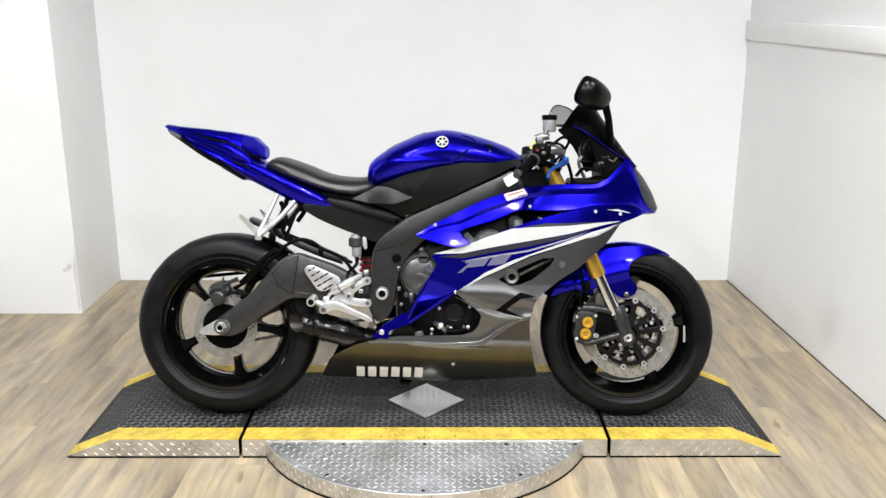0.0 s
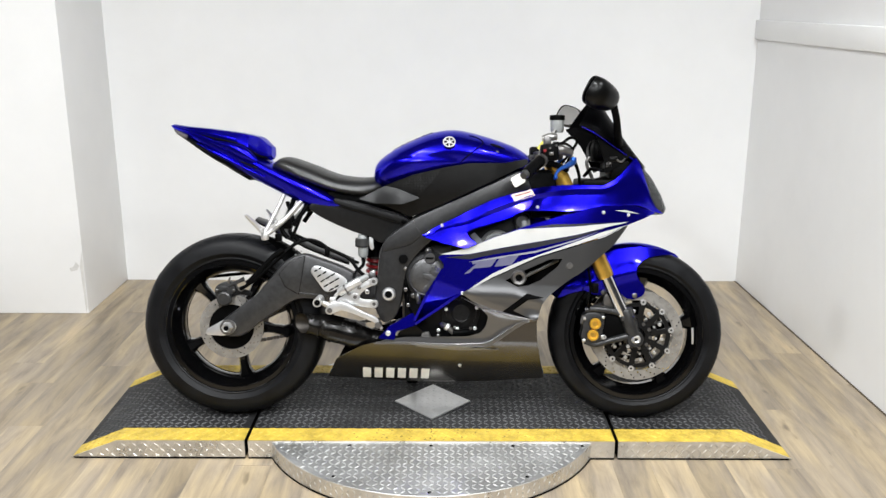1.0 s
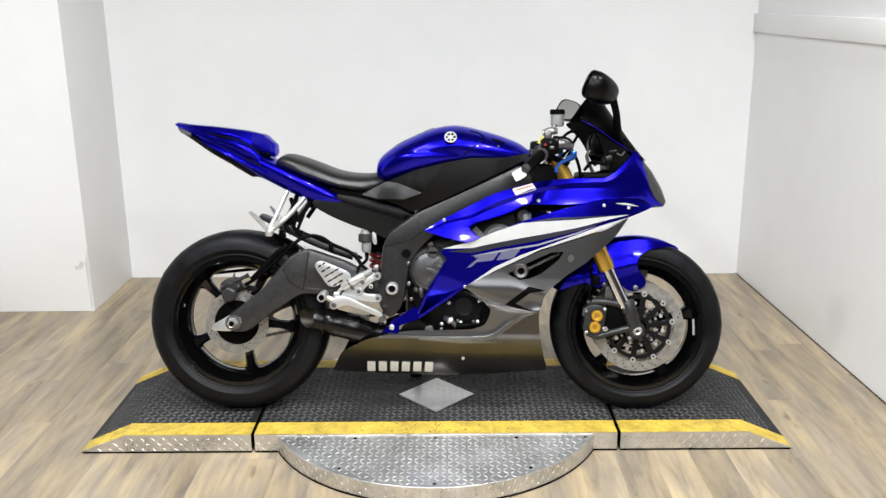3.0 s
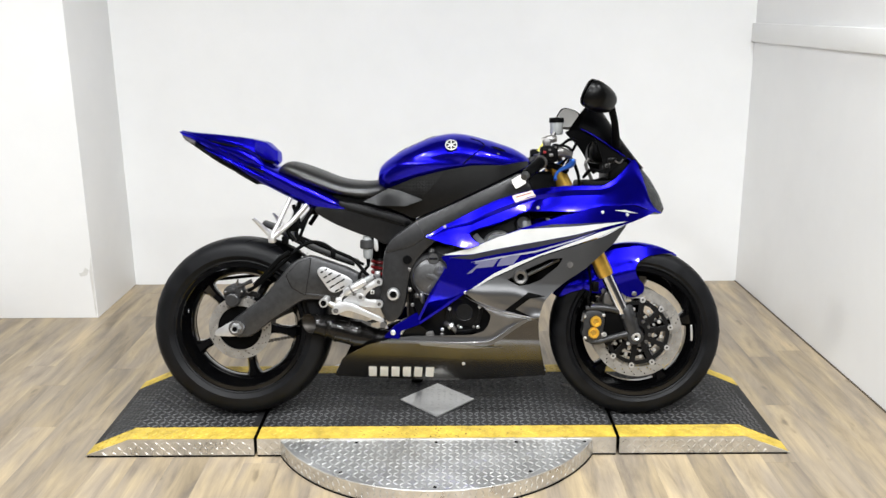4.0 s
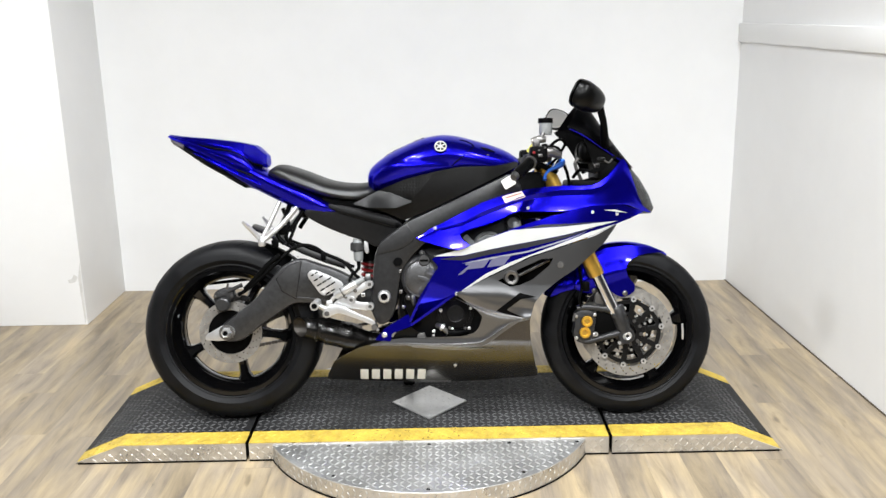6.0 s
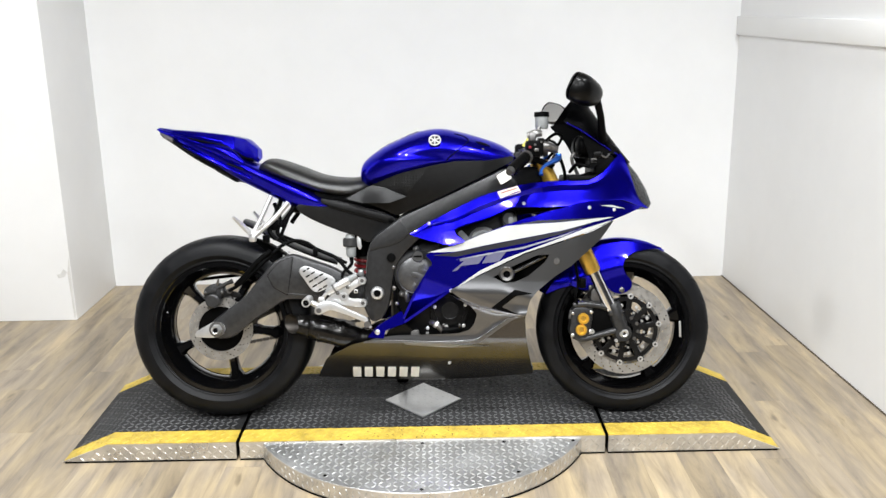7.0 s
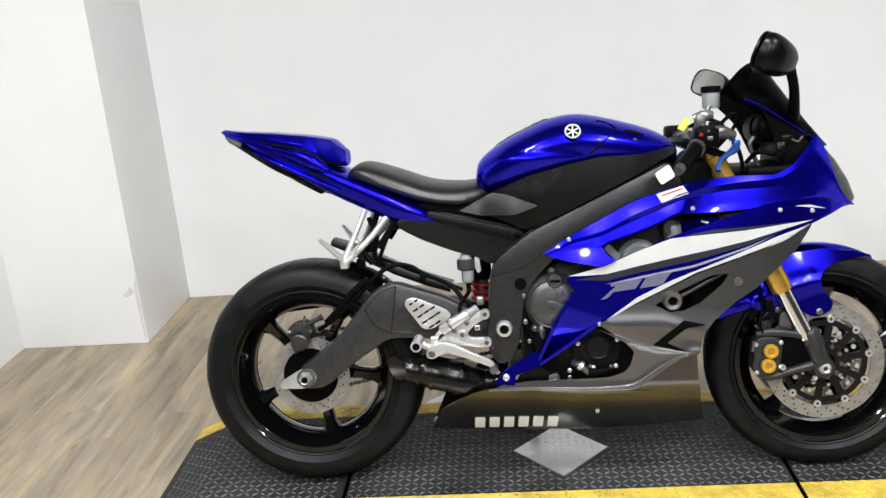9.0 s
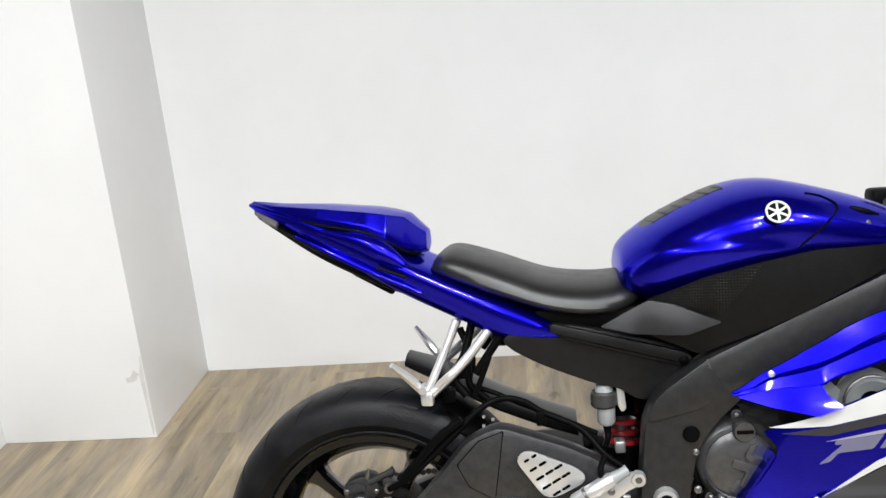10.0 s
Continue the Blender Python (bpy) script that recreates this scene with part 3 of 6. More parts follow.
for bx, by in ((-0.27, -0.325), (0.0, -0.325), (0.27, -0.325), (0.50, -0.325), (-0.30, -0.525), (0.30, -0.525), (0.0, -0.618)):
    part("bolt", lathe_z([(0.0005, 0.0012), (0.005, 0.0012), (0.0065, 0.0), (0.0065, -0.003), (0.0005, -0.003)], 12, closed=False), M_BLACK, disc, "dark sunk bolt").location = (bx, by, DISC_H + 0.0005)
# black ring drawn for the shadow gap under the disc
part("shadow_ring", lathe_z([(DISC_R + 0.001, 0.0008), (DISC_R + 0.003, 0.0008), (DISC_R + 0.003, 0.006), (DISC_R + 0.001, 0.006)], 128), M_BLACK, disc).location = (0, DISC_Y, 0)


# ---- motorcycle ----
# Built upright with x to its front, y to its left and z up from the tyres' contact, then leant on its side stand.
bike = tagged(new("motorcycle"), "blue sport motorcycle with white and grey stripes leaning on the platform", "motorcycle")
bike.matrix_basis = pose(0.0, -0.085, DECK + 0.003, -10, 0, -1)

REAR, FRONT = (-0.69, 0.316), (0.706, 0.295)


def half_width(x, z):
    """Half the fairing's width."""
    b = curve_at([0.08, 0.14, 0.18, 0.22, 0.32, 0.46, 0.60, 0.72, 0.80, 0.90, 1.0], [0.140, 0.157, 0.168, 0.179, 0.199, 0.222, 0.222, 0.212, 0.192, 0.150, 0.11], z)
    t = curve_at([-0.45, -0.1, 0.1, 0.36, 0.5, 0.6, 0.7, 0.78, 0.85], [0.86, 0.93, 1.0, 1.0, 0.95, 0.85, 0.64, 0.40, 0.12], x)
    return b * t


def proud(d):
    return lambda x, z: half_width(x, z) + d


def wheel(name, centre, radius, tyre_w, rim_w, spoke_turn, label):
    cx, cz = centre
    hw = rim_w / 2
    rim_r = 0.2159 + 0.004
    prof = [(rim_r + 0.012, -hw), (rim_r + 0.012, -hw + 0.006), (rim_r, -hw + 0.012), (rim_r - 0.016, -hw * 0.45), (rim_r - 0.018, 0), (rim_r - 0.016, hw * 0.45), (rim_r, hw - 0.012),
            (rim_r + 0.012, hw - 0.006), (rim_r + 0.012, hw), (rim_r - 0.004, hw), (rim_r - 0.020, hw * 0.6), (rim_r - 0.034, hw * 0.3), (rim_r - 0.036, -hw * 0.3), (rim_r - 0.022, -hw * 0.6), (rim_r - 0.004, -hw)]
    bm = lathe(prof, centre, 72)
    lathe([(0.012, -0.055), (0.040, -0.055), (0.046, -0.045), (0.046, 0.045), (0.040, 0.055), (0.012, 0.055)], centre, 32, bm)
    w = part(name, bm, M_RIM, bike, label)
    for k in range(5):
        a = radians(spoke_turn + 72 * k)
        c, s = math.cos(a), math.sin(a)
        sb = bmesh.new()
        loops = []
        for r, wd, dp in ((0.036, 0.030, 0.036), (0.075, 0.019, 0.026), (0.130, 0.0145, 0.021), (0.165, 0.017, 0.024), (0.196, 0.032, 0.030)):
            loops.append([(cx + r * c - u * wd * s, v * dp, cz + r * s + u * wd * c) for u, v in ((-1, -0.55), (-0.55, -1), (0.55, -1), (1, -0.55), (1, 0.55), (0.55, 1), (-0.55, 1), (-1, 0.55))])
        rings(sb, loops)
        part("spoke", sb, M_RIM, w)
    for yr in (-1, 1):
        for rr, yo in ((rim_r + 0.011, hw), (rim_r - 0.005, hw - 0.002), (rim_r - 0.032, hw * 0.32)):
            part("rim_lip", lathe([(rr - 0.0022, yr * yo), (rr, yr * (yo + 0.0022)), (rr + 0.0022, yr * yo), (rr, yr * (yo - 0.0022))], centre, 72), M_RIM, w)
    tw = tyre_w / 2
    crown = radius - rim_r - 0.004
    tp = []
    for a in np.linspace(-1, 1, 31):
        y = tw * math.sin(a * math.pi / 2 * 1.0)
        tp.append((rim_r + 0.004 + crown * (1 - abs(a) ** 2.6) ** 0.62 if abs(a) < 1 else rim_r + 0.004, y))
    prof_t = [(rim_r + 0.006, -hw + 0.008)] + [(r, y * (1.0 if r > rim_r + 0.02 else 0.93)) for r, y in tp[1:-1]] + [(rim_r + 0.006, hw - 0.008)]
    part("tyre", lathe(prof_t, centre, 96), M_RUBBER, w, "black road tyre with worn tread grooves")
    for yr in (-1, 1):
        part("sidewall_ring", lathe([(rim_r + 0.012, yr * (hw + 0.0005)), (rim_r + 0.016, yr * (hw + 0.004)), (rim_r + 0.020, yr * (hw + 0.003)), (rim_r + 0.018, yr * (hw - 0.004))], centre, 72), M_RUBBER, w)
    grooves = bmesh.new()
    for k in range(22):
        a0 = 2 * math.pi * k / 22
        for sgn in (-1, 1):
            pts = []
            for u in np.linspace(0, 1, 6):
                q = sgn * (0.16 + 0.52 * u)
                a = a0 + sgn * 0.07 + 0.16 * u
                rr = rim_r + 0.004 + crown * (1 - abs(q) ** 2.6) ** 0.62 - 0.0012
                pts.append((cx + rr * math.cos(a), tw * math.sin(q * math.pi / 2), cz + rr * math.sin(a)))
            tube(pts, [0.0012, 0.0019, 0.0022, 0.0022, 0.0018, 0.001], grooves, 6, 5, smooth=False)
    tagged(part("tread_groove", grooves, M_BLACK, w, "dark tread grooves"), kind="stuff")
    return w


def brake_disc(parent, centre, r_out, r_in, y, groups, name="brake_disc"):
    """A flat ring with drilled holes that go through it, three to a slanted row."""
    holes = [arc(*centre, r_in, 72)]
    for k in range(groups):
        for q, u in ((-0.30, 0.22), (0.0, 0.52), (0.30, 0.80)):
            a = 2 * math.pi * (k + q) / groups
            r = r_in + (r_out - r_in) * u
            holes.append(arc(centre[0] + r * math.cos(a), centre[1] + r * math.sin(a), 0.0030, 7))
    return part(name, skin(arc(*centre, r_out, 96), lambda x, z: -y - 0.0025, 0.005, 0, holes=holes, step=1.0), M_DISC, parent, "drilled steel brake disc")


rear_wheel = wheel("rear_wheel", REAR, 0.317, 0.182, 0.148, 135, "gloss black five-spoke rear wheel")
front_wheel = wheel("front_wheel", FRONT, 0.301, 0.122, 0.098, 12, "gloss black five-spoke front wheel")
brake_disc(rear_wheel, REAR, 0.110, 0.078, -0.086, 20)
part("disc_carrier", lathe([(0.03, -0.084), (0.079, -0.084), (0.079, -0.080), (0.03, -0.074)], REAR, 24), M_BLACK, rear_wheel)
part("sprocket", lathe([(0.05, 0.078), (0.088, 0.080), (0.092, 0.082), (0.088, 0.086), (0.05, 0.086)], REAR, 44), M_STEELDARK, rear_wheel, "dark steel rear sprocket")
for yy in (-0.066, 0.066):
    brake_disc(front_wheel, FRONT, 0.156, 0.122, yy, 26)
    part("disc_carrier", lathe([(0.028, yy - 0.006), (0.050, yy - 0.005), (0.053, yy), (0.050, yy + 0.005), (0.028, yy + 0.006)], FRONT, 32), M_SPIDER, front_wheel, "black disc carrier with open arms")
    part("carrier_ring", lathe([(0.099, yy - 0.003), (0.113, yy - 0.003), (0.113, yy + 0.003), (0.099, yy + 0.003)], FRONT, 48), M_SPIDER, front_wheel)
    part("hub_ring", lathe([(0.062, yy - 0.004), (0.071, yy - 0.004), (0.071, yy + 0.003), (0.062, yy + 0.003)], FRONT, 40), M_SPIDER, front_wheel)
    for k in range(10 if yy < 0 else 5):
        a = radians((36 if yy < 0 else 72) * k + 9)
        c, s = math.cos(a), math.sin(a)
        arm = [(FRONT[0] + r * c - u * s, FRONT[1] + r * s + u * c) for r, u in ((0.046, -0.0125), (0.070, -0.0085), (0.098, -0.0100), (0.118, -0.0125), (0.122, 0.0), (0.118, 0.0125), (0.098, 0.0100), (0.070, 0.0085), (0.046, 0.0125))]
        part("carrier_arm", plate(arm, yy - 0.0035, yy + 0.0035, bevel=0.0012, r=0.003), M_SPIDER, front_wheel)
    for k in range(10):
        a = radians(36 * k + 9)
        part("disc_button", lathe([(0.004, yy - 0.0070), (0.0098, yy - 0.0070), (0.0098, yy + 0.004), (0.004, yy + 0.004)], (FRONT[0] + 0.117 * math.cos(a), FRONT[1] + 0.117 * math.sin(a)), 12), M_ALU, front_wheel, "bright floating disc button")
for yy in (-0.0725, 0.0725):
    for k in range(10):
        a = radians(36 * k + 27)
        part("carrier_bolt", lathe([(0.0005, yy - 0.003), (0.0055, yy - 0.003), (0.0065, yy), (0.0065, yy + 0.003), (0.0005, yy + 0.003)], (FRONT[0] + 0.044 * math.cos(a), FRONT[1] + 0.044 * math.sin(a)), 10, closed=False), M_STEELDARK, front_wheel)
        part("carrier_pad", plate(arc(FRONT[0] + 0.085 * math.cos(a), FRONT[1] + 0.085 * math.sin(a), 0.0065, 10), yy - 0.001, yy + 0.003, bevel=0.001, r=0.002), M_ALU, front_wheel)
        part("carrier_rivet", lathe([(0.0005, yy - 0.002), (0.004, yy - 0.002), (0.005, yy + 0.003), (0.0005, yy + 0.003)], (FRONT[0] + 0.064 * math.cos(a), FRONT[1] + 0.064 * math.sin(a)), 8, closed=False), M_ALU, front_wheel)
part("balance_weight", plate([(0.899, 0.262), (0.8985, 0.290), (0.897, 0.318), (0.904, 0.319), (0.906, 0.290), (0.906, 0.262)], -0.0470, -0.0440, bevel=0.0006, r=0.002), M_ALU, front_wheel, "bright balance weight on the rim")
part("axle", lathe([(0.006, -0.128), (0.011, -0.130), (0.016, -0.124), (0.016, 0.12), (0.006, 0.12)], (0.692, 0.291), 18), M_ALU, front_wheel, "bright front axle end")

# swingarm
arm_poly = [(-0.715, 0.345), (-0.660, 0.385), (-0.593, 0.435), (-0.493, 0.553), (-0.432, 0.580), (-0.300, 0.535), (-0.215, 0.490), (-0.165, 0.455), (-0.165, 0.400), (-0.260, 0.405), (-0.376, 0.421), (-0.453, 0.424), (-0.568, 0.349), (-0.640, 0.292), (-0.705, 0.290)]
swing = part("swingarm", plate(arm_poly, -0.148, -0.098, bevel=0.016, r=0.02), M_ARM, bike, "dark grey cast swingarm")
part("arm_beam", plate([(-0.715, 0.345), (-0.640, 0.372), (-0.450, 0.455), (-0.300, 0.488), (-0.165, 0.455), (-0.165, 0.400), (-0.376, 0.395), (-0.568, 0.330), (-0.640, 0.292), (-0.705, 0.290)], 0.098, 0.148, bevel=0.012, r=0.02), M_ARM, swing)
part("cross_tube", box(-0.40, -0.27, -0.10, 0.10, 0.41, 0.49, bevel=0.012), M_BLACK, swing)
part("rib", plate([(-0.452, 0.447), (-0.415, 0.436), (-0.345, 0.431), (-0.345, 0.437), (-0.412, 0.444)], -0.1505, -0.147, bevel=0.001), M_ARM, swing)
brace = [(-0.512, 0.508), (-0.470, 0.552), (-0.424, 0.569), (-0.446, 0.440), (-0.492, 0.466)]
part("brace_panel", plate(brace, -0.1500, -0.147, bevel=0.0012, r=0.006), M_ARM, swing, "raised dark brace panel")
for (xa, za), (xb, zb) in zip(brace, brace[1:] + brace[:1]):
    part("casting_seam", tube([(xa, -0.1485, za), (xb, -0.1485, zb)], 0.0014, sides=6), M_BLACK, swing)
part("axle_adjuster", plate([(-0.762, 0.300), (-0.760, 0.318), (-0.700, 0.352), (-0.672, 0.350), (-0.655, 0.330), (-0.668, 0.305), (-0.700, 0.297)], -0.156, -0.147, bevel=0.003, r=0.01), M_ALU, swing, "bright aluminium axle adjuster plate")
part("axle_nut", lathe([(0.008, -0.176), (0.013, -0.178), (0.018, -0.170), (0.020, -0.156), (0.004, -0.156), (0.004, -0.172)], (-0.686, 0.327), 6), M_ALU, swing, "bright hexagonal axle nut")
part("axle_hole", lathe([(0.0005, -0.1795), (0.0085, -0.1795), (0.0085, -0.172), (0.0005, -0.172)], (-0.686, 0.327), 14, closed=False), M_BLACK, swing)
part("axle_washer", lathe([(0.010, -0.160), (0.026, -0.159), (0.026, -0.155), (0.010, -0.155)], (-0.686, 0.327), 24), M_STEELDARK, swing)
# chain and hugger
ch = bmesh.new()
for z0, z1, n in ((0.403, 0.452, 46), (0.226, 0.330, 46)):
    for k in range(n):
        u = k / n
        x, z = -0.69 + 0.55 * u, z0 + (z1 - z0) * u
        plate(arc(x + 0.006, z, 0.0066, 8), 0.076 + 0.004 * (k % 2), 0.090 - 0.004 * (k % 2), ch, bevel=0, r=0)
tagged(part("chain", ch, M_STEELDARK, bike, "dark steel drive chain"), kind="stuff")
part("chain_guard", plate([(-0.815, 0.460), (-0.80, 0.472), (-0.632, 0.490), (-0.45, 0.51), (-0.45, 0.50), (-0.632, 0.478)], 0.095, 0.112, bevel=0.002), M_BLACK, bike, "slim black chain guard")
hug = bmesh.new()
loops = []
for a in np.linspace(14, 74, 15):
    r = 0.332 - 0.006 * max(0.0, (a - 50) / 24)
    w = 0.085 * (1 - 0.75 * max(0, (a - 50) / 24) ** 2)
    ring = []
    for u in np.linspace(-1, 1, 9):
        rr = r - 0.035 * abs(u) ** 3
        ring.append((REAR[0] + rr * math.cos(radians(a)), w * u, REAR[1] + rr * math.sin(radians(a))))
    for u in np.linspace(1, -1, 9):
        rr = r - 0.004 - 0.035 * abs(u) ** 3
        ring.append((REAR[0] + rr * math.cos(radians(a)), (w - 0.003) * u, REAR[1] + rr * math.sin(radians(a))))
    loops.append(ring)
part("rear_hugger", rings(hug, loops), M_BLACK, bike, "black rear hugger over the tyre")
hf = bmesh.new()
rings(hf, [[(x, w * u, z - 0.010 * abs(u) ** 3) for u in np.linspace(-1, 1, 9)] + [(x, (w - 0.002) * u, z - 0.006 - 0.010 * abs(u) ** 3) for u in np.linspace(1, -1, 9)]
           for x, z, w in ((-0.612, 0.690, 0.052), (-0.560, 0.670, 0.074), (-0.500, 0.638, 0.083), (-0.430, 0.603, 0.084), (-0.350, 0.570, 0.082), (-0.285, 0.548, 0.078))])
part("hugger_arm", hf, M_POD, bike, "black plastic hugger reaching over the swingarm")
for x, z in ((-0.460, 0.587), (-0.443, 0.581), (-0.453, 0.561), (-0.461, 0.569)):
    screw(x, -0.112, z, 0.0032, bike, M_ALU, "hugger_bolt")
# rear caliper
cal = plate([(-0.744, 0.432), (-0.742, 0.456), (-0.722, 0.470), (-0.690, 0.476), (-0.672, 0.462), (-0.668, 0.440), (-0.690, 0.424), (-0.700, 0.400), (-0.722, 0.402)], -0.106, -0.062, bevel=0.007, r=0.012)
cal = part("rear_caliper", cal, M_CALIPER, bike, "dark rear brake caliper")
part("caliper_piston_cap", lathe([(0.0005, -0.130), (0.019, -0.130), (0.024, -0.126), (0.025, -0.104), (0.0005, -0.104)], (-0.706, 0.418), 28, closed=False), M_ARM, cal, "round grey piston cap")
part("bleed_nipple", tube([(-0.694, -0.104, 0.470), (-0.688, -0.108, 0.490)], [0.005, 0.003], sides=8), M_STEELDARK, cal)
part("caliper_bridge", plate([(-0.740, 0.440), (-0.738, 0.456), (-0.716, 0.462), (-0.696, 0.458), (-0.696, 0.446)], -0.112, -0.104, bevel=0.002, r=0.004), M_CALIPER, cal)
part("slide_pin", tube([(-0.690, -0.104, 0.462), (-0.655, -0.104, 0.478), (-0.640, -0.102, 0.484)], [0.007, 0.0065, 0.009], sides=10), M_CALIPER, cal)
part("banjo", lathe([(0.0005, -0.118), (0.009, -0.118), (0.010, -0.108), (0.0005, -0.108)], (-0.650, 0.452), 14, closed=False), M_STEELDARK, cal)
part("caliper_bracket", plate([(-0.690, 0.446), (-0.665, 0.452), (-0.630, 0.446), (-0.612, 0.436), (-0.622, 0.424), (-0.655, 0.430), (-0.690, 0.420)], -0.100, -0.090, bevel=0.003, r=0.006), M_ENGINE, cal)
for x, z in ((-0.734, 0.446), (-0.676, 0.446), (-0.722, 0.392)):
    screw(x, -0.110, z, 0.0055, cal, M_STEELDARK)

# main frame, subframe
frame_poly = [(-0.190, 0.400), (-0.172, 0.590), (-0.150, 0.635), (-0.060, 0.700), (0.118, 0.781), (0.298, 0.862), (0.335, 0.800), (0.168, 0.715), (0.036, 0.655), (-0.010, 0.615), (-0.048, 0.578), (-0.080, 0.530), (-0.094, 0.450), (-0.102, 0.400), (-0.125, 0.358), (-0.162, 0.345)]
frame_ob = part("main_frame", plate(frame_poly, -0.182, -0.120, bevel=0.014, r=0.02), M_FRAME, bike, "dark grey aluminium main frame beam")
part("frame_beam", plate(frame_poly, 0.120, 0.182, bevel=0.010, r=0.02), M_FRAME, frame_ob)
part("frame_joint", plate([(-0.0620, 0.698), (-0.0595, 0.699), (-0.0440, 0.652), (-0.0465, 0.651)], -0.1835, -0.181, bevel=0.0004, r=0.001), M_STEELDARK, frame_ob, "thin casting seam")
part("pivot_nut", lathe([(0.0115, -0.192), (0.0125, -0.197), (0.019, -0.196), (0.0225, -0.187), (0.0225, -0.178), (0.0115, -0.178)], (-0.140, 0.448), 24), M_ALU, frame_ob, "bright swingarm pivot nut")
part("pivot_socket", lathe([(0.0005, -0.1940), (0.0122, -0.1940), (0.0122, -0.184), (0.0005, -0.184)], (-0.140, 0.448), 6, closed=False), M_BLACK, frame_ob)
part("frame_plug", lathe([(0.0005, -0.1895), (0.013, -0.1895), (0.015, -0.1845), (0.0005, -0.1845)], (-0.092, 0.565), 18, closed=False), M_BLACK, frame_ob)
part("frame_cap", plate([(-0.168, 0.588), (-0.150, 0.632), (-0.060, 0.692), (-0.030, 0.644), (-0.07, 0.612)], -0.186, -0.1815, bevel=0.002, r=0.015), M_FRAME, frame_ob)
sub_poly = [(-0.420, 0.735), (-0.375, 0.760), (-0.290, 0.758), (-0.100, 0.712), (-0.072, 0.690), (-0.085, 0.655), (-0.150, 0.612), (-0.178, 0.612), (-0.205, 0.634), (-0.252, 0.645), (-0.300, 0.664), (-0.351, 0.686), (-0.399, 0.713)]
sub = part("subframe", plate(sub_poly, -0.125, -0.085, bevel=0.006, r=0.015), M_SUB, bike, "dark grey rear subframe")
part("subframe_rail", plate(sub_poly, 0.085, 0.125, bevel=0.006, r=0.015), M_SUB, sub)
part("side_rail", plate([(-0.330, 0.750), (-0.326, 0.764), (-0.092, 0.702), (-0.076, 0.692), (-0.084, 0.674), (-0.104, 0.678), (-0.303, 0.735)], -0.138, -0.122, bevel=0.003, r=0.008), M_SUB, sub)
screw(-0.093, -0.139, 0.686, 0.009, sub, M_BLACK)
part("rail_seam", tube([(-0.318, -0.1385, 0.744), (-0.106, -0.1385, 0.684)], 0.0012, sides=6), M_BLACK, sub)
part("seat_base", box(-0.36, -0.09, -0.105, 0.105, 0.728, 0.785, bevel=0.012), M_BLACK, sub)
part("under_seat_tray", box(-0.44, -0.10, -0.088, 0.088, 0.712, 0.755, bevel=0.015), M_BLACK, sub)

# engine block behind the panels
eng = part("engine", box(-0.10, 0.33, -0.135, 0.135, 0.28, 0.62, bevel=0.03), M_ENGINE, bike, "dark grey engine block")
part("cylinder_head", box(0.06, 0.33, -0.14, 0.14, 0.55, 0.72, bevel=0.02), M_ENGINE, eng)
cc = lathe([(0.0005, -0.190), (0.045, -0.189), (0.064, -0.183), (0.076, -0.166), (0.080, -0.13), (0.0005, -0.13)], (-0.010, 0.508), 48, closed=False)
cc = part("clutch_cover", cc, M_COVER, eng, "round grey clutch cover")
part("oil_cap", lathe([(0.0005, -0.196), (0.017, -0.196), (0.020, -0.190), (0.020, -0.178), (0.0005, -0.178)], (-0.003, 0.570), 20, closed=False), M_COVER, eng, "round slotted oil filler cap")
part("cap_slot", box(-0.017, 0.011, -0.1985, -0.195, 0.567, 0.573), M_BLACK, eng)
for k in range(8):
    a = radians(90 + 36 * k)
    screw(-0.010 + 0.083 * math.cos(a), -0.166, 0.508 + 0.083 * math.sin(a), 0.006, eng, M_STEELDARK)
    part("bolt_boss", lathe([(0.0005, -0.164), (0.010, -0.163), (0.012, -0.14), (0.0005, -0.14)], (-0.010 + 0.083 * math.cos(a), 0.508 + 0.083 * math.sin(a)), 12, closed=False), M_COVER, eng)
star5 = []
for k in range(5):
    for q, rr in ((-9, 0.040), (9, 0.040), (36, 0.015)):
        star5.append((0.012 + rr * math.cos(radians(20 + 72 * k + q)), 0.502 + rr * math.sin(radians(20 + 72 * k + q))))
part("cover_star", plate(star5, -0.1945, -0.186, bevel=0.002, r=0.004), M_COVER, eng, "raised star-shaped rib on the cover")
part("cover_rim", lathe([(0.060, -0.1845), (0.063, -0.1875), (0.067, -0.1815), (0.063, -0.178)], (-0.010, 0.508), 48), M_COVER, eng)
part("cover_rib", plate([(-0.005, 0.525), (0.005, 0.545), (0.018, 0.550), (0.012, 0.528), (0.030, 0.522), (0.022, 0.508), (0.006, 0.512)], -0.196, -0.186, bevel=0.002, r=0.004), M_COVER, eng)
part("cover_rib", plate([(-0.030, 0.462), (-0.018, 0.482), (-0.008, 0.478), (-0.020, 0.455)], -0.190, -0.176, bevel=0.002, r=0.004), M_COVER, eng)
part("generator_cover", lathe([(0.0005, -0.176), (0.028, -0.176), (0.033, -0.172), (0.050, -0.166), (0.054, -0.14), (0.0005, -0.14)], (0.100, 0.385), 32, closed=False), M_ENGINE, eng, "round black engine side cover")
part("cover_lip", lathe([(0.026, -0.1765), (0.029, -0.1785), (0.032, -0.1755), (0.029, -0.173)], (0.100, 0.385), 32), M_SUB, eng)
part("cover_flange", plate([(0.035, 0.350), (0.040, 0.420), (0.085, 0.445), (0.150, 0.430), (0.165, 0.390), (0.150, 0.335), (0.090, 0.320)], -0.158, -0.145, bevel=0.003, r=0.015), M_ENGINE, eng)
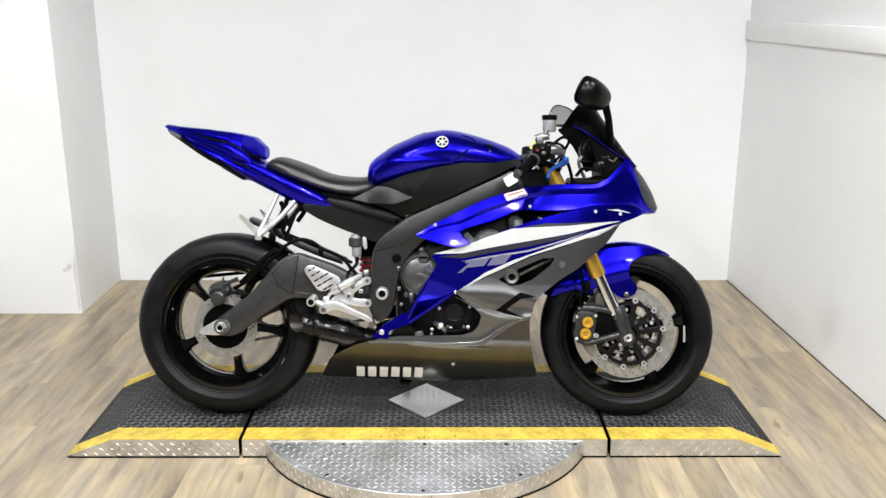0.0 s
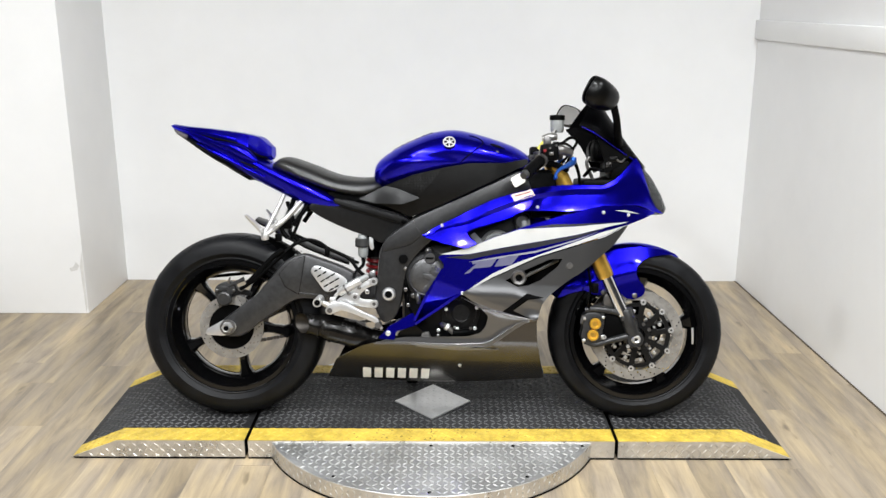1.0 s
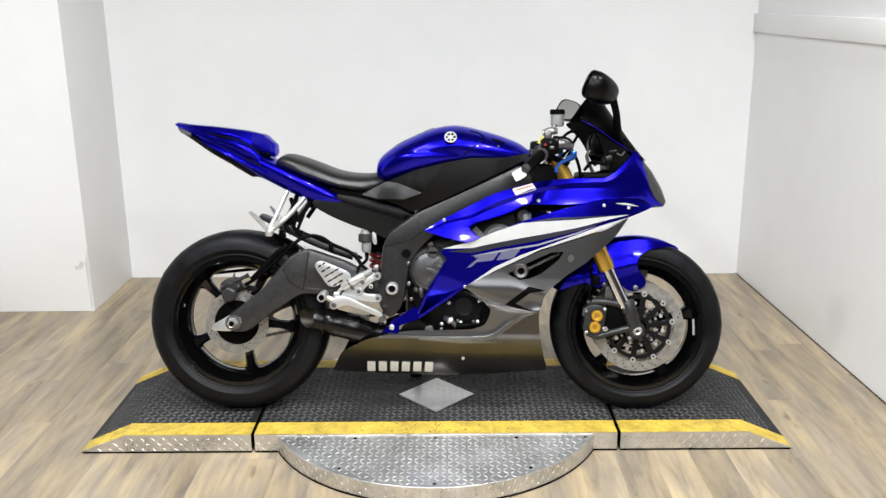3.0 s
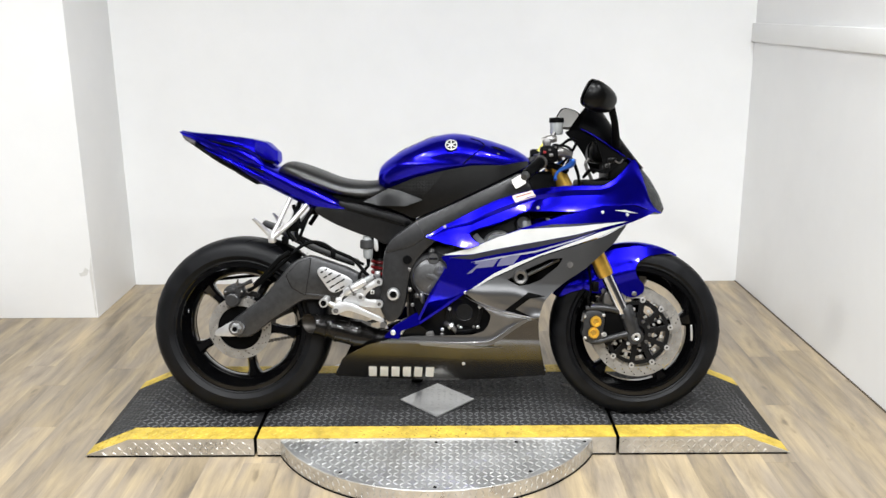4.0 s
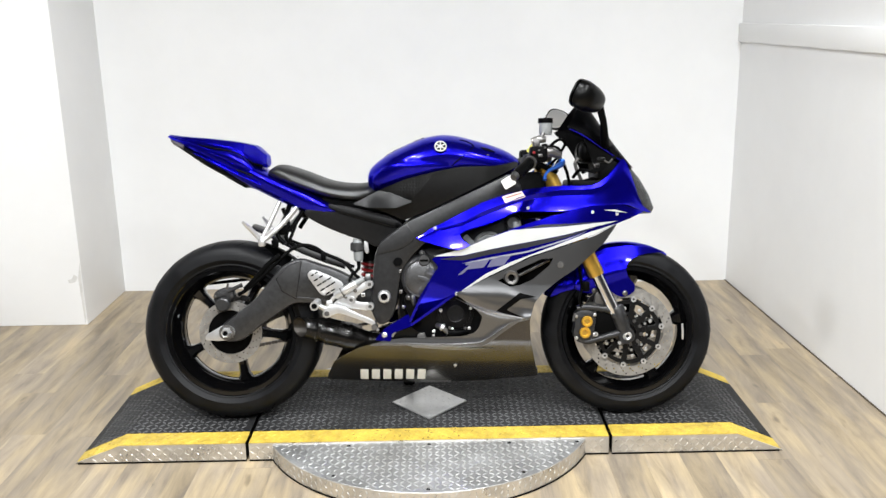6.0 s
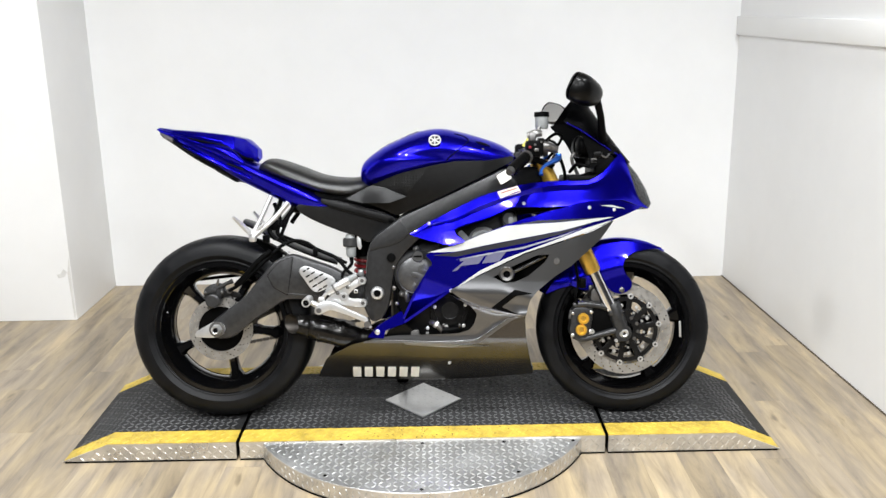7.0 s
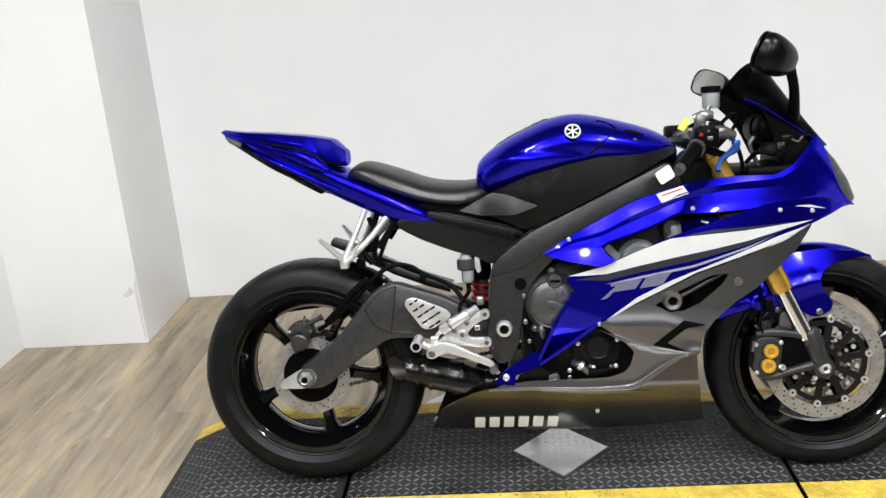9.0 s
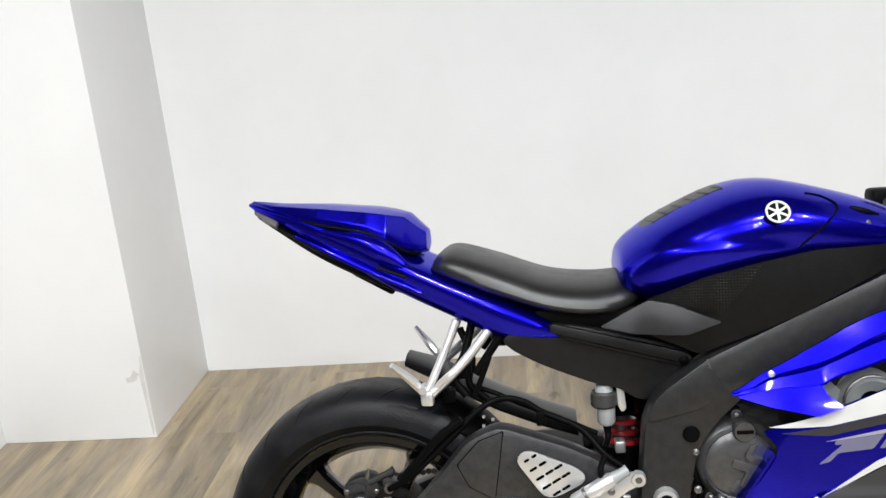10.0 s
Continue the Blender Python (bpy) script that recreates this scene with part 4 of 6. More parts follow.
for dx, dz in ((-0.05, 0.012), (0.052, 0.018), (-0.012, -0.055), (0.046, -0.052), (-0.075, -0.06), (-0.02, 0.055)):
    screw(0.100 + dx, -0.170, 0.385 + dz, 0.006, eng, M_ALU)
tb = tube([(0.035, -0.165, 0.345), (0.055, -0.180, 0.338), (0.075, -0.178, 0.318)], 0.009)
part("water_pipe", tb, M_STEELDARK, eng)
part("hose_clamp", tube([(0.050, -0.180, 0.342), (0.058, -0.181, 0.336)], 0.0125, sides=14), M_ALU, eng, "bright hose clamp")
part("hose", tube([(0.070, -0.178, 0.320), (0.10, -0.17, 0.318), (0.14, -0.16, 0.322)], 0.012), M_BLACK, eng, "black coolant hose")
part("clutch_lever", tube([(-0.046, -0.176, 0.456), (-0.043, -0.186, 0.440), (-0.040, -0.180, 0.418)], [0.006, 0.009, 0.006], sides=10), M_COVER, eng, "grey clutch actuator")
part("breather_hose", tube([(-0.086, -0.150, 0.560), (-0.092, -0.168, 0.520), (-0.082, -0.172, 0.470), (-0.076, -0.168, 0.412), (-0.062, -0.16, 0.375)], 0.0055, n=28), M_BLACK, eng, "thin black engine hose")
part("side_lug", plate([(-0.034, 0.292), (-0.030, 0.318), (-0.006, 0.322), (0.000, 0.300), (-0.014, 0.286)], -0.182, -0.168, bevel=0.002, r=0.004), M_STEELDARK, eng)
part("cover_disc", lathe([(0.0005, -0.170), (0.010, -0.170), (0.013, -0.166), (0.013, -0.15), (0.0005, -0.15)], (0.091, 0.438), 18, closed=False), M_SUB, eng)
for x, z, r in ((-0.085, 0.533, 0.006), (-0.084, 0.464, 0.007), (-0.076, 0.412, 0.006), (-0.016, 0.301, 0.006), (0.024, 0.310, 0.006), (0.079, 0.338, 0.005), (0.132, 0.336, 0.005)):
    screw(x, -0.184, z, r, eng, M_STEELDARK)
part("lower_case", box(-0.14, 0.20, -0.12, 0.12, 0.20, 0.32, bevel=0.02), M_ENGINE, eng)
part("radiator", box(0.315, 0.355, -0.15, 0.15, 0.34, 0.66, bevel=0.006), M_BLACK, bike, "black radiator behind the fairing")
part("air_box", box(0.10, 0.42, -0.13, 0.13, 0.70, 0.86, bevel=0.03), M_BLACK, bike, "black air box under the tank")
tr = part("intake_trumpet", lathe([(0.020, -0.168), (0.040, -0.178), (0.050, -0.168), (0.056, -0.130), (0.020, -0.130)], (0.216, 0.607), 28), M_TANKPLASTIC, bike, "grey throttle body in the fairing gap")
part("trumpet_rim", tube([(0.216 + 0.046 * math.cos(a), -0.170, 0.607 + 0.046 * math.sin(a)) for a in np.linspace(0, math.pi, 15)], 0.0035, sides=8), M_STEELDARK, tr)
part("damper_pot", tube([(0.308, -0.150, 0.650), (0.308, -0.150, 0.658), (0.306, -0.150, 0.692), (0.306, -0.150, 0.698)], [0.015, 0.020, 0.020, 0.016], sides=20, smooth=False), M_TANKPLASTIC, tr, "light grey pot in the fairing gap")
part("pot_ring", tube([(0.287, -0.160, 0.656), (0.282, -0.163, 0.675), (0.287, -0.160, 0.694)], 0.003, sides=8), M_STEELDARK, tr)
part("stay_plate", plate([(0.128, 0.640), (0.142, 0.653), (0.176, 0.618), (0.160, 0.606)], -0.156, -0.148, bevel=0.002, r=0.004), M_TANKPLASTIC, tr)
part("clip", tube([(0.375, -0.165, 0.702), (0.392, -0.166, 0.697)], 0.003, sides=8), M_ALU, tr)
# black sheet added so the vent hole reads dark
part("vent_backing", plate([(0.235, 0.47), (0.235, 0.60), (0.47, 0.625), (0.47, 0.56), (0.41, 0.505), (0.355, 0.465)], -0.150, -0.140, bevel=0.002), M_BLACK, bike, "black sheet added to darken the opening behind the side vent")
# black sheet added to keep the fairing gap dark and hide the fork
part("gap_backing", plate([(0.33, 0.700), (0.33, 0.778), (0.46, 0.805), (0.60, 0.80), (0.60, 0.74), (0.44, 0.715)], -0.162, -0.150, bevel=0.003), M_BLACK, bike, "black sheet added to darken the fairing gap")
part("coolant_cap", lathe([(0.0005, -0.168), (0.018, -0.168), (0.024, -0.160), (0.024, -0.13), (0.0005, -0.13)], (0.298, 0.690), 20, closed=False), M_COVER, bike)

# rear shock
sh = part("rear_shock", tube([(-0.205, -0.01, 0.63), (-0.195, -0.01, 0.40)], 0.020, sides=14), M_STEELDARK, bike, "rear shock absorber")
coil = [(-0.200 + 0.029 * math.cos(a), -0.01 + 0.029 * math.sin(a), 0.556 - 0.06 * a / (2 * math.pi * 3)) for a in np.linspace(0, 2 * math.pi * 3, 60)]
part("spring", tube(coil, 0.0062, sides=7, smooth=False), M_RED, sh, "red coil spring")
part("shock_collar", tube([(-0.205, -0.01, 0.64), (-0.201, -0.01, 0.556)], 0.030, sides=18), M_BLACK, sh, "black shock collar")
part("spring_seat", tube([(-0.200, -0.01, 0.492), (-0.197, -0.01, 0.44)], 0.033, sides=18), M_BLACK, sh, "black lower spring seat")
part("reservoir_bottle", lathe_z([(0.0005, 0.0), (0.012, 0.0), (0.0165, 0.006), (0.0172, 0.036), (0.0005, 0.036)], 20, closed=False), M_TANKPLASTIC, sh, "cloudy fluid bottle").location = (-0.233, -0.105, 0.562)
part("bottle_cap", lathe_z([(0.0005, 0.0), (0.021, 0.0), (0.0245, 0.004), (0.0245, 0.026), (0.021, 0.030), (0.0005, 0.030)], 24, closed=False), M_CAP, sh, "dark ribbed bottle cap").location = (-0.236, -0.105, 0.597)
part("cap_top", lathe_z([(0.0005, 0.0), (0.017, 0.0), (0.015, 0.012), (0.0005, 0.013)], 18, closed=False), M_TANKPLASTIC, sh).location = (-0.235, -0.105, 0.627)
part("bottle_nozzle", tube([(-0.233, -0.105, 0.566), (-0.232, -0.110, 0.540), (-0.240, -0.135, 0.528)], [0.008, 0.006, 0.0055], sides=10), M_BLACK, sh)
part("bottle_stay", plate([(-0.213, 0.634), (-0.199, 0.634), (-0.196, 0.592), (-0.204, 0.586), (-0.211, 0.598)], -0.112, -0.106, bevel=0.0012, r=0.004), M_ALU, sh, "bright bottle stay")
part("shock_clevis", box(-0.216, -0.196, -0.060, -0.030, 0.488, 0.512, bevel=0.004), M_ALU, sh)


# exhaust
ex_line = spline([(-0.446, -0.126, 0.338, 0.036), (-0.400, -0.124, 0.331, 0.038), (-0.378, -0.123, 0.328, 0.040), (-0.352, -0.122, 0.323, 0.0465), (-0.310, -0.120, 0.313, 0.0475), (-0.262, -0.114, 0.298, 0.0465), (-0.205, -0.106, 0.284, 0.033), (-0.165, -0.100, 0.278, 0.030), (-0.02, -0.06, 0.24, 0.028)], 60)


def cut_ring(x, y, z, r, slash):
    """One ring of the pipe; the open end is cut on a slant that faces outward."""
    return [(x - slash * r * math.cos(a), y + r * math.cos(a), z + r * math.sin(a)) for a in np.linspace(0, 2 * math.pi, 28, endpoint=False)]


eb = bmesh.new()
inner = [cut_ring(-0.350, -0.122, 0.323, 0.024, 0.0), cut_ring(-0.400, -0.124, 0.331, 0.031, 0.3), cut_ring(-0.439, -0.126, 0.338, 0.0335, 0.85)]
outer = [cut_ring(-0.441, -0.126, 0.338, 0.0368, 0.85)] + [cut_ring(x, y, z, r, 0.85 * max(0.0, 1 - (x + 0.441) / 0.05)) for x, y, z, r in ex_line if x > -0.436]
rings(eb, [cut_ring(-0.439, -0.126, 0.338, 0.0335, 0.85)] + outer, cap=False)
ex = part("exhaust", eb, M_BURNT, bike, "short dark exhaust with a slash-cut open end")
lb = bmesh.new()
rings(lb, inner, cap=False)
lb.verts.ensure_lookup_table()
lb.faces.new([lb.verts[k] for k in range(28)])
part("pipe_liner", lb, M_LINER, ex, "scorched brown inside of the pipe")
part("exhaust_clamp", tube([(-0.346, -0.122, 0.3215), (-0.339, -0.122, 0.3205)], 0.0488, sides=24), M_BURNT, ex)
part("exhaust_clamp", tube([(-0.276, -0.116, 0.302), (-0.268, -0.115, 0.300)], 0.0485, sides=24), M_BURNT, ex)
part("exhaust_lip", tube([(-0.382, -0.123, 0.3285), (-0.376, -0.123, 0.3275)], 0.0425, sides=24), M_BURNT, ex, "rolled seam")
part("exhaust_cone", tube([(-0.206, -0.106, 0.2845), (-0.199, -0.105, 0.283)], 0.0350, sides=24), M_BURNT, ex)
part("exhaust_bracket", plate([(-0.30, 0.355), (-0.26, 0.35), (-0.22, 0.335), (-0.23, 0.325), (-0.29, 0.338)], -0.118, -0.110, bevel=0.002), M_STEELDARK, ex)

# rider's foot peg assembly
hp = part("foot_peg_bracket", plate([(-0.306, 0.434), (-0.264, 0.462), (-0.205, 0.500), (-0.188, 0.506), (-0.175, 0.496), (-0.180, 0.482), (-0.206, 0.472), (-0.230, 0.452), (-0.237, 0.440), (-0.228, 0.432), (-0.190, 0.431), (-0.174, 0.420), (-0.178, 0.405), (-0.196, 0.403), (-0.262, 0.412), (-0.305, 0.404), (-0.322, 0.414)], -0.202, -0.188, bevel=0.003, r=0.009), M_ALU, bike, "bright aluminium foot peg bracket")
for x, z in ((-0.188, 0.492), (-0.187, 0.417), (-0.250, 0.440)):
    part("boss", lathe([(0.0065, -0.207), (0.0115, -0.207), (0.0135, -0.203), (0.0135, -0.190), (0.0065, -0.190)], (x, z), 20), M_ALU, hp)
    part("boss_socket", lathe([(0.0005, -0.2045), (0.0066, -0.2045), (0.0066, -0.192), (0.0005, -0.192)], (x, z), 6, closed=False), M_STEELDARK, hp)
part("foot_peg", tube([(-0.364, -0.205, 0.434), (-0.364, -0.275, 0.431)], [0.0135, 0.0145], sides=20), M_ALU, hp, "bright tubular foot peg")
part("peg_end", lathe([(0.0005, -0.2765), (0.0095, -0.2765), (0.0095, -0.270), (0.0005, -0.270)], (-0.364, 0.431), 18, closed=False), M_BLACK, hp)
part("peg_arm", tube([(-0.362, -0.212, 0.428), (-0.343, -0.208, 0.415), (-0.318, -0.204, 0.408)], [0.008, 0.010, 0.011], sides=12), M_ALU, hp)
part("brake_pedal", plate([(-0.346, 0.402), (-0.334, 0.420), (-0.302, 0.429), (-0.272, 0.421), (-0.230, 0.399), (-0.180, 0.378), (-0.166, 0.364), (-0.174, 0.355), (-0.225, 0.377), (-0.262, 0.391), (-0.292, 0.400), (-0.316, 0.391), (-0.328, 0.383), (-0.344, 0.388)], -0.228, -0.213, bevel=0.004, r=0.008), M_ALU, hp, "bright brake pedal")
part("pedal_pivot", lathe([(0.0005, -0.231), (0.007, -0.231), (0.009, -0.228), (0.009, -0.2), (0.0005, -0.2)], (-0.330, 0.398), 14, closed=False), M_STEELDARK, hp)
part("pedal_toe", tube([(-0.171, -0.240, 0.352), (-0.171, -0.205, 0.352)], 0.0105, sides=14), M_STEELDARK, hp)
part("toe_arm", tube([(-0.176, -0.220, 0.366), (-0.168, -0.220, 0.350), (-0.160, -0.218, 0.338)], 0.005, sides=8), M_ALU, hp)
part("push_rod", tube([(-0.325, -0.205, 0.424), (-0.312, -0.205, 0.446), (-0.297, -0.205, 0.457)], 0.006, sides=8), M_ALU, hp)
part("rod_clevis", box(-0.333, -0.313, -0.213, -0.197, 0.418, 0.440, bevel=0.003), M_ALU, hp)
part("cylinder_body", tube([(-0.304, -0.206, 0.4535), (-0.300, -0.206, 0.456), (-0.236, -0.206, 0.4945), (-0.232, -0.206, 0.497)], [0.0105, 0.0140, 0.0140, 0.0115], sides=18, smooth=False), M_ALU, hp, "bright rear brake master cylinder")
part("cylinder_neck", tube([(-0.234, -0.206, 0.496), (-0.218, -0.206, 0.505), (-0.206, -0.204, 0.512)], [0.0115, 0.0095, 0.0095], sides=14, smooth=False), M_TANKPLASTIC, hp)
part("cylinder_collar", tube([(-0.282, -0.206, 0.467), (-0.277, -0.206, 0.470)], 0.0152, sides=18), M_STEELDARK, hp)
part("feed_elbow", tube([(-0.250, -0.206, 0.492), (-0.253, -0.200, 0.512), (-0.243, -0.180, 0.530)], 0.0055, sides=8), M_BLACK, hp)
part("switch_lug", box(-0.216, -0.203, -0.205, -0.197, 0.451, 0.464, bevel=0.002), M_ALU, hp)
part("lug_hole", lathe([(0.0005, -0.2056), (0.0032, -0.2056), (0.0032, -0.202), (0.0005, -0.202)], (-0.2095, 0.4575), 10, closed=False), M_BLACK, hp)
for x, z in ((-0.270, 0.452), (-0.236, 0.472)):
    screw(x, -0.204, z, 0.0065, hp, M_STEELDARK)


def slot_outline(x, z, half, r, dx=0.86, dz=0.51):
    """A capsule along (dx, dz)."""
    a0 = math.degrees(math.atan2(dz, dx))
    return arc(x + half * dx, z + half * dz, r, 6, a0 - 90, a0 + 90) + arc(x - half * dx, z - half * dz, r, 6, a0 + 90, a0 + 270)


guard = part("heel_guard", plate([(-0.402, 0.522), (-0.394, 0.537), (-0.376, 0.542), (-0.292, 0.506), (-0.277, 0.491), (-0.284, 0.477), (-0.335, 0.452), (-0.356, 0.455)], -0.178, -0.172, bevel=0.0015, r=0.012), M_ALU, bike, "bright slotted heel guard plate")
for row, places, half in ((0, (0.005, 0.021), 0.003), (1, (0.005, 0.025), 0.0055), (2, (0.005, 0.025, 0.044), 0.0062), (3, (0.005, 0.026, 0.046), 0.0068), (4, (0.012, 0.032), 0.0062)):
    for u in places:
        part("slot", plate(slot_outline(-0.387 + 0.0113 * row + 0.86 * u, 0.5210 - 0.0165 * row + 0.51 * u, half, 0.0026), -0.1783, -0.175, bevel=0, r=0), M_BLACK, guard)
part("pipe_stub", tube([(-0.09, -0.17, 0.352), (-0.115, -0.175, 0.318), (-0.118, -0.175, 0.31)], 0.007), M_ALU, bike)

# tank, covers, seat, tail
TANK = [(-0.196, 0.822, 0.852, 0.095, 2.4, 0.05), (-0.186, 0.800, 0.885, 0.128, 2.4, 0.0), (-0.140, 0.775, 0.922, 0.158, 2.4, -0.10), (-0.070, 0.775, 0.958, 0.176, 2.4, -0.15), (0.005, 0.790, 0.986, 0.188, 2.4, -0.15),
        (0.080, 0.810, 0.994, 0.192, 2.35, -0.12), (0.170, 0.822, 0.975, 0.183, 2.3, -0.05), (0.270, 0.835, 0.942, 0.158, 2.3, 0.05), (0.320, 0.848, 0.912, 0.128, 2.3, 0.05), (0.330, 0.860, 0.895, 0.10, 2.2, 0.0)]
tank_bm = loft(TANK, 72, 96)
for v in tank_bm.verts:
    line_z = curve_at([-0.20, -0.11, -0.05, 0.03, 0.12, 0.33], [0.90, 0.897, 0.893, 0.890, 0.880, 0.86], v.co.x)
    u = min(1.0, max(0.0, (line_z + 0.010 - v.co.z) / 0.016))
    fade = curve_at([-0.20, -0.16, -0.10, 0.04, 0.14, 0.33], [0.0, 0.6, 1.0, 1.0, 0.0, 0.0], v.co.x)
    v.co.y += math.copysign(0.007 * u * u * (3 - 2 * u) * fade, v.co.y)
tank = part("fuel_tank", tank_bm, M_BLUE, bike, "glossy blue metallic fuel tank")
TANK_FINE = spline(TANK, 400)


def tank_y(x, z):
    """Half the tank's width at a point of its side."""
    _, zl, zt, w, sq, fl = TANK_FINE[int(np.argmin(abs(TANK_FINE[:, 0] - x)))]
    s = max(-0.98, min(0.98, (z - (zl + zt) / 2) / ((zt - zl) / 2)))
    return w * (1 - abs(s) ** sq) ** (1 / sq) * (1 - fl * s)


def tank_side(x, z):
    return curve_at([-0.20, -0.10, 0.08, 0.2, 0.31], [0.150, 0.178, 0.193, 0.184, 0.150], x) * curve_at([0.70, 0.80, 0.86, 0.90], [0.86, 1.0, 1.0, 0.97], z)


cover_poly = [(-0.155, 0.806), (-0.060, 0.843), (0.037, 0.866), (0.123, 0.881), (0.236, 0.882), (0.316, 0.897), (0.318, 0.880), (0.179, 0.815), (0.032, 0.745), (-0.070, 0.703), (-0.110, 0.722), (-0.205, 0.760)]
for sd in (-1, 1):
    part("tank_cover", skin(cover_poly, tank_side, 0.008, 0.008, side=sd), M_CARBON, bike, "textured black tank side cover")
    part("grip_patch", skin([(-0.148, 0.804), (-0.060, 0.839), (0.032, 0.861), (0.012, 0.832), (-0.040, 0.774), (-0.095, 0.782)], lambda x, z: tank_side(x, z) + 0.0078, 0.001, 0.004, side=sd, step=0.02), M_KNURL, bike, "knurled black knee grip")
    part("cover_wing", skin([(-0.240, 0.762), (-0.155, 0.805), (-0.115, 0.799), (-0.037, 0.768), (-0.095, 0.747), (-0.184, 0.748)], lambda x, z: tank_side(x, z) + 0.006 + 0.45 * max(0.0, 0.806 - z), 0.005, 0.004, side=sd, step=0.02), M_KNEE, bike, "grey knee panel")
ring = lathe([(0.0195, -0.2005), (0.0195, -0.1985), (0.0235, -0.1985), (0.0235, -0.2005)], (0, 0), 36)
em = part("emblem", ring, M_WHITE, tank, "round chrome ring badge")
em.matrix_basis = Matrix.Translation((0.058, -tank_y(0.058, 0.941) - 0.0012, 0.941)) @ pose(0, 0, 0, -30, 0, 0) @ Matrix.Translation((0, 0.182, 0)) @ Matrix.Diagonal((0.86, 1, 0.86, 1))
star = []
for k in range(6):
    star += [(0.0188 * math.cos(radians(90 + 60 * k + q)), 0.0188 * math.sin(radians(90 + 60 * k + q))) for q in (-6, 6)] + [(0.0045 * math.cos(radians(120 + 60 * k)), 0.0045 * math.sin(radians(120 + 60 * k)))]
part("emblem_star", plate(star, -0.2003, -0.1985, bevel=0.0003, r=0.0004), M_WHITE, tank).matrix_basis = em.matrix_basis
part("emblem_field", lathe([(0.0005, -0.199), (0.0235, -0.199), (0.0235, -0.194), (0.0005, -0.194)], (0, 0), 36, closed=False), M_BLACK, tank).matrix_basis = em.matrix_basis
TANK_TOP = [(-0.19, 0.868), (-0.14, 0.922), (-0.07, 0.958), (0.005, 0.986), (0.08, 0.994), (0.17, 0.975), (0.27, 0.942), (0.32, 0.912)]


def on_tank(x, y, lift):
    xs, zs = [p[0] for p in TANK_TOP], [p[1] for p in TANK_TOP]
    w = curve_at([-0.19, -0.14, -0.07, 0.08, 0.17, 0.32], [0.10, 0.13, 0.140, 0.150, 0.145, 0.11], x)
    t = curve_at(xs, zs, x)
    return (x, y, t - 0.085 * (1 - (1 - min(1, abs(y) / w) ** 2.5) ** 0.4) + lift)


pad = bmesh.new()
rings(pad, [[on_tank(x, 0.052 * u, 0.0015) for u in np.linspace(-1, 1, 9)] + [on_tank(x, 0.052 * u, -0.004) for u in np.linspace(1, -1, 9)] for x in np.linspace(-0.172, 0.0, 14)])
part("tank_pad", pad, M_SEAT, tank, "black rubber tank pad")
for x in np.linspace(-0.160, -0.012, 7):
    part("pad_rib", tube([on_tank(x + 0.010 * abs(u) ** 1.5, 0.056 * u, 0.0016) for u in np.linspace(-1, 1, 9)], 0.0014, sides=6, smooth=False), M_SEAT, tank)
for sd in (-1, 1):
    part("tank_seam", tube([(x, sd * (tank_y(x, z) + 0.0002), z) for x, z in ((0.122, 0.972), (0.150, 0.964), (0.168, 0.948), (0.142, 0.924), (0.112, 0.900), (0.088, 0.878))], 0.0022, sides=6, n=30), M_BLACK, tank, "dark seam of the tank front cover")
    # black spot drawn for the shade in a small recess
    part("recess_shade", tube([(x, sd * (tank_y(x, z) - 0.001), z) for x, z in ((0.192, 0.944), (0.215, 0.936), (0.240, 0.928))], [0.003, 0.006, 0.003], sides=10), M_BLACK, tank, "small black spot for the shade in a recess")
    screw(0.215, sd * 0.164, 0.918, 0.005, tank, M_STEELDARK)

seat_secs = [(-0.545, 0.862, 0.868, 0.06, 2.4, 0), (-0.535, 0.852, 0.886, 0.10, 2.4, 0), (-0.50, 0.838, 0.900, 0.125, 2.6, 0.05), (-0.42, 0.808, 0.876, 0.138, 2.7, 0.1), (-0.33, 0.778, 0.842, 0.143, 2.7, 0.12), (-0.25, 0.764, 0.831, 0.140, 2.6, 0.12), (-0.19, 0.768, 0.834, 0.122, 2.5, 0.1), (-0.155, 0.790, 0.838, 0.095, 2.4, 0.05), (-0.145, 0.810, 0.832, 0.07, 2.2, 0)]
seat = part("seat", loft(seat_secs, 40, 32), M_SEAT, bike, "black vinyl rider seat")
tail_secs = [(-0.906, 1.0, 1.008, 0.015, 2.2, 0), (-0.883, 0.985, 1.006, 0.035, 2.4, 0), (-0.792, 0.93, 0.985, 0.078, 3.0, -0.1), (-0.7, 0.874, 0.953, 0.104, 3.4, -0.10), (-0.6, 0.818, 0.900, 0.119, 3.6, -0.10), (-0.5, 0.766, 0.852, 0.125, 3.4, -0.10), (-0.42, 0.729, 0.815, 0.131, 3.8, -0.06), (-0.36, 0.719, 0.787, 0.131, 3.2, -0.04), (-0.316, 0.721, 0.762, 0.130, 2.4, -0.02), (-0.289, 0.730, 0.746, 0.127, 1.9, 0), (-0.276, 0.736, 0.740, 0.122, 1.8, 0)]
tail = part("tail_fairing", loft(tail_secs, 44, 32), M_BLUE, bike, "glossy blue pointed tail fairing")
cowl = bmesh.new()
loops = []
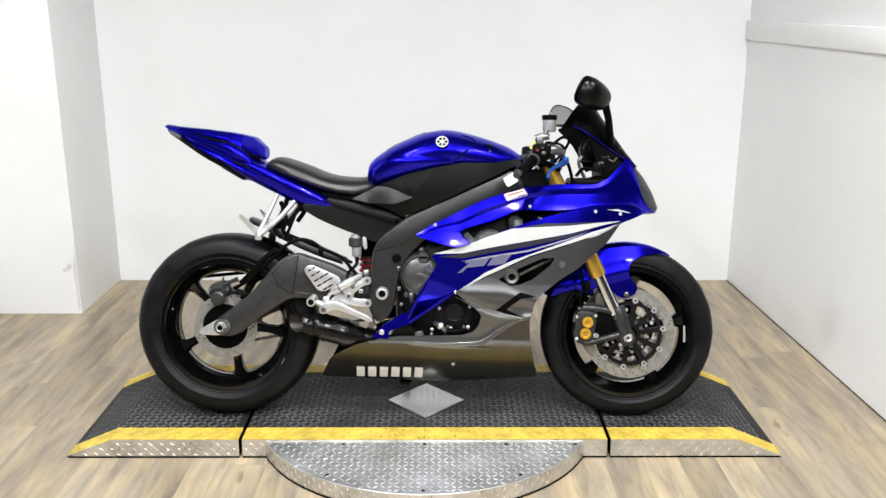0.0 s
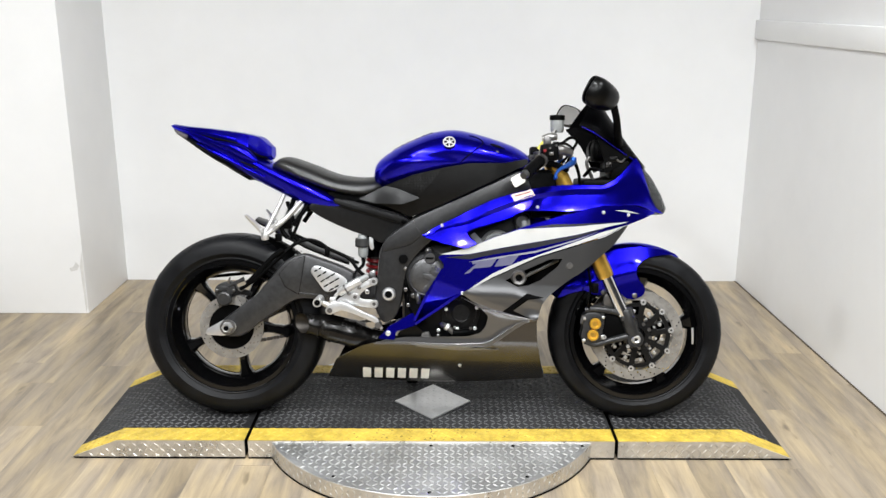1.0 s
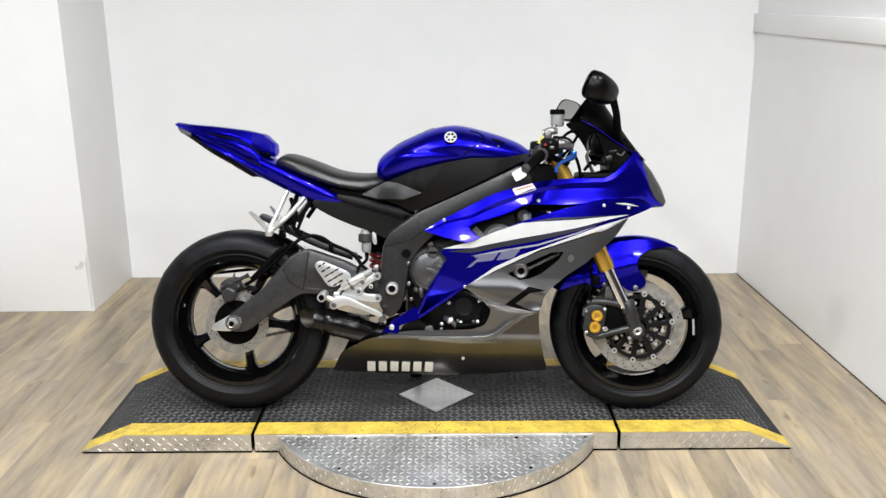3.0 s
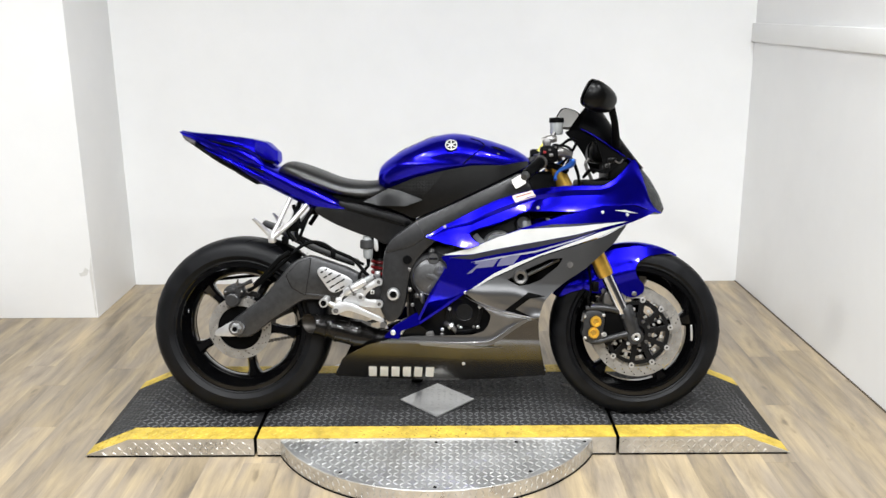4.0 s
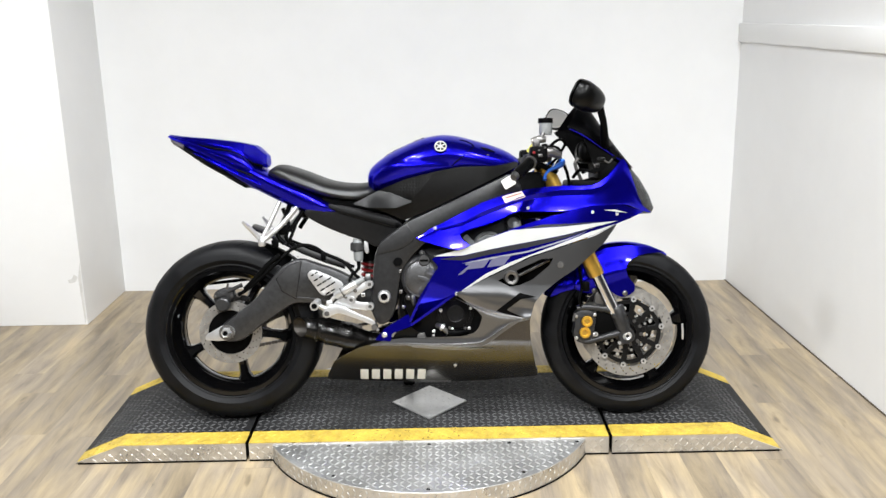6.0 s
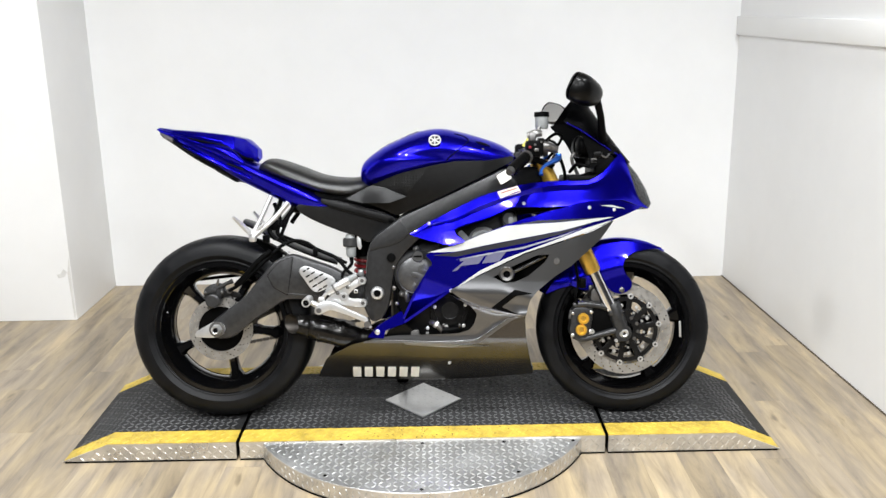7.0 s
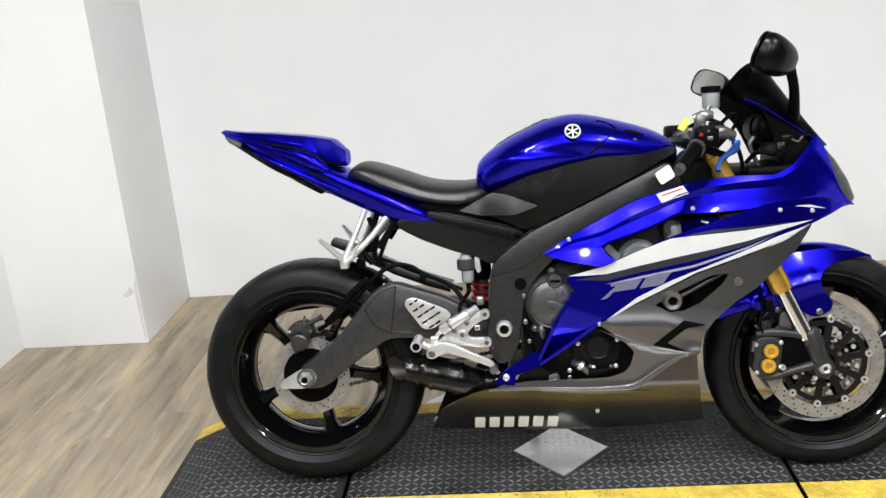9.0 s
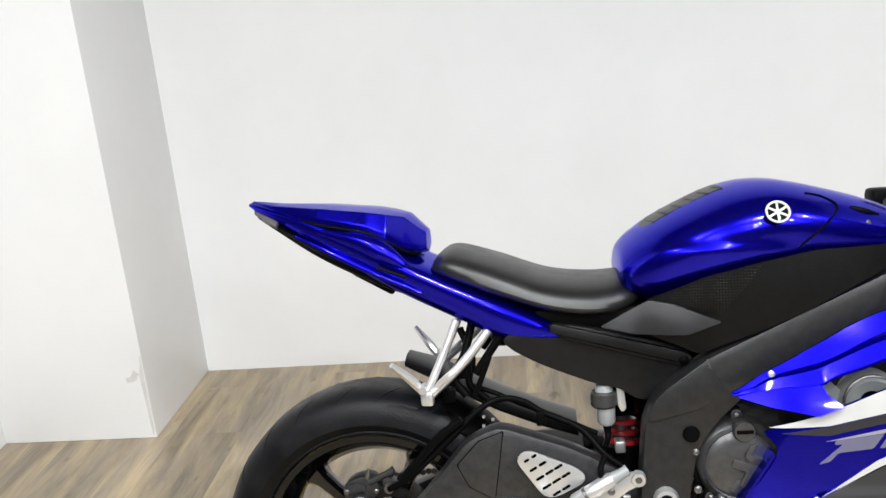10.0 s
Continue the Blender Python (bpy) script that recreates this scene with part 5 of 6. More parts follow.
for x, zl, zs, zt, wl, ws, wt in ((-0.902, 1.001, 1.004, 1.009, 0.010, 0.012, 0.009), (-0.845, 0.988, 0.994, 1.001, 0.045, 0.047, 0.038), (-0.755, 0.967, 0.978, 0.993, 0.082, 0.082, 0.072), (-0.660, 0.947, 0.958, 0.981, 0.098, 0.098, 0.082), (-0.624, 0.929, 0.942, 0.974, 0.096, 0.094, 0.076), (-0.592, 0.906, 0.918, 0.966, 0.074, 0.072, 0.054), (-0.566, 0.899, 0.910, 0.942, 0.052, 0.050, 0.040), (-0.554, 0.902, 0.910, 0.932, 0.040, 0.038, 0.032)):
    loops.append([(x, -wl, zl), (x, -ws, zs), (x, -wt, zt), (x, 0, zt + 0.003), (x, wt, zt), (x, ws, zs), (x, wl, zl), (x, 0, zl - 0.01)])
rings(cowl, loops)
bmesh.ops.bevel(cowl, geom=list(cowl.edges), offset=0.0016, segments=1, affect="EDGES", clamp_overlap=True)
part("seat_cowl", cowl, M_BLUE, tail, "angular blue passenger seat cowl", sharp=12)
for sd in (-1, 1):
    part("cowl_seam", tube([(-0.855, sd * 0.045, 0.987), (-0.755, sd * 0.085, 0.964), (-0.660, sd * 0.100, 0.944), (-0.624, sd * 0.098, 0.926), (-0.592, sd * 0.078, 0.903), (-0.566, sd * 0.056, 0.895)], 0.0036), M_BLACK, tail, "dark shut line under the cowl")
    part("tail_ridge", tube([(-0.790, sd * 0.076, 0.962), (-0.720, sd * 0.094, 0.942), (-0.669, sd * 0.104, 0.927), (-0.628, sd * 0.112, 0.908), (-0.588, sd * 0.119, 0.882)], [0.002, 0.011, 0.018, 0.020, 0.009], sides=16, n=30), M_BLUE, tail, "raised blue air scoop")
    part("tail_ridge_low", tube([(-0.800, sd * 0.078, 0.944), (-0.72, sd * 0.098, 0.905), (-0.63, sd * 0.116, 0.862), (-0.56, sd * 0.124, 0.830)], [0.002, 0.006, 0.006, 0.002], sides=10, n=24), M_BLUE, tail, "long blue crease")
    part("scoop_slot", tube([(-0.640, sd * 0.126, 0.882), (-0.585, sd * 0.131, 0.862)], 0.0035, sides=8), M_BLACK, tail, "dark scoop slot")
under = loft([(-0.885, 0.974, 0.988, 0.03, 2.2, 0), (-0.84, 0.948, 0.970, 0.062, 2.6, 0), (-0.75, 0.888, 0.925, 0.085, 2.6, 0), (-0.64, 0.830, 0.875, 0.085, 2.6, 0), (-0.58, 0.806, 0.850, 0.08, 2.6, 0), (-0.50, 0.766, 0.82, 0.09, 2.6, 0)], 30, 24)
part("tail_tray", under, M_BLACK, tail, "black plastic undertail tray")
part("tail_light", loft([(-0.893, 0.982, 0.997, 0.025, 2.4, 0), (-0.860, 0.963, 0.984, 0.06, 2.6, 0), (-0.838, 0.953, 0.974, 0.072, 2.6, 0)], 10, 20), glass_material("tail_lens", (0.10, 0.09, 0.09), 0.1, 1.0), tail, "smoked grey tail light")
part("tail_flap", plate([(-0.70, 0.862), (-0.625, 0.818), (-0.618, 0.824), (-0.655, 0.850)], -0.06, 0.06, bevel=0.002), M_BLACK, tail)

# passenger foot peg brackets
for sd in (-1, 1):
    y = 0.135
    pb = part("passenger_peg_bracket", tube([(-0.500, sd * 0.105, 0.772), (-0.530, sd * 0.12, 0.705), (-0.562, sd * y, 0.640)], 0.0078, sides=10), M_ALU, bike, "bright tubular passenger peg bracket")
    part("strut", tube([(-0.432, sd * 0.105, 0.762), (-0.490, sd * 0.122, 0.695), (-0.555, sd * y, 0.638)], 0.0086, sides=10), M_ALU, pb)
    part("knuckle", box(-0.572, -0.548, sd * y - 0.011, sd * y + 0.011, 0.620, 0.648, bevel=0.005), M_ALU, pb)
    part("peg_pivot", tube([(-0.566, sd * (y - 0.016), 0.652), (-0.566, sd * (y + 0.018), 0.652)], 0.0075, sides=12), M_ALU, pb)
    part("strut_web", plate([(-0.548, 0.655), (-0.538, 0.668), (-0.512, 0.690), (-0.522, 0.668)], sd * y - 0.018, sd * y - 0.012, bevel=0.001, r=0.003), M_ALU, pb)
    part("peg", tube([(-0.562, sd * y, 0.640), (-0.590, sd * (y + 0.01), 0.675), (-0.618, sd * (y + 0.03), 0.706)], [0.008, 0.009, 0.005], sides=8), M_ALU, pb, "folded-up passenger peg")
    part("black_stay", tube([(-0.415, sd * 0.10, 0.745), (-0.470, sd * 0.105, 0.668)], 0.008), M_BLACK, pb)
part("wiring_loom", tube([(-0.500, -0.05, 0.745), (-0.478, -0.075, 0.690), (-0.485, -0.085, 0.645), (-0.452, -0.085, 0.612)], 0.007), M_BLACK, bike)
part("connector", box(-0.508, -0.478, -0.095, -0.070, 0.655, 0.690, bevel=0.005), M_BLACK, bike, "black wiring connector")
part("connector", box(-0.535, -0.512, -0.100, -0.080, 0.612, 0.640, bevel=0.004), M_BLACK, bike)
part("clip_stay", plate([(-0.448, 0.700), (-0.436, 0.702), (-0.470, 0.622), (-0.482, 0.622)], -0.112, -0.104, bevel=0.002), M_BLACK, bike)
part("wiring_bundle", tube([(-0.475, -0.06, 0.757), (-0.492, -0.085, 0.70), (-0.512, -0.095, 0.660), (-0.490, -0.10, 0.625)], 0.008), M_BLACK, bike, "black wiring and hose bundle")
part("brake_hose", tube([(-0.650, -0.118, 0.452), (-0.604, -0.127, 0.481), (-0.518, -0.126, 0.557), (-0.466, -0.118, 0.604), (-0.424, -0.110, 0.620), (-0.384, -0.106, 0.612), (-0.350, -0.106, 0.590), (-0.283, -0.116, 0.560), (-0.240, -0.135, 0.515), (-0.205, -0.14, 0.490)], 0.0062, n=60), M_BLACK, bike, "black rear brake hose")
part("hose_clip", box(-0.362, -0.346, -0.118, -0.096, 0.566, 0.594, bevel=0.003), M_BLACK, bike)
part("second_hose", tube([(-0.49, -0.07, 0.640), (-0.44, -0.075, 0.622), (-0.39, -0.080, 0.600), (-0.32, -0.085, 0.572), (-0.25, -0.09, 0.540)], 0.005, n=36), M_BLACK, bike, "thin black hose")
part("hose_sleeve", tube([(-0.625, -0.125, 0.472), (-0.590, -0.128, 0.506), (-0.542, -0.13, 0.557), (-0.50, -0.13, 0.588)], 0.0088), M_BLACK, bike)

# fairing panels
side_poly = [(0.021, 0.577), (0.119, 0.610), (0.294, 0.675), (0.416, 0.712), (0.555, 0.745), (0.666, 0.746), (0.750, 0.720), (0.700, 0.700), (0.650, 0.684), (0.570, 0.649), (0.349, 0.581), (0.201, 0.512), (0.096, 0.454), (-0.051, 0.349), (-0.057, 0.362), (-0.013, 0.450), (0.040, 0.533), (0.044, 0.555)]
lower_poly = [(0.100, 0.462), (0.201, 0.508), (0.349, 0.577), (0.570, 0.645), (0.648, 0.682), (0.600, 0.620), (0.500, 0.535), (0.446, 0.502), (0.388, 0.456), (0.364, 0.428), (0.348, 0.368), (0.314, 0.362), (0.281, 0.340), (0.250, 0.318), (0.222, 0.297), (0.198, 0.281), (0.178, 0.275), (0.120, 0.276), (0.05, 0.278), (-0.080, 0.281), (-0.195, 0.280), (-0.150, 0.296), (-0.080, 0.306), (0.125, 0.312), (0.165, 0.325), (0.180, 0.345), (0.190, 0.380), (0.163, 0.412)]
foot_poly = [(-0.176, 0.300), (-0.138, 0.341), (-0.060, 0.388), (-0.048, 0.362), (-0.050, 0.347), (-0.116, 0.323), (-0.120, 0.296)]
hole = [(0.243, 0.502), (0.303, 0.535), (0.386, 0.572), (0.428, 0.574), (0.412, 0.548), (0.356, 0.503), (0.317, 0.486), (0.281, 0.482)]
belly_poly = [(-0.365, 0.148), (-0.325, 0.222), (-0.236, 0.270), (-0.190, 0.283), (-0.080, 0.286), (0.05, 0.284), (0.120, 0.282), (0.180, 0.281), (0.201, 0.289), (0.222, 0.303), (0.250, 0.325), (0.281, 0.347), (0.314, 0.368), (0.348, 0.374), (0.352, 0.300), (0.368, 0.230), (0.388, 0.157), (0.20, 0.140), (0.028, 0.132), (-0.16, 0.138)]


def pan_depth(d):
    """The pan is undercut: below its seam it runs in towards the keel."""
    return lambda x, z: half_width(x, z) + d - 0.58 * max(0.0, math.sqrt((0.295 - z) ** 2 + 0.000025) - 0.005 if z < 0.295 else 0.0) - 2.5 * max(0.0, 0.20 - z) ** 2


def pan_outline(poly):
    return [(x, 0.29 - (0.29 - z) * (1.11 if z < 0.29 else 1.0)) for x, z in poly]


def side_depth(x, z):
    """The side panel bends inward along its rear edge, and its lower corner curves in under the ribs."""
    d = (x - 0.030) * 0.80 - (z - 0.535) * 0.60
    y = half_width(x, z) + 0.004
    if d < 0 and z > 0.50:
        y -= 0.30 * min(0.05, math.sqrt(d * d + 0.00003) - 0.0055)
    along = max(0.0, 0.515 - z - 0.35 * max(0.0, x - 0.02))
    return y - 2.9 * along * along


def lower_depth(x, z):
    """The lower panel: an arm that stands proud above a sharp crease, a hollow below it and a flared foot."""
    crease = curve_at([-0.2, 0.10, 0.187, 0.260, 0.353, 0.66], [0.60, 0.446, 0.404, 0.381, 0.368, 0.36], x)
    foot = curve_at([-0.2, -0.05, 0.09, 0.178, 0.222, 0.281, 0.346, 0.66], [0.285, 0.287, 0.283, 0.283, 0.304, 0.347, 0.372, 0.38], x)
    s = min(1.0, max(0.0, (z - crease + 0.005) / 0.013))
    s = s * s * (3 - 2 * s)
    arm = curve_at([0.0, 0.10, 0.25, 0.36, 0.50, 0.66], [0.462, 0.462, 0.458, 0.425, 0.50, 0.6], x)
    y = half_width(x, z) + 0.002 + 0.010 * s * max(0.0, 1 - max(0.0, z - crease - 0.03) / 0.09) - 0.003 * math.exp(-((z - crease + 0.030) / 0.026) ** 2)
    y += 0.006 * math.exp(-((z - foot) / 0.016) ** 2) + 0.003 * s * math.exp(-((z - arm) / 0.018) ** 2)
    dx, dz = (x - 0.330) / 0.055, (z - 0.412) / 0.034
    return y - 0.007 * max(0.0, 1 - math.hypot(dx, dz))


def upper_panel(sd):
    """The upper panel: a band above a crisp crease, a dark channel below it and a lens-shaped lip over the air gap."""
    bm = bmesh.new()
    loops = []
    stations = sorted(set(np.linspace(-0.027, 0.776, 84).round(4)) | {0.6800, 0.0370, 0.1220, 0.3200})
    for x in stations:
        top = curve_at([-0.029, 0.027, 0.069, 0.132, 0.200, 0.267, 0.320, 0.380, 0.463, 0.554, 0.600, 0.632, 0.658, 0.680, 0.698, 0.712, 0.728, 0.752, 0.778], [0.647, 0.680, 0.700, 0.731, 0.763, 0.784, 0.797, 0.807, 0.813, 0.811, 0.829, 0.856, 0.882, 0.901, 0.868, 0.825, 0.775, 0.735, 0.717], x)
        low = curve_at([-0.029, 0.000, 0.122, 0.130, 0.198, 0.252, 0.320, 0.411, 0.482, 0.541, 0.600, 0.666, 0.750, 0.778], [0.642, 0.645, 0.658, 0.664, 0.686, 0.705, 0.729, 0.729, 0.731, 0.742, 0.745, 0.747, 0.721, 0.715], x)
        crease = curve_at([-0.029, 0.006, 0.037, 0.131, 0.199, 0.266, 0.346, 0.398, 0.476, 0.528, 0.560, 0.600, 0.640, 0.664, 0.700, 0.778], [0.645, 0.657, 0.675, 0.701, 0.733, 0.757, 0.782, 0.791, 0.799, 0.800, 0.801, 0.814, 0.838, 0.858, 0.826, 0.7165], x)
        crease = min(crease, top - 0.0006)
        lip = low + min(curve_at([-0.029, 0.122, 0.312, 0.345, 0.404, 0.463, 0.541, 0.600, 0.778], [0.001, 0.003, 0.005, 0.014, 0.022, 0.020, 0.008, 0.004, 0.001], x), 0.4 * (crease - low))
        hollow = lip + 0.62 * (crease - lip)
        fade = curve_at([-0.03, 0.04, 0.10, 0.30, 0.42, 0.60, 0.70, 0.78], [0.15, 0.7, 1.0, 1.0, 0.6, 0.35, 0.15, 0.0], x)
        keys = [(top, -0.30 * (top - crease)), (crease, 0.0025), (hollow, -0.0085), (lip, -0.001), (low, 0.0032)]
        ring = []
        for (z0, d0), (z1, d1) in zip(keys, keys[1:]):
            for u in (0.0, 0.33, 0.67):
                ring.append((z0 + (z1 - z0) * u, d0 + (d1 - d0) * u))
        ring.append(keys[-1])
        loops.append([(x, sd * (half_width(x, z) + 0.0065 + fade * d), z) for z, d in ring] + [(x, sd * (half_width(x, z) + 0.0015 + fade * d), z) for z, d in reversed(ring)])
    return rings(bm, loops)


for sd in (-1, 1):
    up = part("upper_fairing", upper_panel(sd), M_BLUE, bike, "glossy blue upper fairing panel", sharp=16)
    part("rear_blade", skin([(-0.022, 0.642), (0.020, 0.651), (0.060, 0.655), (0.118, 0.657), (0.124, 0.641), (0.150, 0.622), (0.107, 0.609), (0.033, 0.625)], lambda x, z: half_width(x, z) + 0.005 + 0.28 * (0.655 - z), 0.004, 0.004, side=sd, step=0.012), M_BLUE, up, "flat blue blade below the channel")
    sf = part("side_fairing", skin(side_poly, side_depth, 0.004, 0.008, side=sd, step=0.009), M_BLUE, bike, "glossy blue side fairing panel")
    lf = part("lower_fairing", skin(lower_poly, lower_depth, 0.004, 0.008, side=sd, holes=[hole], step=0.006), M_GREY, bike, "grey metallic lower fairing panel")
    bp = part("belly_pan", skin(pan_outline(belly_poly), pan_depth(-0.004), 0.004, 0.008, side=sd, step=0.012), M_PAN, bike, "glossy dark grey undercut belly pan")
    dec = lambda d: (lambda x, z: side_depth(x, z) + 0.0042 + d)
    part("white_stripe", skin([(0.030, 0.585), (0.127, 0.6105), (0.208, 0.643), (0.288, 0.669), (0.341, 0.673), (0.472, 0.679), (0.575, 0.688), (0.650, 0.692), (0.575, 0.677), (0.471, 0.652), (0.340, 0.629), (0.287, 0.620), (0.207, 0.605), (0.126, 0.588)], dec(0.0002), 0.0012, 0.002, side=sd, step=0.024), M_WHITE, sf, "white stripe decal")
    part("upper_line", skin([(0.318, 0.6735), (0.394, 0.686), (0.472, 0.687), (0.590, 0.6915), (0.472, 0.6805), (0.341, 0.6745)], dec(0.0001), 0.001, 0.001, side=sd, step=0.024), M_BLACKLINE, sf, "thin dark line above the white stripe")
    part("black_stripe", skin([(0.048, 0.576), (0.126, 0.5865), (0.207, 0.6035), (0.287, 0.6185), (0.340, 0.6275), (0.471, 0.6505), (0.575, 0.6755), (0.471, 0.641), (0.340, 0.611), (0.207, 0.588), (0.126, 0.571)], dec(0.0001), 0.001, 0.002, side=sd, step=0.024), M_BLACKLINE, sf, "black stripe decal")
    part("silver_stripe", skin([(0.120, 0.561), (0.207, 0.578), (0.340, 0.600), (0.471, 0.637), (0.545, 0.662), (0.471, 0.6325), (0.340, 0.594), (0.207, 0.572)], dec(0.0001), 0.001, 0.001, side=sd, step=0.024), M_SILVERLINE, sf, "thin silver stripe decal")
    part("lower_white_stripe", skin([(0.112, 0.464), (0.201, 0.5125), (0.349, 0.5815), (0.570, 0.650), (0.640, 0.682), (0.549, 0.658), (0.406, 0.607), (0.286, 0.564), (0.201, 0.525)], dec(0.0003), 0.0012, 0.002, side=sd, step=0.024), M_WHITE, sf, "narrow white stripe along the lower edge")
    part("lower_ridge", skin([(0.110, 0.465), (0.104, 0.457), (0.03, 0.404), (-0.049, 0.348), (-0.055, 0.354), (0.025, 0.411), (0.096, 0.463)], lambda x, z: half_width(x, z) - 0.050, 0.055, 0.002, side=sd), M_BLUE, sf, "thin blue lower rib")
    part("rear_ridge", skin([(0.043, 0.535), (-0.009, 0.449), (-0.050, 0.362), (-0.058, 0.364), (-0.017, 0.453), (0.037, 0.540)], lambda x, z: half_width(x, z) - 0.050, 0.054, 0.002, side=sd), M_BLUE, sf, "thin blue rear rib")
    ft = part("fairing_foot", skin(foot_poly, lambda x, z: 0.186 + 0.10 * (x + 0.1) + 0.12 * (0.345 - z), 0.004, 0.005, side=sd, step=0.012), M_BLUE, bike, "blue rear foot of the side fairing")
    screw(-0.142, sd * 0.1905, 0.318, 0.009, ft, M_ALU)
    part("foot_web", skin([(-0.114, 0.318), (-0.052, 0.342), (-0.020, 0.318), (-0.050, 0.303), (-0.112, 0.298)], lambda x, z: half_width(x, z) - 0.012, 0.003, 0.004, side=sd), M_POD, ft, "black filler panel")
    # model badge as slanted plain shapes
    for poly in ([(0.108, 0.522), (0.126, 0.526), (0.140, 0.541), (0.196, 0.547), (0.214, 0.572), (0.136, 0.563), (0.134, 0.555), (0.148, 0.556)], [(0.206, 0.547), (0.262, 0.554), (0.286, 0.585), (0.252, 0.583), (0.222, 0.573)]):
        part("badge_mark", skin(poly, dec(0.0004), 0.001, 0.003, side=sd, step=0.02), M_BADGE, sf, "slanted grey badge mark")
    part("nose_flash", skin([(0.598, 0.7305), (0.640, 0.7305), (0.688, 0.717), (0.650, 0.722)], dec(0.0001), 0.001, 0.002, side=sd), M_WHITE, sf, "small white flash decal")
    # raised black sheet drawn for the shade inside the vent notch
    part("notch_shade", skin([(0.370, 0.447), (0.313, 0.461), (0.234, 0.400), (0.338, 0.371), (0.270, 0.404), (0.318, 0.440)], lambda x, z: lower_depth(x, z) + 0.0042, 0.0012, 0.003, side=sd, step=0.012), M_BLACK, lf, "black arrow-shaped sheet for the shade in the vent notch")
    # silver strip painted along the fold as its highlight
    part("crease_highlight", skin([(0.100, 0.447), (0.163, 0.417), (0.225, 0.397), (0.330, 0.376), (0.344, 0.372), (0.225, 0.391), (0.163, 0.410)], lambda x, z: lower_depth(x, z) + 0.004, 0.004, 0.002, side=sd, step=0.024), M_SILVERLINE, lf, "silver strip painted as the highlight of the folded edge")
    part("silver_edge", tube([(x, sd * (lower_depth(x, z) + 0.0055), z) for x, z in ((-0.185, 0.287), (-0.080, 0.289), (0.050, 0.286), (0.130, 0.287), (0.178, 0.290), (0.214, 0.308), (0.283, 0.356), (0.318, 0.370))], [0.001, 0.0018, 0.0024, 0.0032, 0.0034, 0.0024, 0.0018, 0.001], sides=10, n=60), M_GREY, lf, "bright lower edge of the fairing")
    part("round_plug", lathe([(0.0005, -0.0035), (0.010, -0.0035), (0.012, -0.001), (0.012, 0.004), (0.0005, 0.004)], (0.451, 0.551), 20, closed=False), M_STEELDARK, lf, "round grey plug").location = (0, sd * (lower_depth(0.451, 0.551) + 0.004), 0)
    part("pan_lip", skin(pan_outline([(-0.060, 0.286), (0.15, 0.270), (0.23, 0.266), (0.10, 0.262), (-0.05, 0.272)]), pan_depth(0.0005), 0.002, 0.002, side=sd), M_GREY, bp)
    for k in range(6):
        x0 = -0.243 + 0.0405 * k
        part("pan_mark", skin(pan_outline([(x0 + 0.001, 0.148), (x0 + 0.029, 0.147), (x0 + 0.034, 0.188), (x0 + 0.006, 0.189)]), pan_depth(0.0016), 0.0012, 0.003, side=sd, step=0.02), M_PANMARK, bp, "plain white slanted mark" if k == 0 else "")
    for x, z, d in ((0.097, 0.196, -0.052), (0.104, 0.460, 0.010), (0.036, 0.680, 0.012), (0.561, 0.724, 0.010), (0.647, 0.715, 0.010), (0.345, 0.741, 0.01)):
        screw(x, sd * (half_width(x, z) + d), z, 0.0055, lf, M_ALU)
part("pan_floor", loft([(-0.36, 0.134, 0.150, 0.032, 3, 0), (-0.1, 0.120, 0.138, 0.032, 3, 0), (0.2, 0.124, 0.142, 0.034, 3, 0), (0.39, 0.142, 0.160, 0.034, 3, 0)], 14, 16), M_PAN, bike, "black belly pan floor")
rg = lathe([(0.012, -0.238), (0.021, -0.240), (0.025, -0.232), (0.026, -0.16), (0.012, -0.16)], (0.287, 0.512), 24)
part("engine_mount", rg, M_STEELDARK, bike, "grey engine mount ring")
part("mount_bolt", lathe([(0.0005, -0.226), (0.012, -0.226), (0.012, -0.18), (0.0005, -0.18)], (0.287, 0.512), 6, closed=False), M_BLACK, bike)
part("mount_arm", tube([(0.30, -0.175, 0.505), (0.36, -0.175, 0.535), (0.42, -0.17, 0.565)], 0.006), M_STEELDARK, bike)

# nose and headlights
nose = bmesh.new()
loops = []
for xf, z, w, d in ((0.672, 0.910, 0.055, 0.02), (0.712, 0.885, 0.082, 0.035), (0.756, 0.830, 0.108, 0.06), (0.788, 0.775, 0.112, 0.07), (0.806, 0.728, 0.100, 0.07), (0.798, 0.710, 0.092, 0.07)):
    loops.append([(xf - d * u * u, w * u, z) for u in np.linspace(-1, 1, 15)])
rings(nose, loops, closed=False)
bmesh.ops.solidify(nose, geom=nose.faces, thickness=0.004)
part("headlight_lens", nose, M_LENS, bike, "grey clear headlight lens in the nose")
part("nose_shell", loft([(0.56, 0.72, 0.83, 0.165, 2.6, 0), (0.64, 0.722, 0.85, 0.130, 2.6, 0.1), (0.70, 0.722, 0.84, 0.095, 2.6, 0.2), (0.75, 0.718, 0.78, 0.070, 2.6, 0.2), (0.775, 0.716, 0.74, 0.05, 2.4, 0)], 16, 24), M_BLACK, bike, "dark inner nose")
ws = bmesh.new()
sec = spline([(0.540, 1.098, 0.484, 1.008, 0.140), (0.570, 1.086, 0.530, 0.986, 0.140), (0.598, 1.046, 0.578, 0.955, 0.136), (0.664, 0.950, 0.650, 0.908, 0.118), (0.728, 0.868, 0.702, 0.878, 0.085)], 20)
loops = []
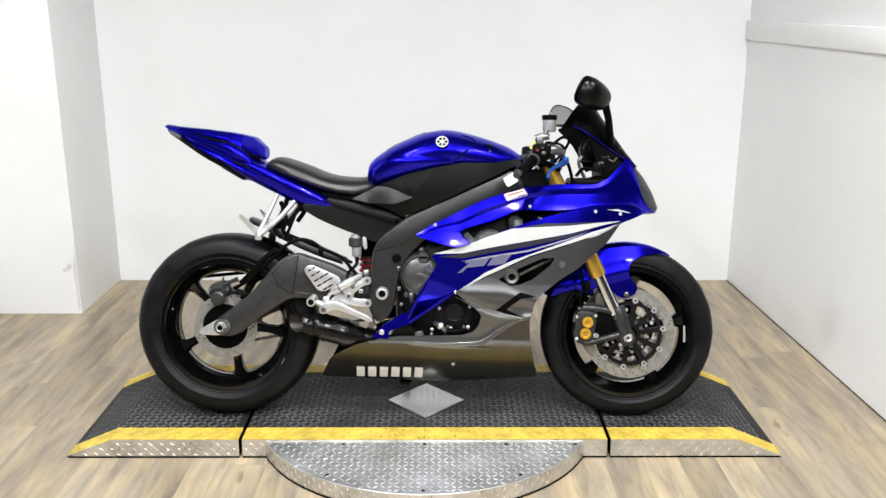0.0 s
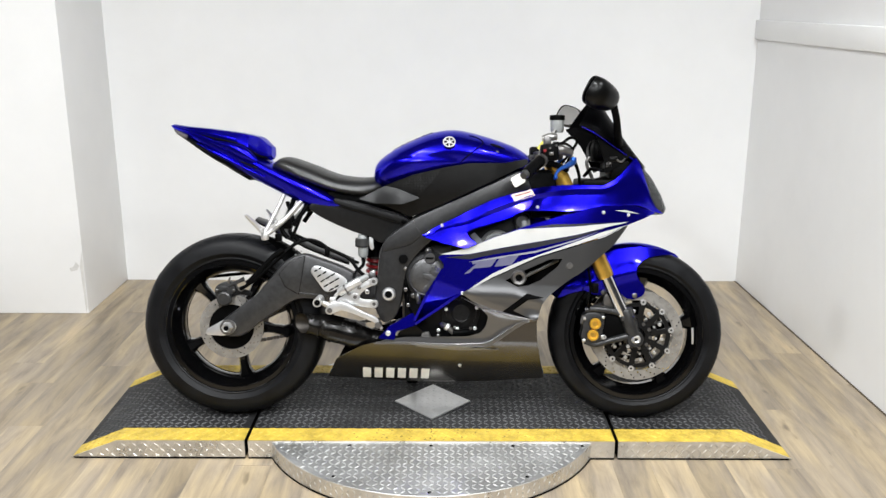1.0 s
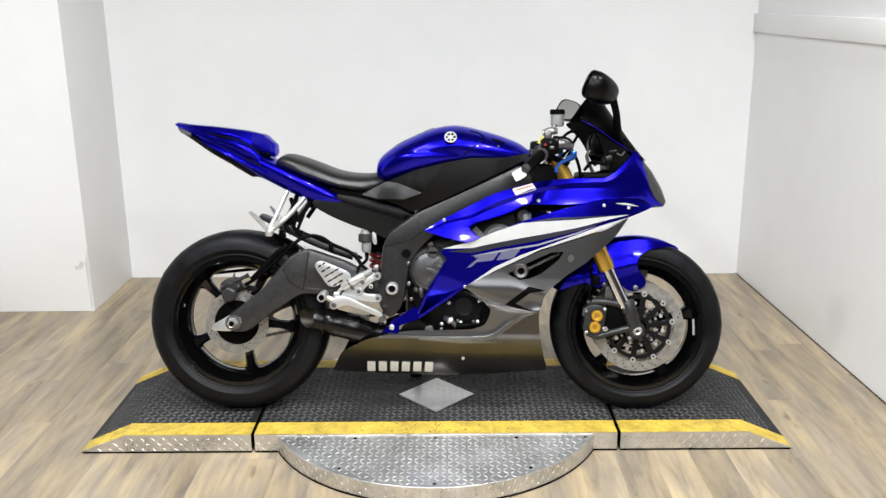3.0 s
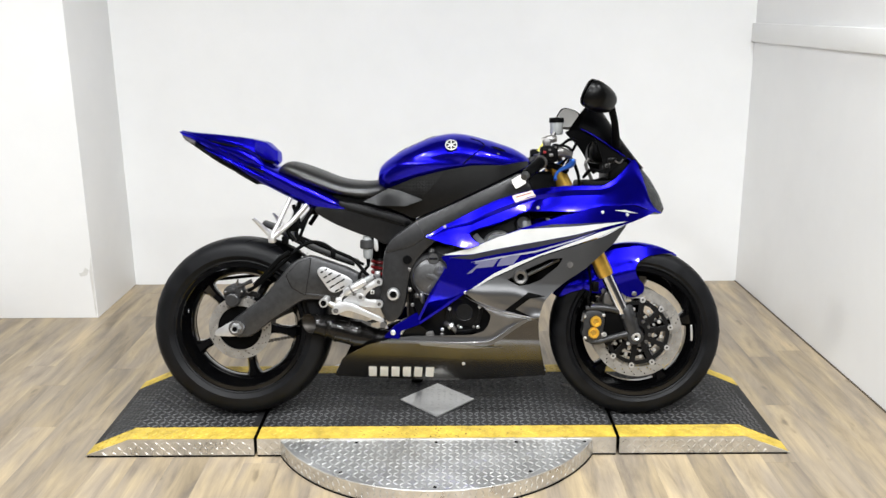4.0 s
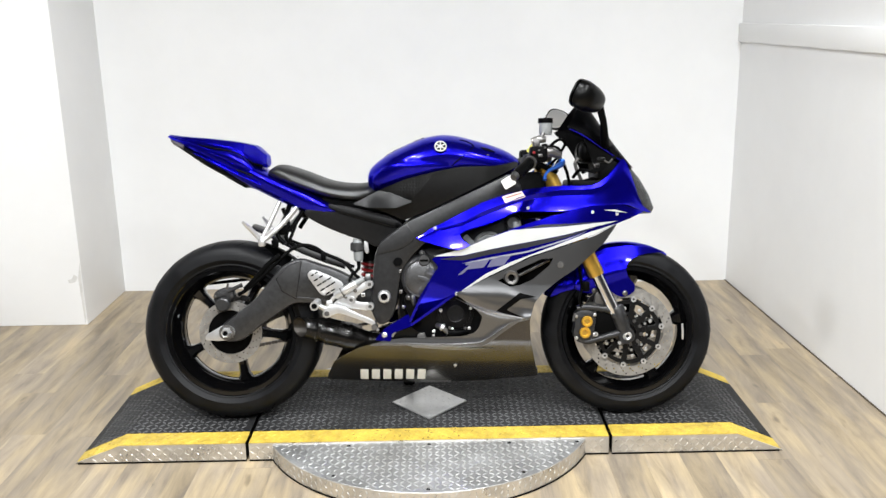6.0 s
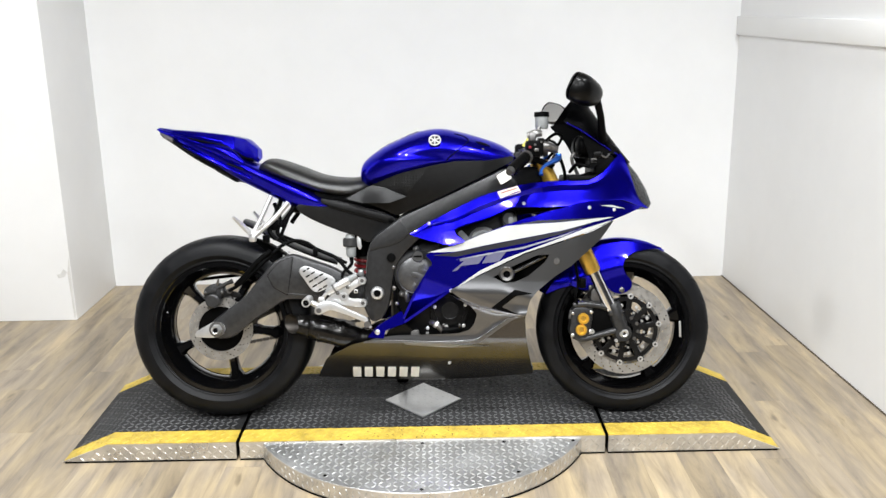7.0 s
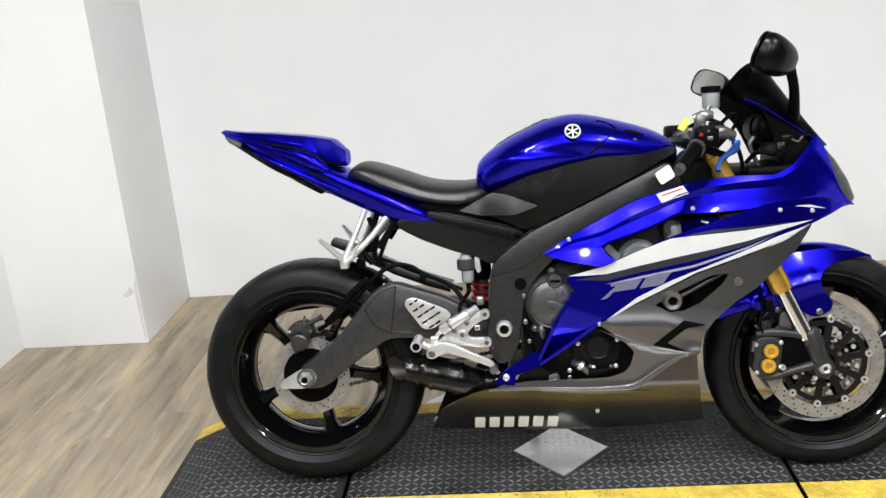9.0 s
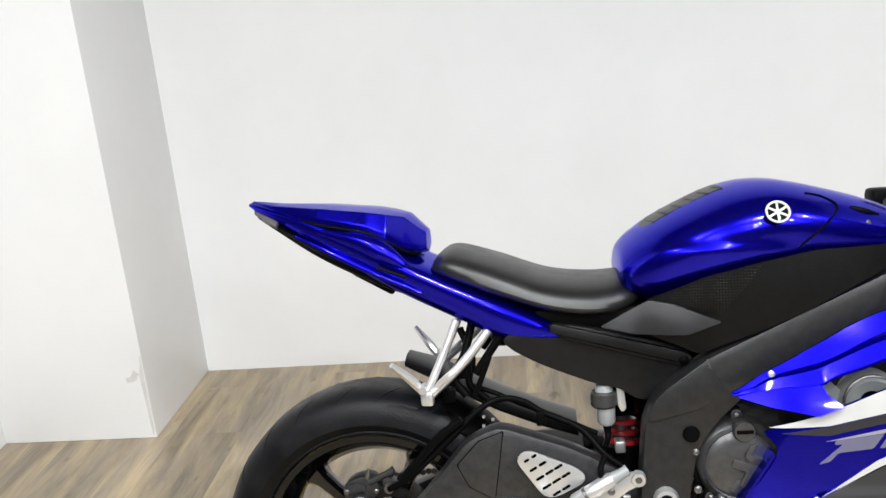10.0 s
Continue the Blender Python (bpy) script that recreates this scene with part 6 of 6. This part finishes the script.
for xc, zc, xe, ze, w in sec:
    loops.append([(xc + (xe - xc) * abs(u) ** 1.8, w * math.sin(u * math.pi / 2), zc + (ze - zc) * abs(u) ** 1.8) for u in np.linspace(-1, 1, 21)])
rings(ws, loops, closed=False)
bmesh.ops.solidify(ws, geom=ws.faces, thickness=0.003)
screen = part("windscreen", ws, M_SMOKE, bike, "dark smoked windscreen")
for sd in (-1, 1):
    part("screen_edge", tube([(p[0], p[1] + sd * 0.001, p[2] - 0.001) for p in [ring[0 if sd < 0 else -1] for ring in loops[1:-2:3]]], 0.0024), M_BLUE, screen, "blue painted screen edge")
    part("inner_cowl", skin([(0.575, 0.846), (0.630, 0.884), (0.668, 0.916), (0.640, 0.935), (0.572, 0.982), (0.535, 0.998), (0.560, 0.930), (0.572, 0.890)] if sd < 0 else [(0.468, 1.004), (0.490, 1.010), (0.572, 0.985), (0.640, 0.935), (0.668, 0.916), (0.630, 0.884), (0.575, 0.846), (0.548, 0.905), (0.525, 0.945)], lambda x, z: 0.118 if sd < 0 else 0.134, 0.004, 0.01, side=sd), M_BLACK, bike, "black inner cowl panel")
dash = part("dashboard", loft([(0.538, 0.905, 0.942, 0.070, 3.2, 0), (0.552, 0.888, 0.962, 0.088, 3.2, 0), (0.610, 0.886, 0.958, 0.095, 3.4, 0)], 10, 24), M_BLACK, bike, "black dashboard housing")
part("gauge_ring", tube([(0.546 + 0.030 * math.cos(a) * 0.35, -0.056 - 0.034 * math.cos(a), 0.926 + 0.034 * math.sin(a)) for a in np.linspace(0, 2 * math.pi, 25)], 0.0028, sides=8, smooth=False), M_BLACK, dash, "grey rim of the round gauge")
part("cockpit_tray", box(0.50, 0.66, -0.13, 0.13, 0.80, 0.83, bevel=0.01), M_BLACK, bike)
# black block added so the gap in the cockpit stays dark
part("cockpit_filler", box(0.592, 0.660, -0.115, 0.115, 0.825, 0.895, bevel=0.012), M_BLACK, bike, "black block added to darken the cockpit gap")
part("cluster_stay", tube([(0.548, -0.075, 0.815), (0.520, -0.080, 0.880), (0.530, -0.080, 0.905)], 0.006), M_STEELDARK, dash, "grey bracket in the cockpit")
part("wiring_loom", tube([(0.515, -0.06, 0.84), (0.535, -0.10, 0.865), (0.580, -0.11, 0.86), (0.615, -0.10, 0.89)], 0.006), M_BLACK, dash)

# mirrors
for sd in (-1, 1):
    mb = bmesh.new()
    bmesh.ops.create_uvsphere(mb, u_segments=24, v_segments=16, radius=1)
    for v in mb.verts:
        x, y, z = v.co
        sx = 0.052 if x > 0 else 0.012
        taper = 1 + 0.22 * y * sd
        v.co = Vector((x * sx, math.copysign(abs(y) ** 0.75, y) * 0.078, math.copysign(abs(z) ** 0.75, z) * 0.047 * taper))
    mir = part("mirror", mb, M_POD, bike, "black wing mirror on a stalk")
    mir.matrix_basis = Matrix.Translation((0.534, -0.250, 1.099) if sd < 0 else (0.512, 0.345, 1.060)) @ pose(0, 0, 0, sd * 12, 22, sd * 40) @ Matrix.Diagonal((1, 1, 1, 1) if sd < 0 else (0.85, 0.85, 0.85, 1))
    rim = [[(x, math.copysign(abs(math.cos(a)) ** 0.7, math.cos(a)) * 0.076 * k, math.copysign(abs(math.sin(a)) ** 0.7, math.sin(a)) * 0.046 * k * (1 + 0.2 * math.cos(a) * sd)) for a in np.linspace(0, 2 * math.pi, 32, endpoint=False)] for x, k in ((-0.008, 1.0), (-0.0145, 1.0), (-0.0145, 0.93), (-0.0125, 0.92))]
    part("mirror_frame", rings(bmesh.new(), rim, cap=False), M_POD, mir)
    part("mirror_glass", rings(bmesh.new(), [[(x, p[1], p[2]) for p in rim[3]] for x in (-0.0125, -0.0128)]), M_MIRROR, mir, "silver mirror glass", sharp=5)
    part("mirror_stalk", tube([(0.580, -0.230, 1.068), (0.595, -0.208, 1.022), (0.605, -0.172, 0.978), (0.615, -0.125, 0.948)] if sd < 0 else [(0.545, 0.320, 1.050), (0.575, 0.28, 1.005), (0.598, 0.20, 0.965), (0.615, 0.125, 0.945)], [0.013, 0.012, 0.014, 0.018], sides=10), M_BLACK, bike, "black mirror stalk")

# fork, fender, front brakes
ax, top = Vector((0.685, 0.30)), Vector((0.420, 0.862))
d = (top - ax).normalized()


def on_fork(s, y):
    p = ax + d * s
    return (p.x, y, p.y)


for sd in (-1, 1):
    y = sd * 0.104
    leg = part("fork_leg", tube([on_fork(0.222, y), on_fork(0.236, y), on_fork(0.30, y), on_fork(0.62, y)], [0.026, 0.028, 0.0275, 0.0265], sides=20, smooth=False), M_GOLD, bike, "gold anodised upper fork tube")
    part("fork_slider", tube([on_fork(0.08, y), on_fork(0.224, y)], 0.0215, sides=20), M_CHROME, leg, "polished chrome fork slider")
    ft = part("fork_foot", tube([(0.656, y, 0.392), (0.658, y, 0.386), (0.672, y, 0.345), (0.690, y, 0.292), (0.694, y, 0.272)], [0.023, 0.026, 0.0255, 0.024, 0.018], sides=18, smooth=False), M_CALIPER, leg, "dark cast fork foot")
    part("axle_clamp", lathe([(0.014, y - 0.020), (0.026, y - 0.020), (0.030, y - 0.012), (0.030, y + 0.018), (0.014, y + 0.018)], (0.690, 0.291), 22), M_CALIPER, leg)
    part("foot_rib", box(0.640, 0.690, y - 0.022, y + 0.010, 0.352, 0.372, bevel=0.004), M_CALIPER, leg)
    part("pinch_bolt", tube([(0.664, y - 0.020, 0.268), (0.664, y - 0.028, 0.268)], 0.006, sides=8), M_ALU, leg)
    part("caliper_web", plate([(0.588, 0.378), (0.650, 0.372), (0.672, 0.310), (0.655, 0.296), (0.600, 0.286), (0.580, 0.296)], y - 0.004, y + 0.010, bevel=0.003, r=0.008), M_BLACK, leg)
    part("upper_mount", tube([(0.520, y - 0.008, 0.388), (0.555, y - 0.010, 0.392), (0.610, y - 0.008, 0.385), (0.650, y - 0.004, 0.374)], [0.010, 0.0115, 0.011, 0.013], sides=12), M_CALIPER, leg, "grey upper caliper mount")
    part("lower_mount", tube([(0.520, y - 0.008, 0.282), (0.556, y - 0.010, 0.272), (0.606, y - 0.008, 0.284), (0.664, y - 0.006, 0.298)], [0.009, 0.0105, 0.0105, 0.013], sides=12), M_CALIPER, leg, "grey lower caliper mount")
    cp = part("front_caliper", plate([(0.508, 0.352), (0.516, 0.378), (0.540, 0.384), (0.574, 0.380), (0.586, 0.352), (0.580, 0.318), (0.574, 0.282), (0.546, 0.268), (0.518, 0.276), (0.503, 0.300), (0.512, 0.326)], y - 0.020, y + 0.030, bevel=0.006, r=0.012), M_CALIPER, bike, "dark grey radial front brake caliper")
    for x, z in ((0.553, 0.344), (0.546, 0.305)):
        part("piston_boss", lathe([(0.018, y - 0.022), (0.0225, y - 0.023), (0.0245, y - 0.018), (0.0245, y - 0.01), (0.018, y - 0.01)] if sd < 0 else [(0.018, y + 0.022), (0.0245, y + 0.018), (0.0245, y + 0.01), (0.018, y + 0.01)], (x, z), 22), M_CALIPER, cp)
        part("piston_cap", lathe([(0.008, y - 0.026), (0.011, y - 0.031), (0.017, y - 0.031), (0.0195, y - 0.027), (0.0195, y - 0.018), (0.008, y - 0.018)] if sd < 0 else [(0.008, y + 0.026), (0.017, y + 0.031), (0.0195, y + 0.018), (0.008, y + 0.018)], (x, z), 24), M_AMBER, cp, "gold piston cap")
        part("cap_socket", lathe([(0.0005, y - 0.0265), (0.0085, y - 0.0265), (0.0085, y - 0.018), (0.0005, y - 0.018)], (x, z), 14, closed=False), M_GOLD, cp)
    for x, z in ((0.580, 0.366), (0.578, 0.300), (0.517, 0.287), (0.516, 0.362)):
        screw(x, y - 0.021, z, 0.0055, cp, M_ALU)
    part("bridge_bolt", lathe([(0.0035, y - 0.026), (0.0075, y - 0.026), (0.0075, y - 0.016), (0.0035, y - 0.016)], (0.583, 0.299), 12), M_ALU, cp)
    part("pad_pin", tube([(0.512, y - 0.020, 0.372), (0.506, y - 0.022, 0.345)], 0.005, sides=8), M_STEELDARK, cp)
    part("fork_lug", plate([(0.582, 0.404), (0.586, 0.440), (0.606, 0.446), (0.640, 0.424), (0.642, 0.396), (0.612, 0.392)], y + 0.004, y + 0.018, bevel=0.003, r=0.008), M_STEELDARK, leg, "grey fender stay on the fork")
    part("brake_hose", tube([(0.535, y - 0.015, 0.39), (0.526, y - 0.02, 0.42), (0.536, y - 0.012, 0.46), (0.528, y - 0.006, 0.53), (0.505, y, 0.60), (0.47, y, 0.72)], 0.0045, sides=8), M_BLACK, bike, "black front brake hose")
part("abs_clip", box(0.540, 0.562, -0.128, -0.112, 0.448, 0.482, bevel=0.003), M_BLACK, bike, "black hose clip")
fen = bmesh.new()
loops = []
for a in np.linspace(61, 156, 28):
    u = (a - 61) / 95
    r = 0.318 - 0.012 * (1 - u) ** 3
    w = 0.070 * min(1, 0.12 + 2.6 * u) * (1 if u < 0.8 else 1 - 0.5 * (u - 0.8) / 0.2)
    up_, dn = [], []
    for q in np.linspace(-1, 1, 13):
        rr = r - 0.045 * abs(q) ** 2.6 * min(1, 0.3 + 2 * u)
        up_.append((FRONT[0] + rr * math.cos(radians(a)), w * q, FRONT[1] + rr * math.sin(radians(a))))
        dn.append((FRONT[0] + (rr - 0.004) * math.cos(radians(a)), (w - 0.003) * q, FRONT[1] + (rr - 0.004) * math.sin(radians(a))))
    loops.append(up_ + dn[::-1])
fender = part("front_fender", rings(fen, loops), M_BLUE, bike, "glossy blue front fender")
for sd in (-1, 1):
    part("fender_side", skin([(0.840, 0.574), (0.780, 0.572), (0.735, 0.564), (0.704, 0.545), (0.693, 0.519), (0.704, 0.489), (0.729, 0.462), (0.726, 0.438), (0.694, 0.419), (0.664, 0.424), (0.640, 0.446), (0.606, 0.452), (0.579, 0.434), (0.542, 0.438), (0.523, 0.453), (0.474, 0.440), (0.429, 0.418), (0.459, 0.469), (0.512, 0.525), (0.560, 0.566), (0.630, 0.592), (0.710, 0.600), (0.780, 0.592)],
                             lambda x, z: 0.072 - 0.25 * max(0.0, math.hypot(x - FRONT[0], z - FRONT[1]) - 0.255) - 0.12 * max(0.0, x - 0.74) + 0.009 * math.exp(-((z - 0.505 - 0.25 * (x - 0.65)) / 0.016) ** 2), 0.004, 0.012, side=sd, step=0.016), M_BLUE, fender, "blue fender side skirt")
    for x, z in ((0.692, 0.434), (0.586, 0.444)):
        screw(x, sd * 0.080, z, 0.009, fender, M_STEELDARK)

# cockpit: clip-on bar, grip, lever, reservoirs, tags
for sd in (-1, 1):
    bar = part("handlebar", tube([(0.425, sd * 0.105, 0.905), (0.385, sd * 0.19, 0.915), (0.355, sd * 0.25, 0.898)], 0.013, sides=12), M_STEELDARK, bike, "clip-on handlebar")
    part("grip", tube([(0.365, sd * 0.235, 0.902), (0.330, sd * 0.29, 0.878), (0.296, sd * 0.345, 0.850)], [0.019, 0.017, 0.018], sides=14), M_BLACK, bar, "black rubber grip")
    part("bar_end", tube([(0.297, sd * 0.343, 0.851), (0.288, sd * 0.358, 0.843)], [0.015, 0.011], sides=14), M_CAP, bar)
    part("grip_ring", tube([(0.352, sd * 0.255, 0.893), (0.347, sd * 0.264, 0.889)], 0.0215, sides=16), M_STEELDARK, bar)
    part("switch_box", box(0.350, 0.407, sd * 0.225 - 0.03, sd * 0.225 + 0.03, 0.890, 0.944, bevel=0.010), M_BLACK, bar, "black switch housing")
    lv = part("brake_lever", tube([(0.468, sd * 0.165, 0.890), (0.454, sd * 0.200, 0.882), (0.432, sd * 0.235, 0.873), (0.408, sd * 0.265, 0.862), (0.396, sd * 0.280, 0.848), (0.394, sd * 0.288, 0.834)], [0.008, 0.0105, 0.0075, 0.0055, 0.005, 0.007], sides=10, n=30), M_BLUEALU, bar, "blue anodised short lever")
    part("lever_adjuster", lathe_z([(0.0005, -0.008), (0.009, -0.008), (0.011, -0.004), (0.011, 0.004), (0.009, 0.008), (0.0005, 0.008)], 14, closed=False), M_BLUEALU, lv).location = (0.462, sd * 0.178, 0.894)
    part("lever_pivot", lathe_z([(0.0005, -0.014), (0.007, -0.014), (0.007, 0.014), (0.0005, 0.014)], 12, closed=False), M_STEELDARK, bar).location = (0.456, sd * 0.160, 0.914)
    part("triple_clamp_bolt", tube([(0.420, sd * 0.104, 0.862), (0.414, sd * 0.104, 0.876)], 0.022, sides=6), M_GOLD, bar)
    part("perch", tube([(0.385, sd * 0.19, 0.925), (0.420, sd * 0.20, 0.925), (0.455, sd * 0.18, 0.915)], [0.016, 0.017, 0.012], sides=10), M_STEELDARK, bar, "grey lever perch")
screw(0.362, -0.258, 0.922, 0.005, bike, M_RED, "kill_switch")
rv = part("brake_fluid_reservoir", lathe_z([(0.0005, 0.0), (0.019, 0.0), (0.022, 0.006), (0.0225, 0.040), (0.0005, 0.040)], 20, closed=False), M_TANKPLASTIC, bike, "cloudy brake fluid reservoir")
rv.location = (0.413, -0.13, 0.984)
part("reservoir_cap", lathe_z([(0.0005, 0.040), (0.0245, 0.040), (0.0255, 0.044), (0.0245, 0.056), (0.0005, 0.058)], 20, closed=False), M_BLACK, rv, "black reservoir cap")
part("reservoir_arm", tube([(0.413, -0.13, 0.988), (0.412, -0.150, 0.965), (0.405, -0.17, 0.945)], 0.007), M_BLACK, rv)
part("master_cylinder", tube([(0.410, -0.165, 0.968), (0.388, -0.165, 0.968), (0.362, -0.16, 0.962)], [0.010, 0.014, 0.010], sides=12), M_DISC, bike, "bright front brake master cylinder")
part("cylinder_clamp", box(0.366, 0.390, -0.180, -0.150, 0.940, 0.972, bevel=0.004), M_STEELDARK, bike)
part("top_clamp", plate([(0.34, 0.895), (0.345, 0.915), (0.46, 0.868), (0.45, 0.85)], -0.13, 0.13, bevel=0.006), M_BLACK, bike, "black top yoke")
part("banjo_bolt", tube([(0.398, -0.150, 0.975), (0.404, -0.150, 0.992)], [0.008, 0.006], sides=6), M_STEELDARK, bike)
part("perch_clamp", box(0.392, 0.412, -0.215, -0.190, 0.925, 0.952, bevel=0.004), M_BLACK, bike, "black perch clamp")
for x, z in ((0.366, 0.946), (0.378, 0.930), (0.398, 0.938)):
    screw(x, -0.262, z, 0.0036, bike, M_STEELDARK, "switch_screw")
part("switch_button", box(0.376, 0.390, -0.262, -0.254, 0.908, 0.918, bevel=0.002), M_STEELDARK, bike)
for k in range(9):
    u = k / 8
    part("grip_rib", tube([(0.356 - 0.056 * u, -0.2495 - 0.088 * u, 0.8955 - 0.043 * u), (0.3545 - 0.056 * u, -0.2518 - 0.088 * u, 0.8944 - 0.043 * u)], 0.0192 - 0.001 * u, sides=14), M_BLACK, bike)
# small pieces added in place of the mottled reflections on the cowl
part("glint_block", box(0.575, 0.600, -0.122, -0.112, 0.868, 0.890, bevel=0.003), M_STEELDARK, bike)
part("glint_box", box(0.588, 0.616, -0.126, -0.117, 0.888, 0.906, bevel=0.003), M_POD, bike, "small black box added for the mottled reflections on the cowl")
part("glint_lead", tube([(0.612, -0.125, 0.895), (0.628, -0.126, 0.888), (0.640, -0.124, 0.900)], 0.0028, sides=6), M_STEELDARK, bike)
part("ignition_lock", tube([(0.375, 0, 0.89), (0.365, 0, 0.925)], 0.02, sides=16), M_STEELDARK, bike)
part("throttle_cable", tube([(0.410, -0.20, 0.935), (0.450, -0.18, 0.965), (0.478, -0.14, 0.955), (0.455, -0.11, 0.91), (0.42, -0.09, 0.87)], 0.005, sides=8), M_BLACK, bike, "black throttle cable")
part("front_hose", tube([(0.455, -0.16, 0.91), (0.475, -0.14, 0.88), (0.490, -0.12, 0.84), (0.495, -0.10, 0.80)], 0.0055, sides=8), M_BLACK, bike, "black front brake hose")
part("clutch_cable", tube([(0.40, 0.20, 0.93), (0.46, 0.16, 0.955), (0.49, 0.08, 0.93), (0.46, 0.04, 0.87)], 0.005, sides=8), M_BLACK, bike, "black clutch cable")
tagged(part("paper_tag", plate([(0.256, 0.832), (0.292, 0.853), (0.308, 0.823), (0.272, 0.802)], -0.205, -0.2035, bevel=0, r=0.006), M_PAPER, bike), "white paper hang tag")
part("warning_label", skin([(0.259, 0.780), (0.326, 0.798), (0.338, 0.778), (0.270, 0.758)], lambda x, z: half_width(x, z) + 0.0085 - 0.30 * max(0.0, z - 0.3 * x - 0.680), 0.0006, 0.002), M_LABEL, up, "white warning label")
part("label_bar", skin([(0.271, 0.777), (0.323, 0.792), (0.325, 0.789), (0.273, 0.774)], lambda x, z: half_width(x, z) + 0.0092 - 0.30 * max(0.0, z - 0.3 * x - 0.680), 0.0004, 0.0005), M_RED, up, "red bar on the label")
part("key_tag", plate([(0.366, 0.936), (0.388, 0.966), (0.406, 0.956), (0.384, 0.926)], 0.100, 0.103, bevel=0, r=0.003), M_YELLOWTAG, bike, "yellow key tag")
# side stand on the far side
st = part("side_stand", tube([(-0.12, 0.13, 0.28), (-0.10, 0.20, 0.14), (-0.085, 0.262, 0.062)], 0.011, sides=10), M_BLACK, bike, "black side stand")
part("stand_foot", tube([(-0.085, 0.258, 0.060), (-0.085, 0.264, 0.050)], 0.024, sides=14), M_BLACK, st)


# ---- floor planks, last ----
PLANK_W, PLANK_L = 0.125, 1.22
pbm = box(-PLANK_W / 2 + 0.0001, PLANK_W / 2 - 0.0002, -PLANK_L / 2 + 0.0002, PLANK_L / 2 - 0.0002, -0.006, 0.0)
for v in pbm.verts:
    if v.co.z > -0.001:
        v.co.x *= 1
        v.co.y *= 1 - 0.0002
pmesh = bpy.data.meshes.new("plank")
pbm.to_mesh(pmesh)
pbm.free()
pmesh.materials.append(M_WOOD)
rng = random.Random(7)
ends = {}
cols = int((X_RIGHT + 0.3 - X_LEFT) / PLANK_W) + 1
for i in range(cols):
    x = X_LEFT + 0.02 + PLANK_W * (i + 0.5) - 0.03
    y = Y_BACK + PLANK_L * rng.random()
    while y > -2.6 - PLANK_L / 2:
        ob = new("plank", pmesh)
        ob.parent = floor
        ob.location = (x, y, 0)
        y -= PLANK_L
    ends[i] = y
verts, faces = [], []
for i in range(-31, cols + 36):
    x = X_LEFT - 0.01 + PLANK_W * (i + 0.5)
    y = ends[i] if 0 <= i < cols else Y_MOUTH - 0.002 - PLANK_L * (rng.random() - 0.5)
    while y > Y_FRONT - PLANK_L / 2:
        k = len(verts)
        hx, hy = PLANK_W / 2 - 0.0003, PLANK_L / 2 - 0.0003
        verts += [(x - hx, y - hy, 0), (x + hx, y - hy, 0), (x + hx, y + hy, 0), (x - hx, y + hy, 0)]
        faces.append((k, k + 1, k + 2, k + 3))
        y -= PLANK_L
me = bpy.data.meshes.new("plank_rest")
me.from_pydata(verts, [], faces)
me.materials.append(M_WOOD)
rest = new("plank_rest", me)
rest.parent = floor
tagged(rest, "oak planks of the hall behind", kind="stuff")
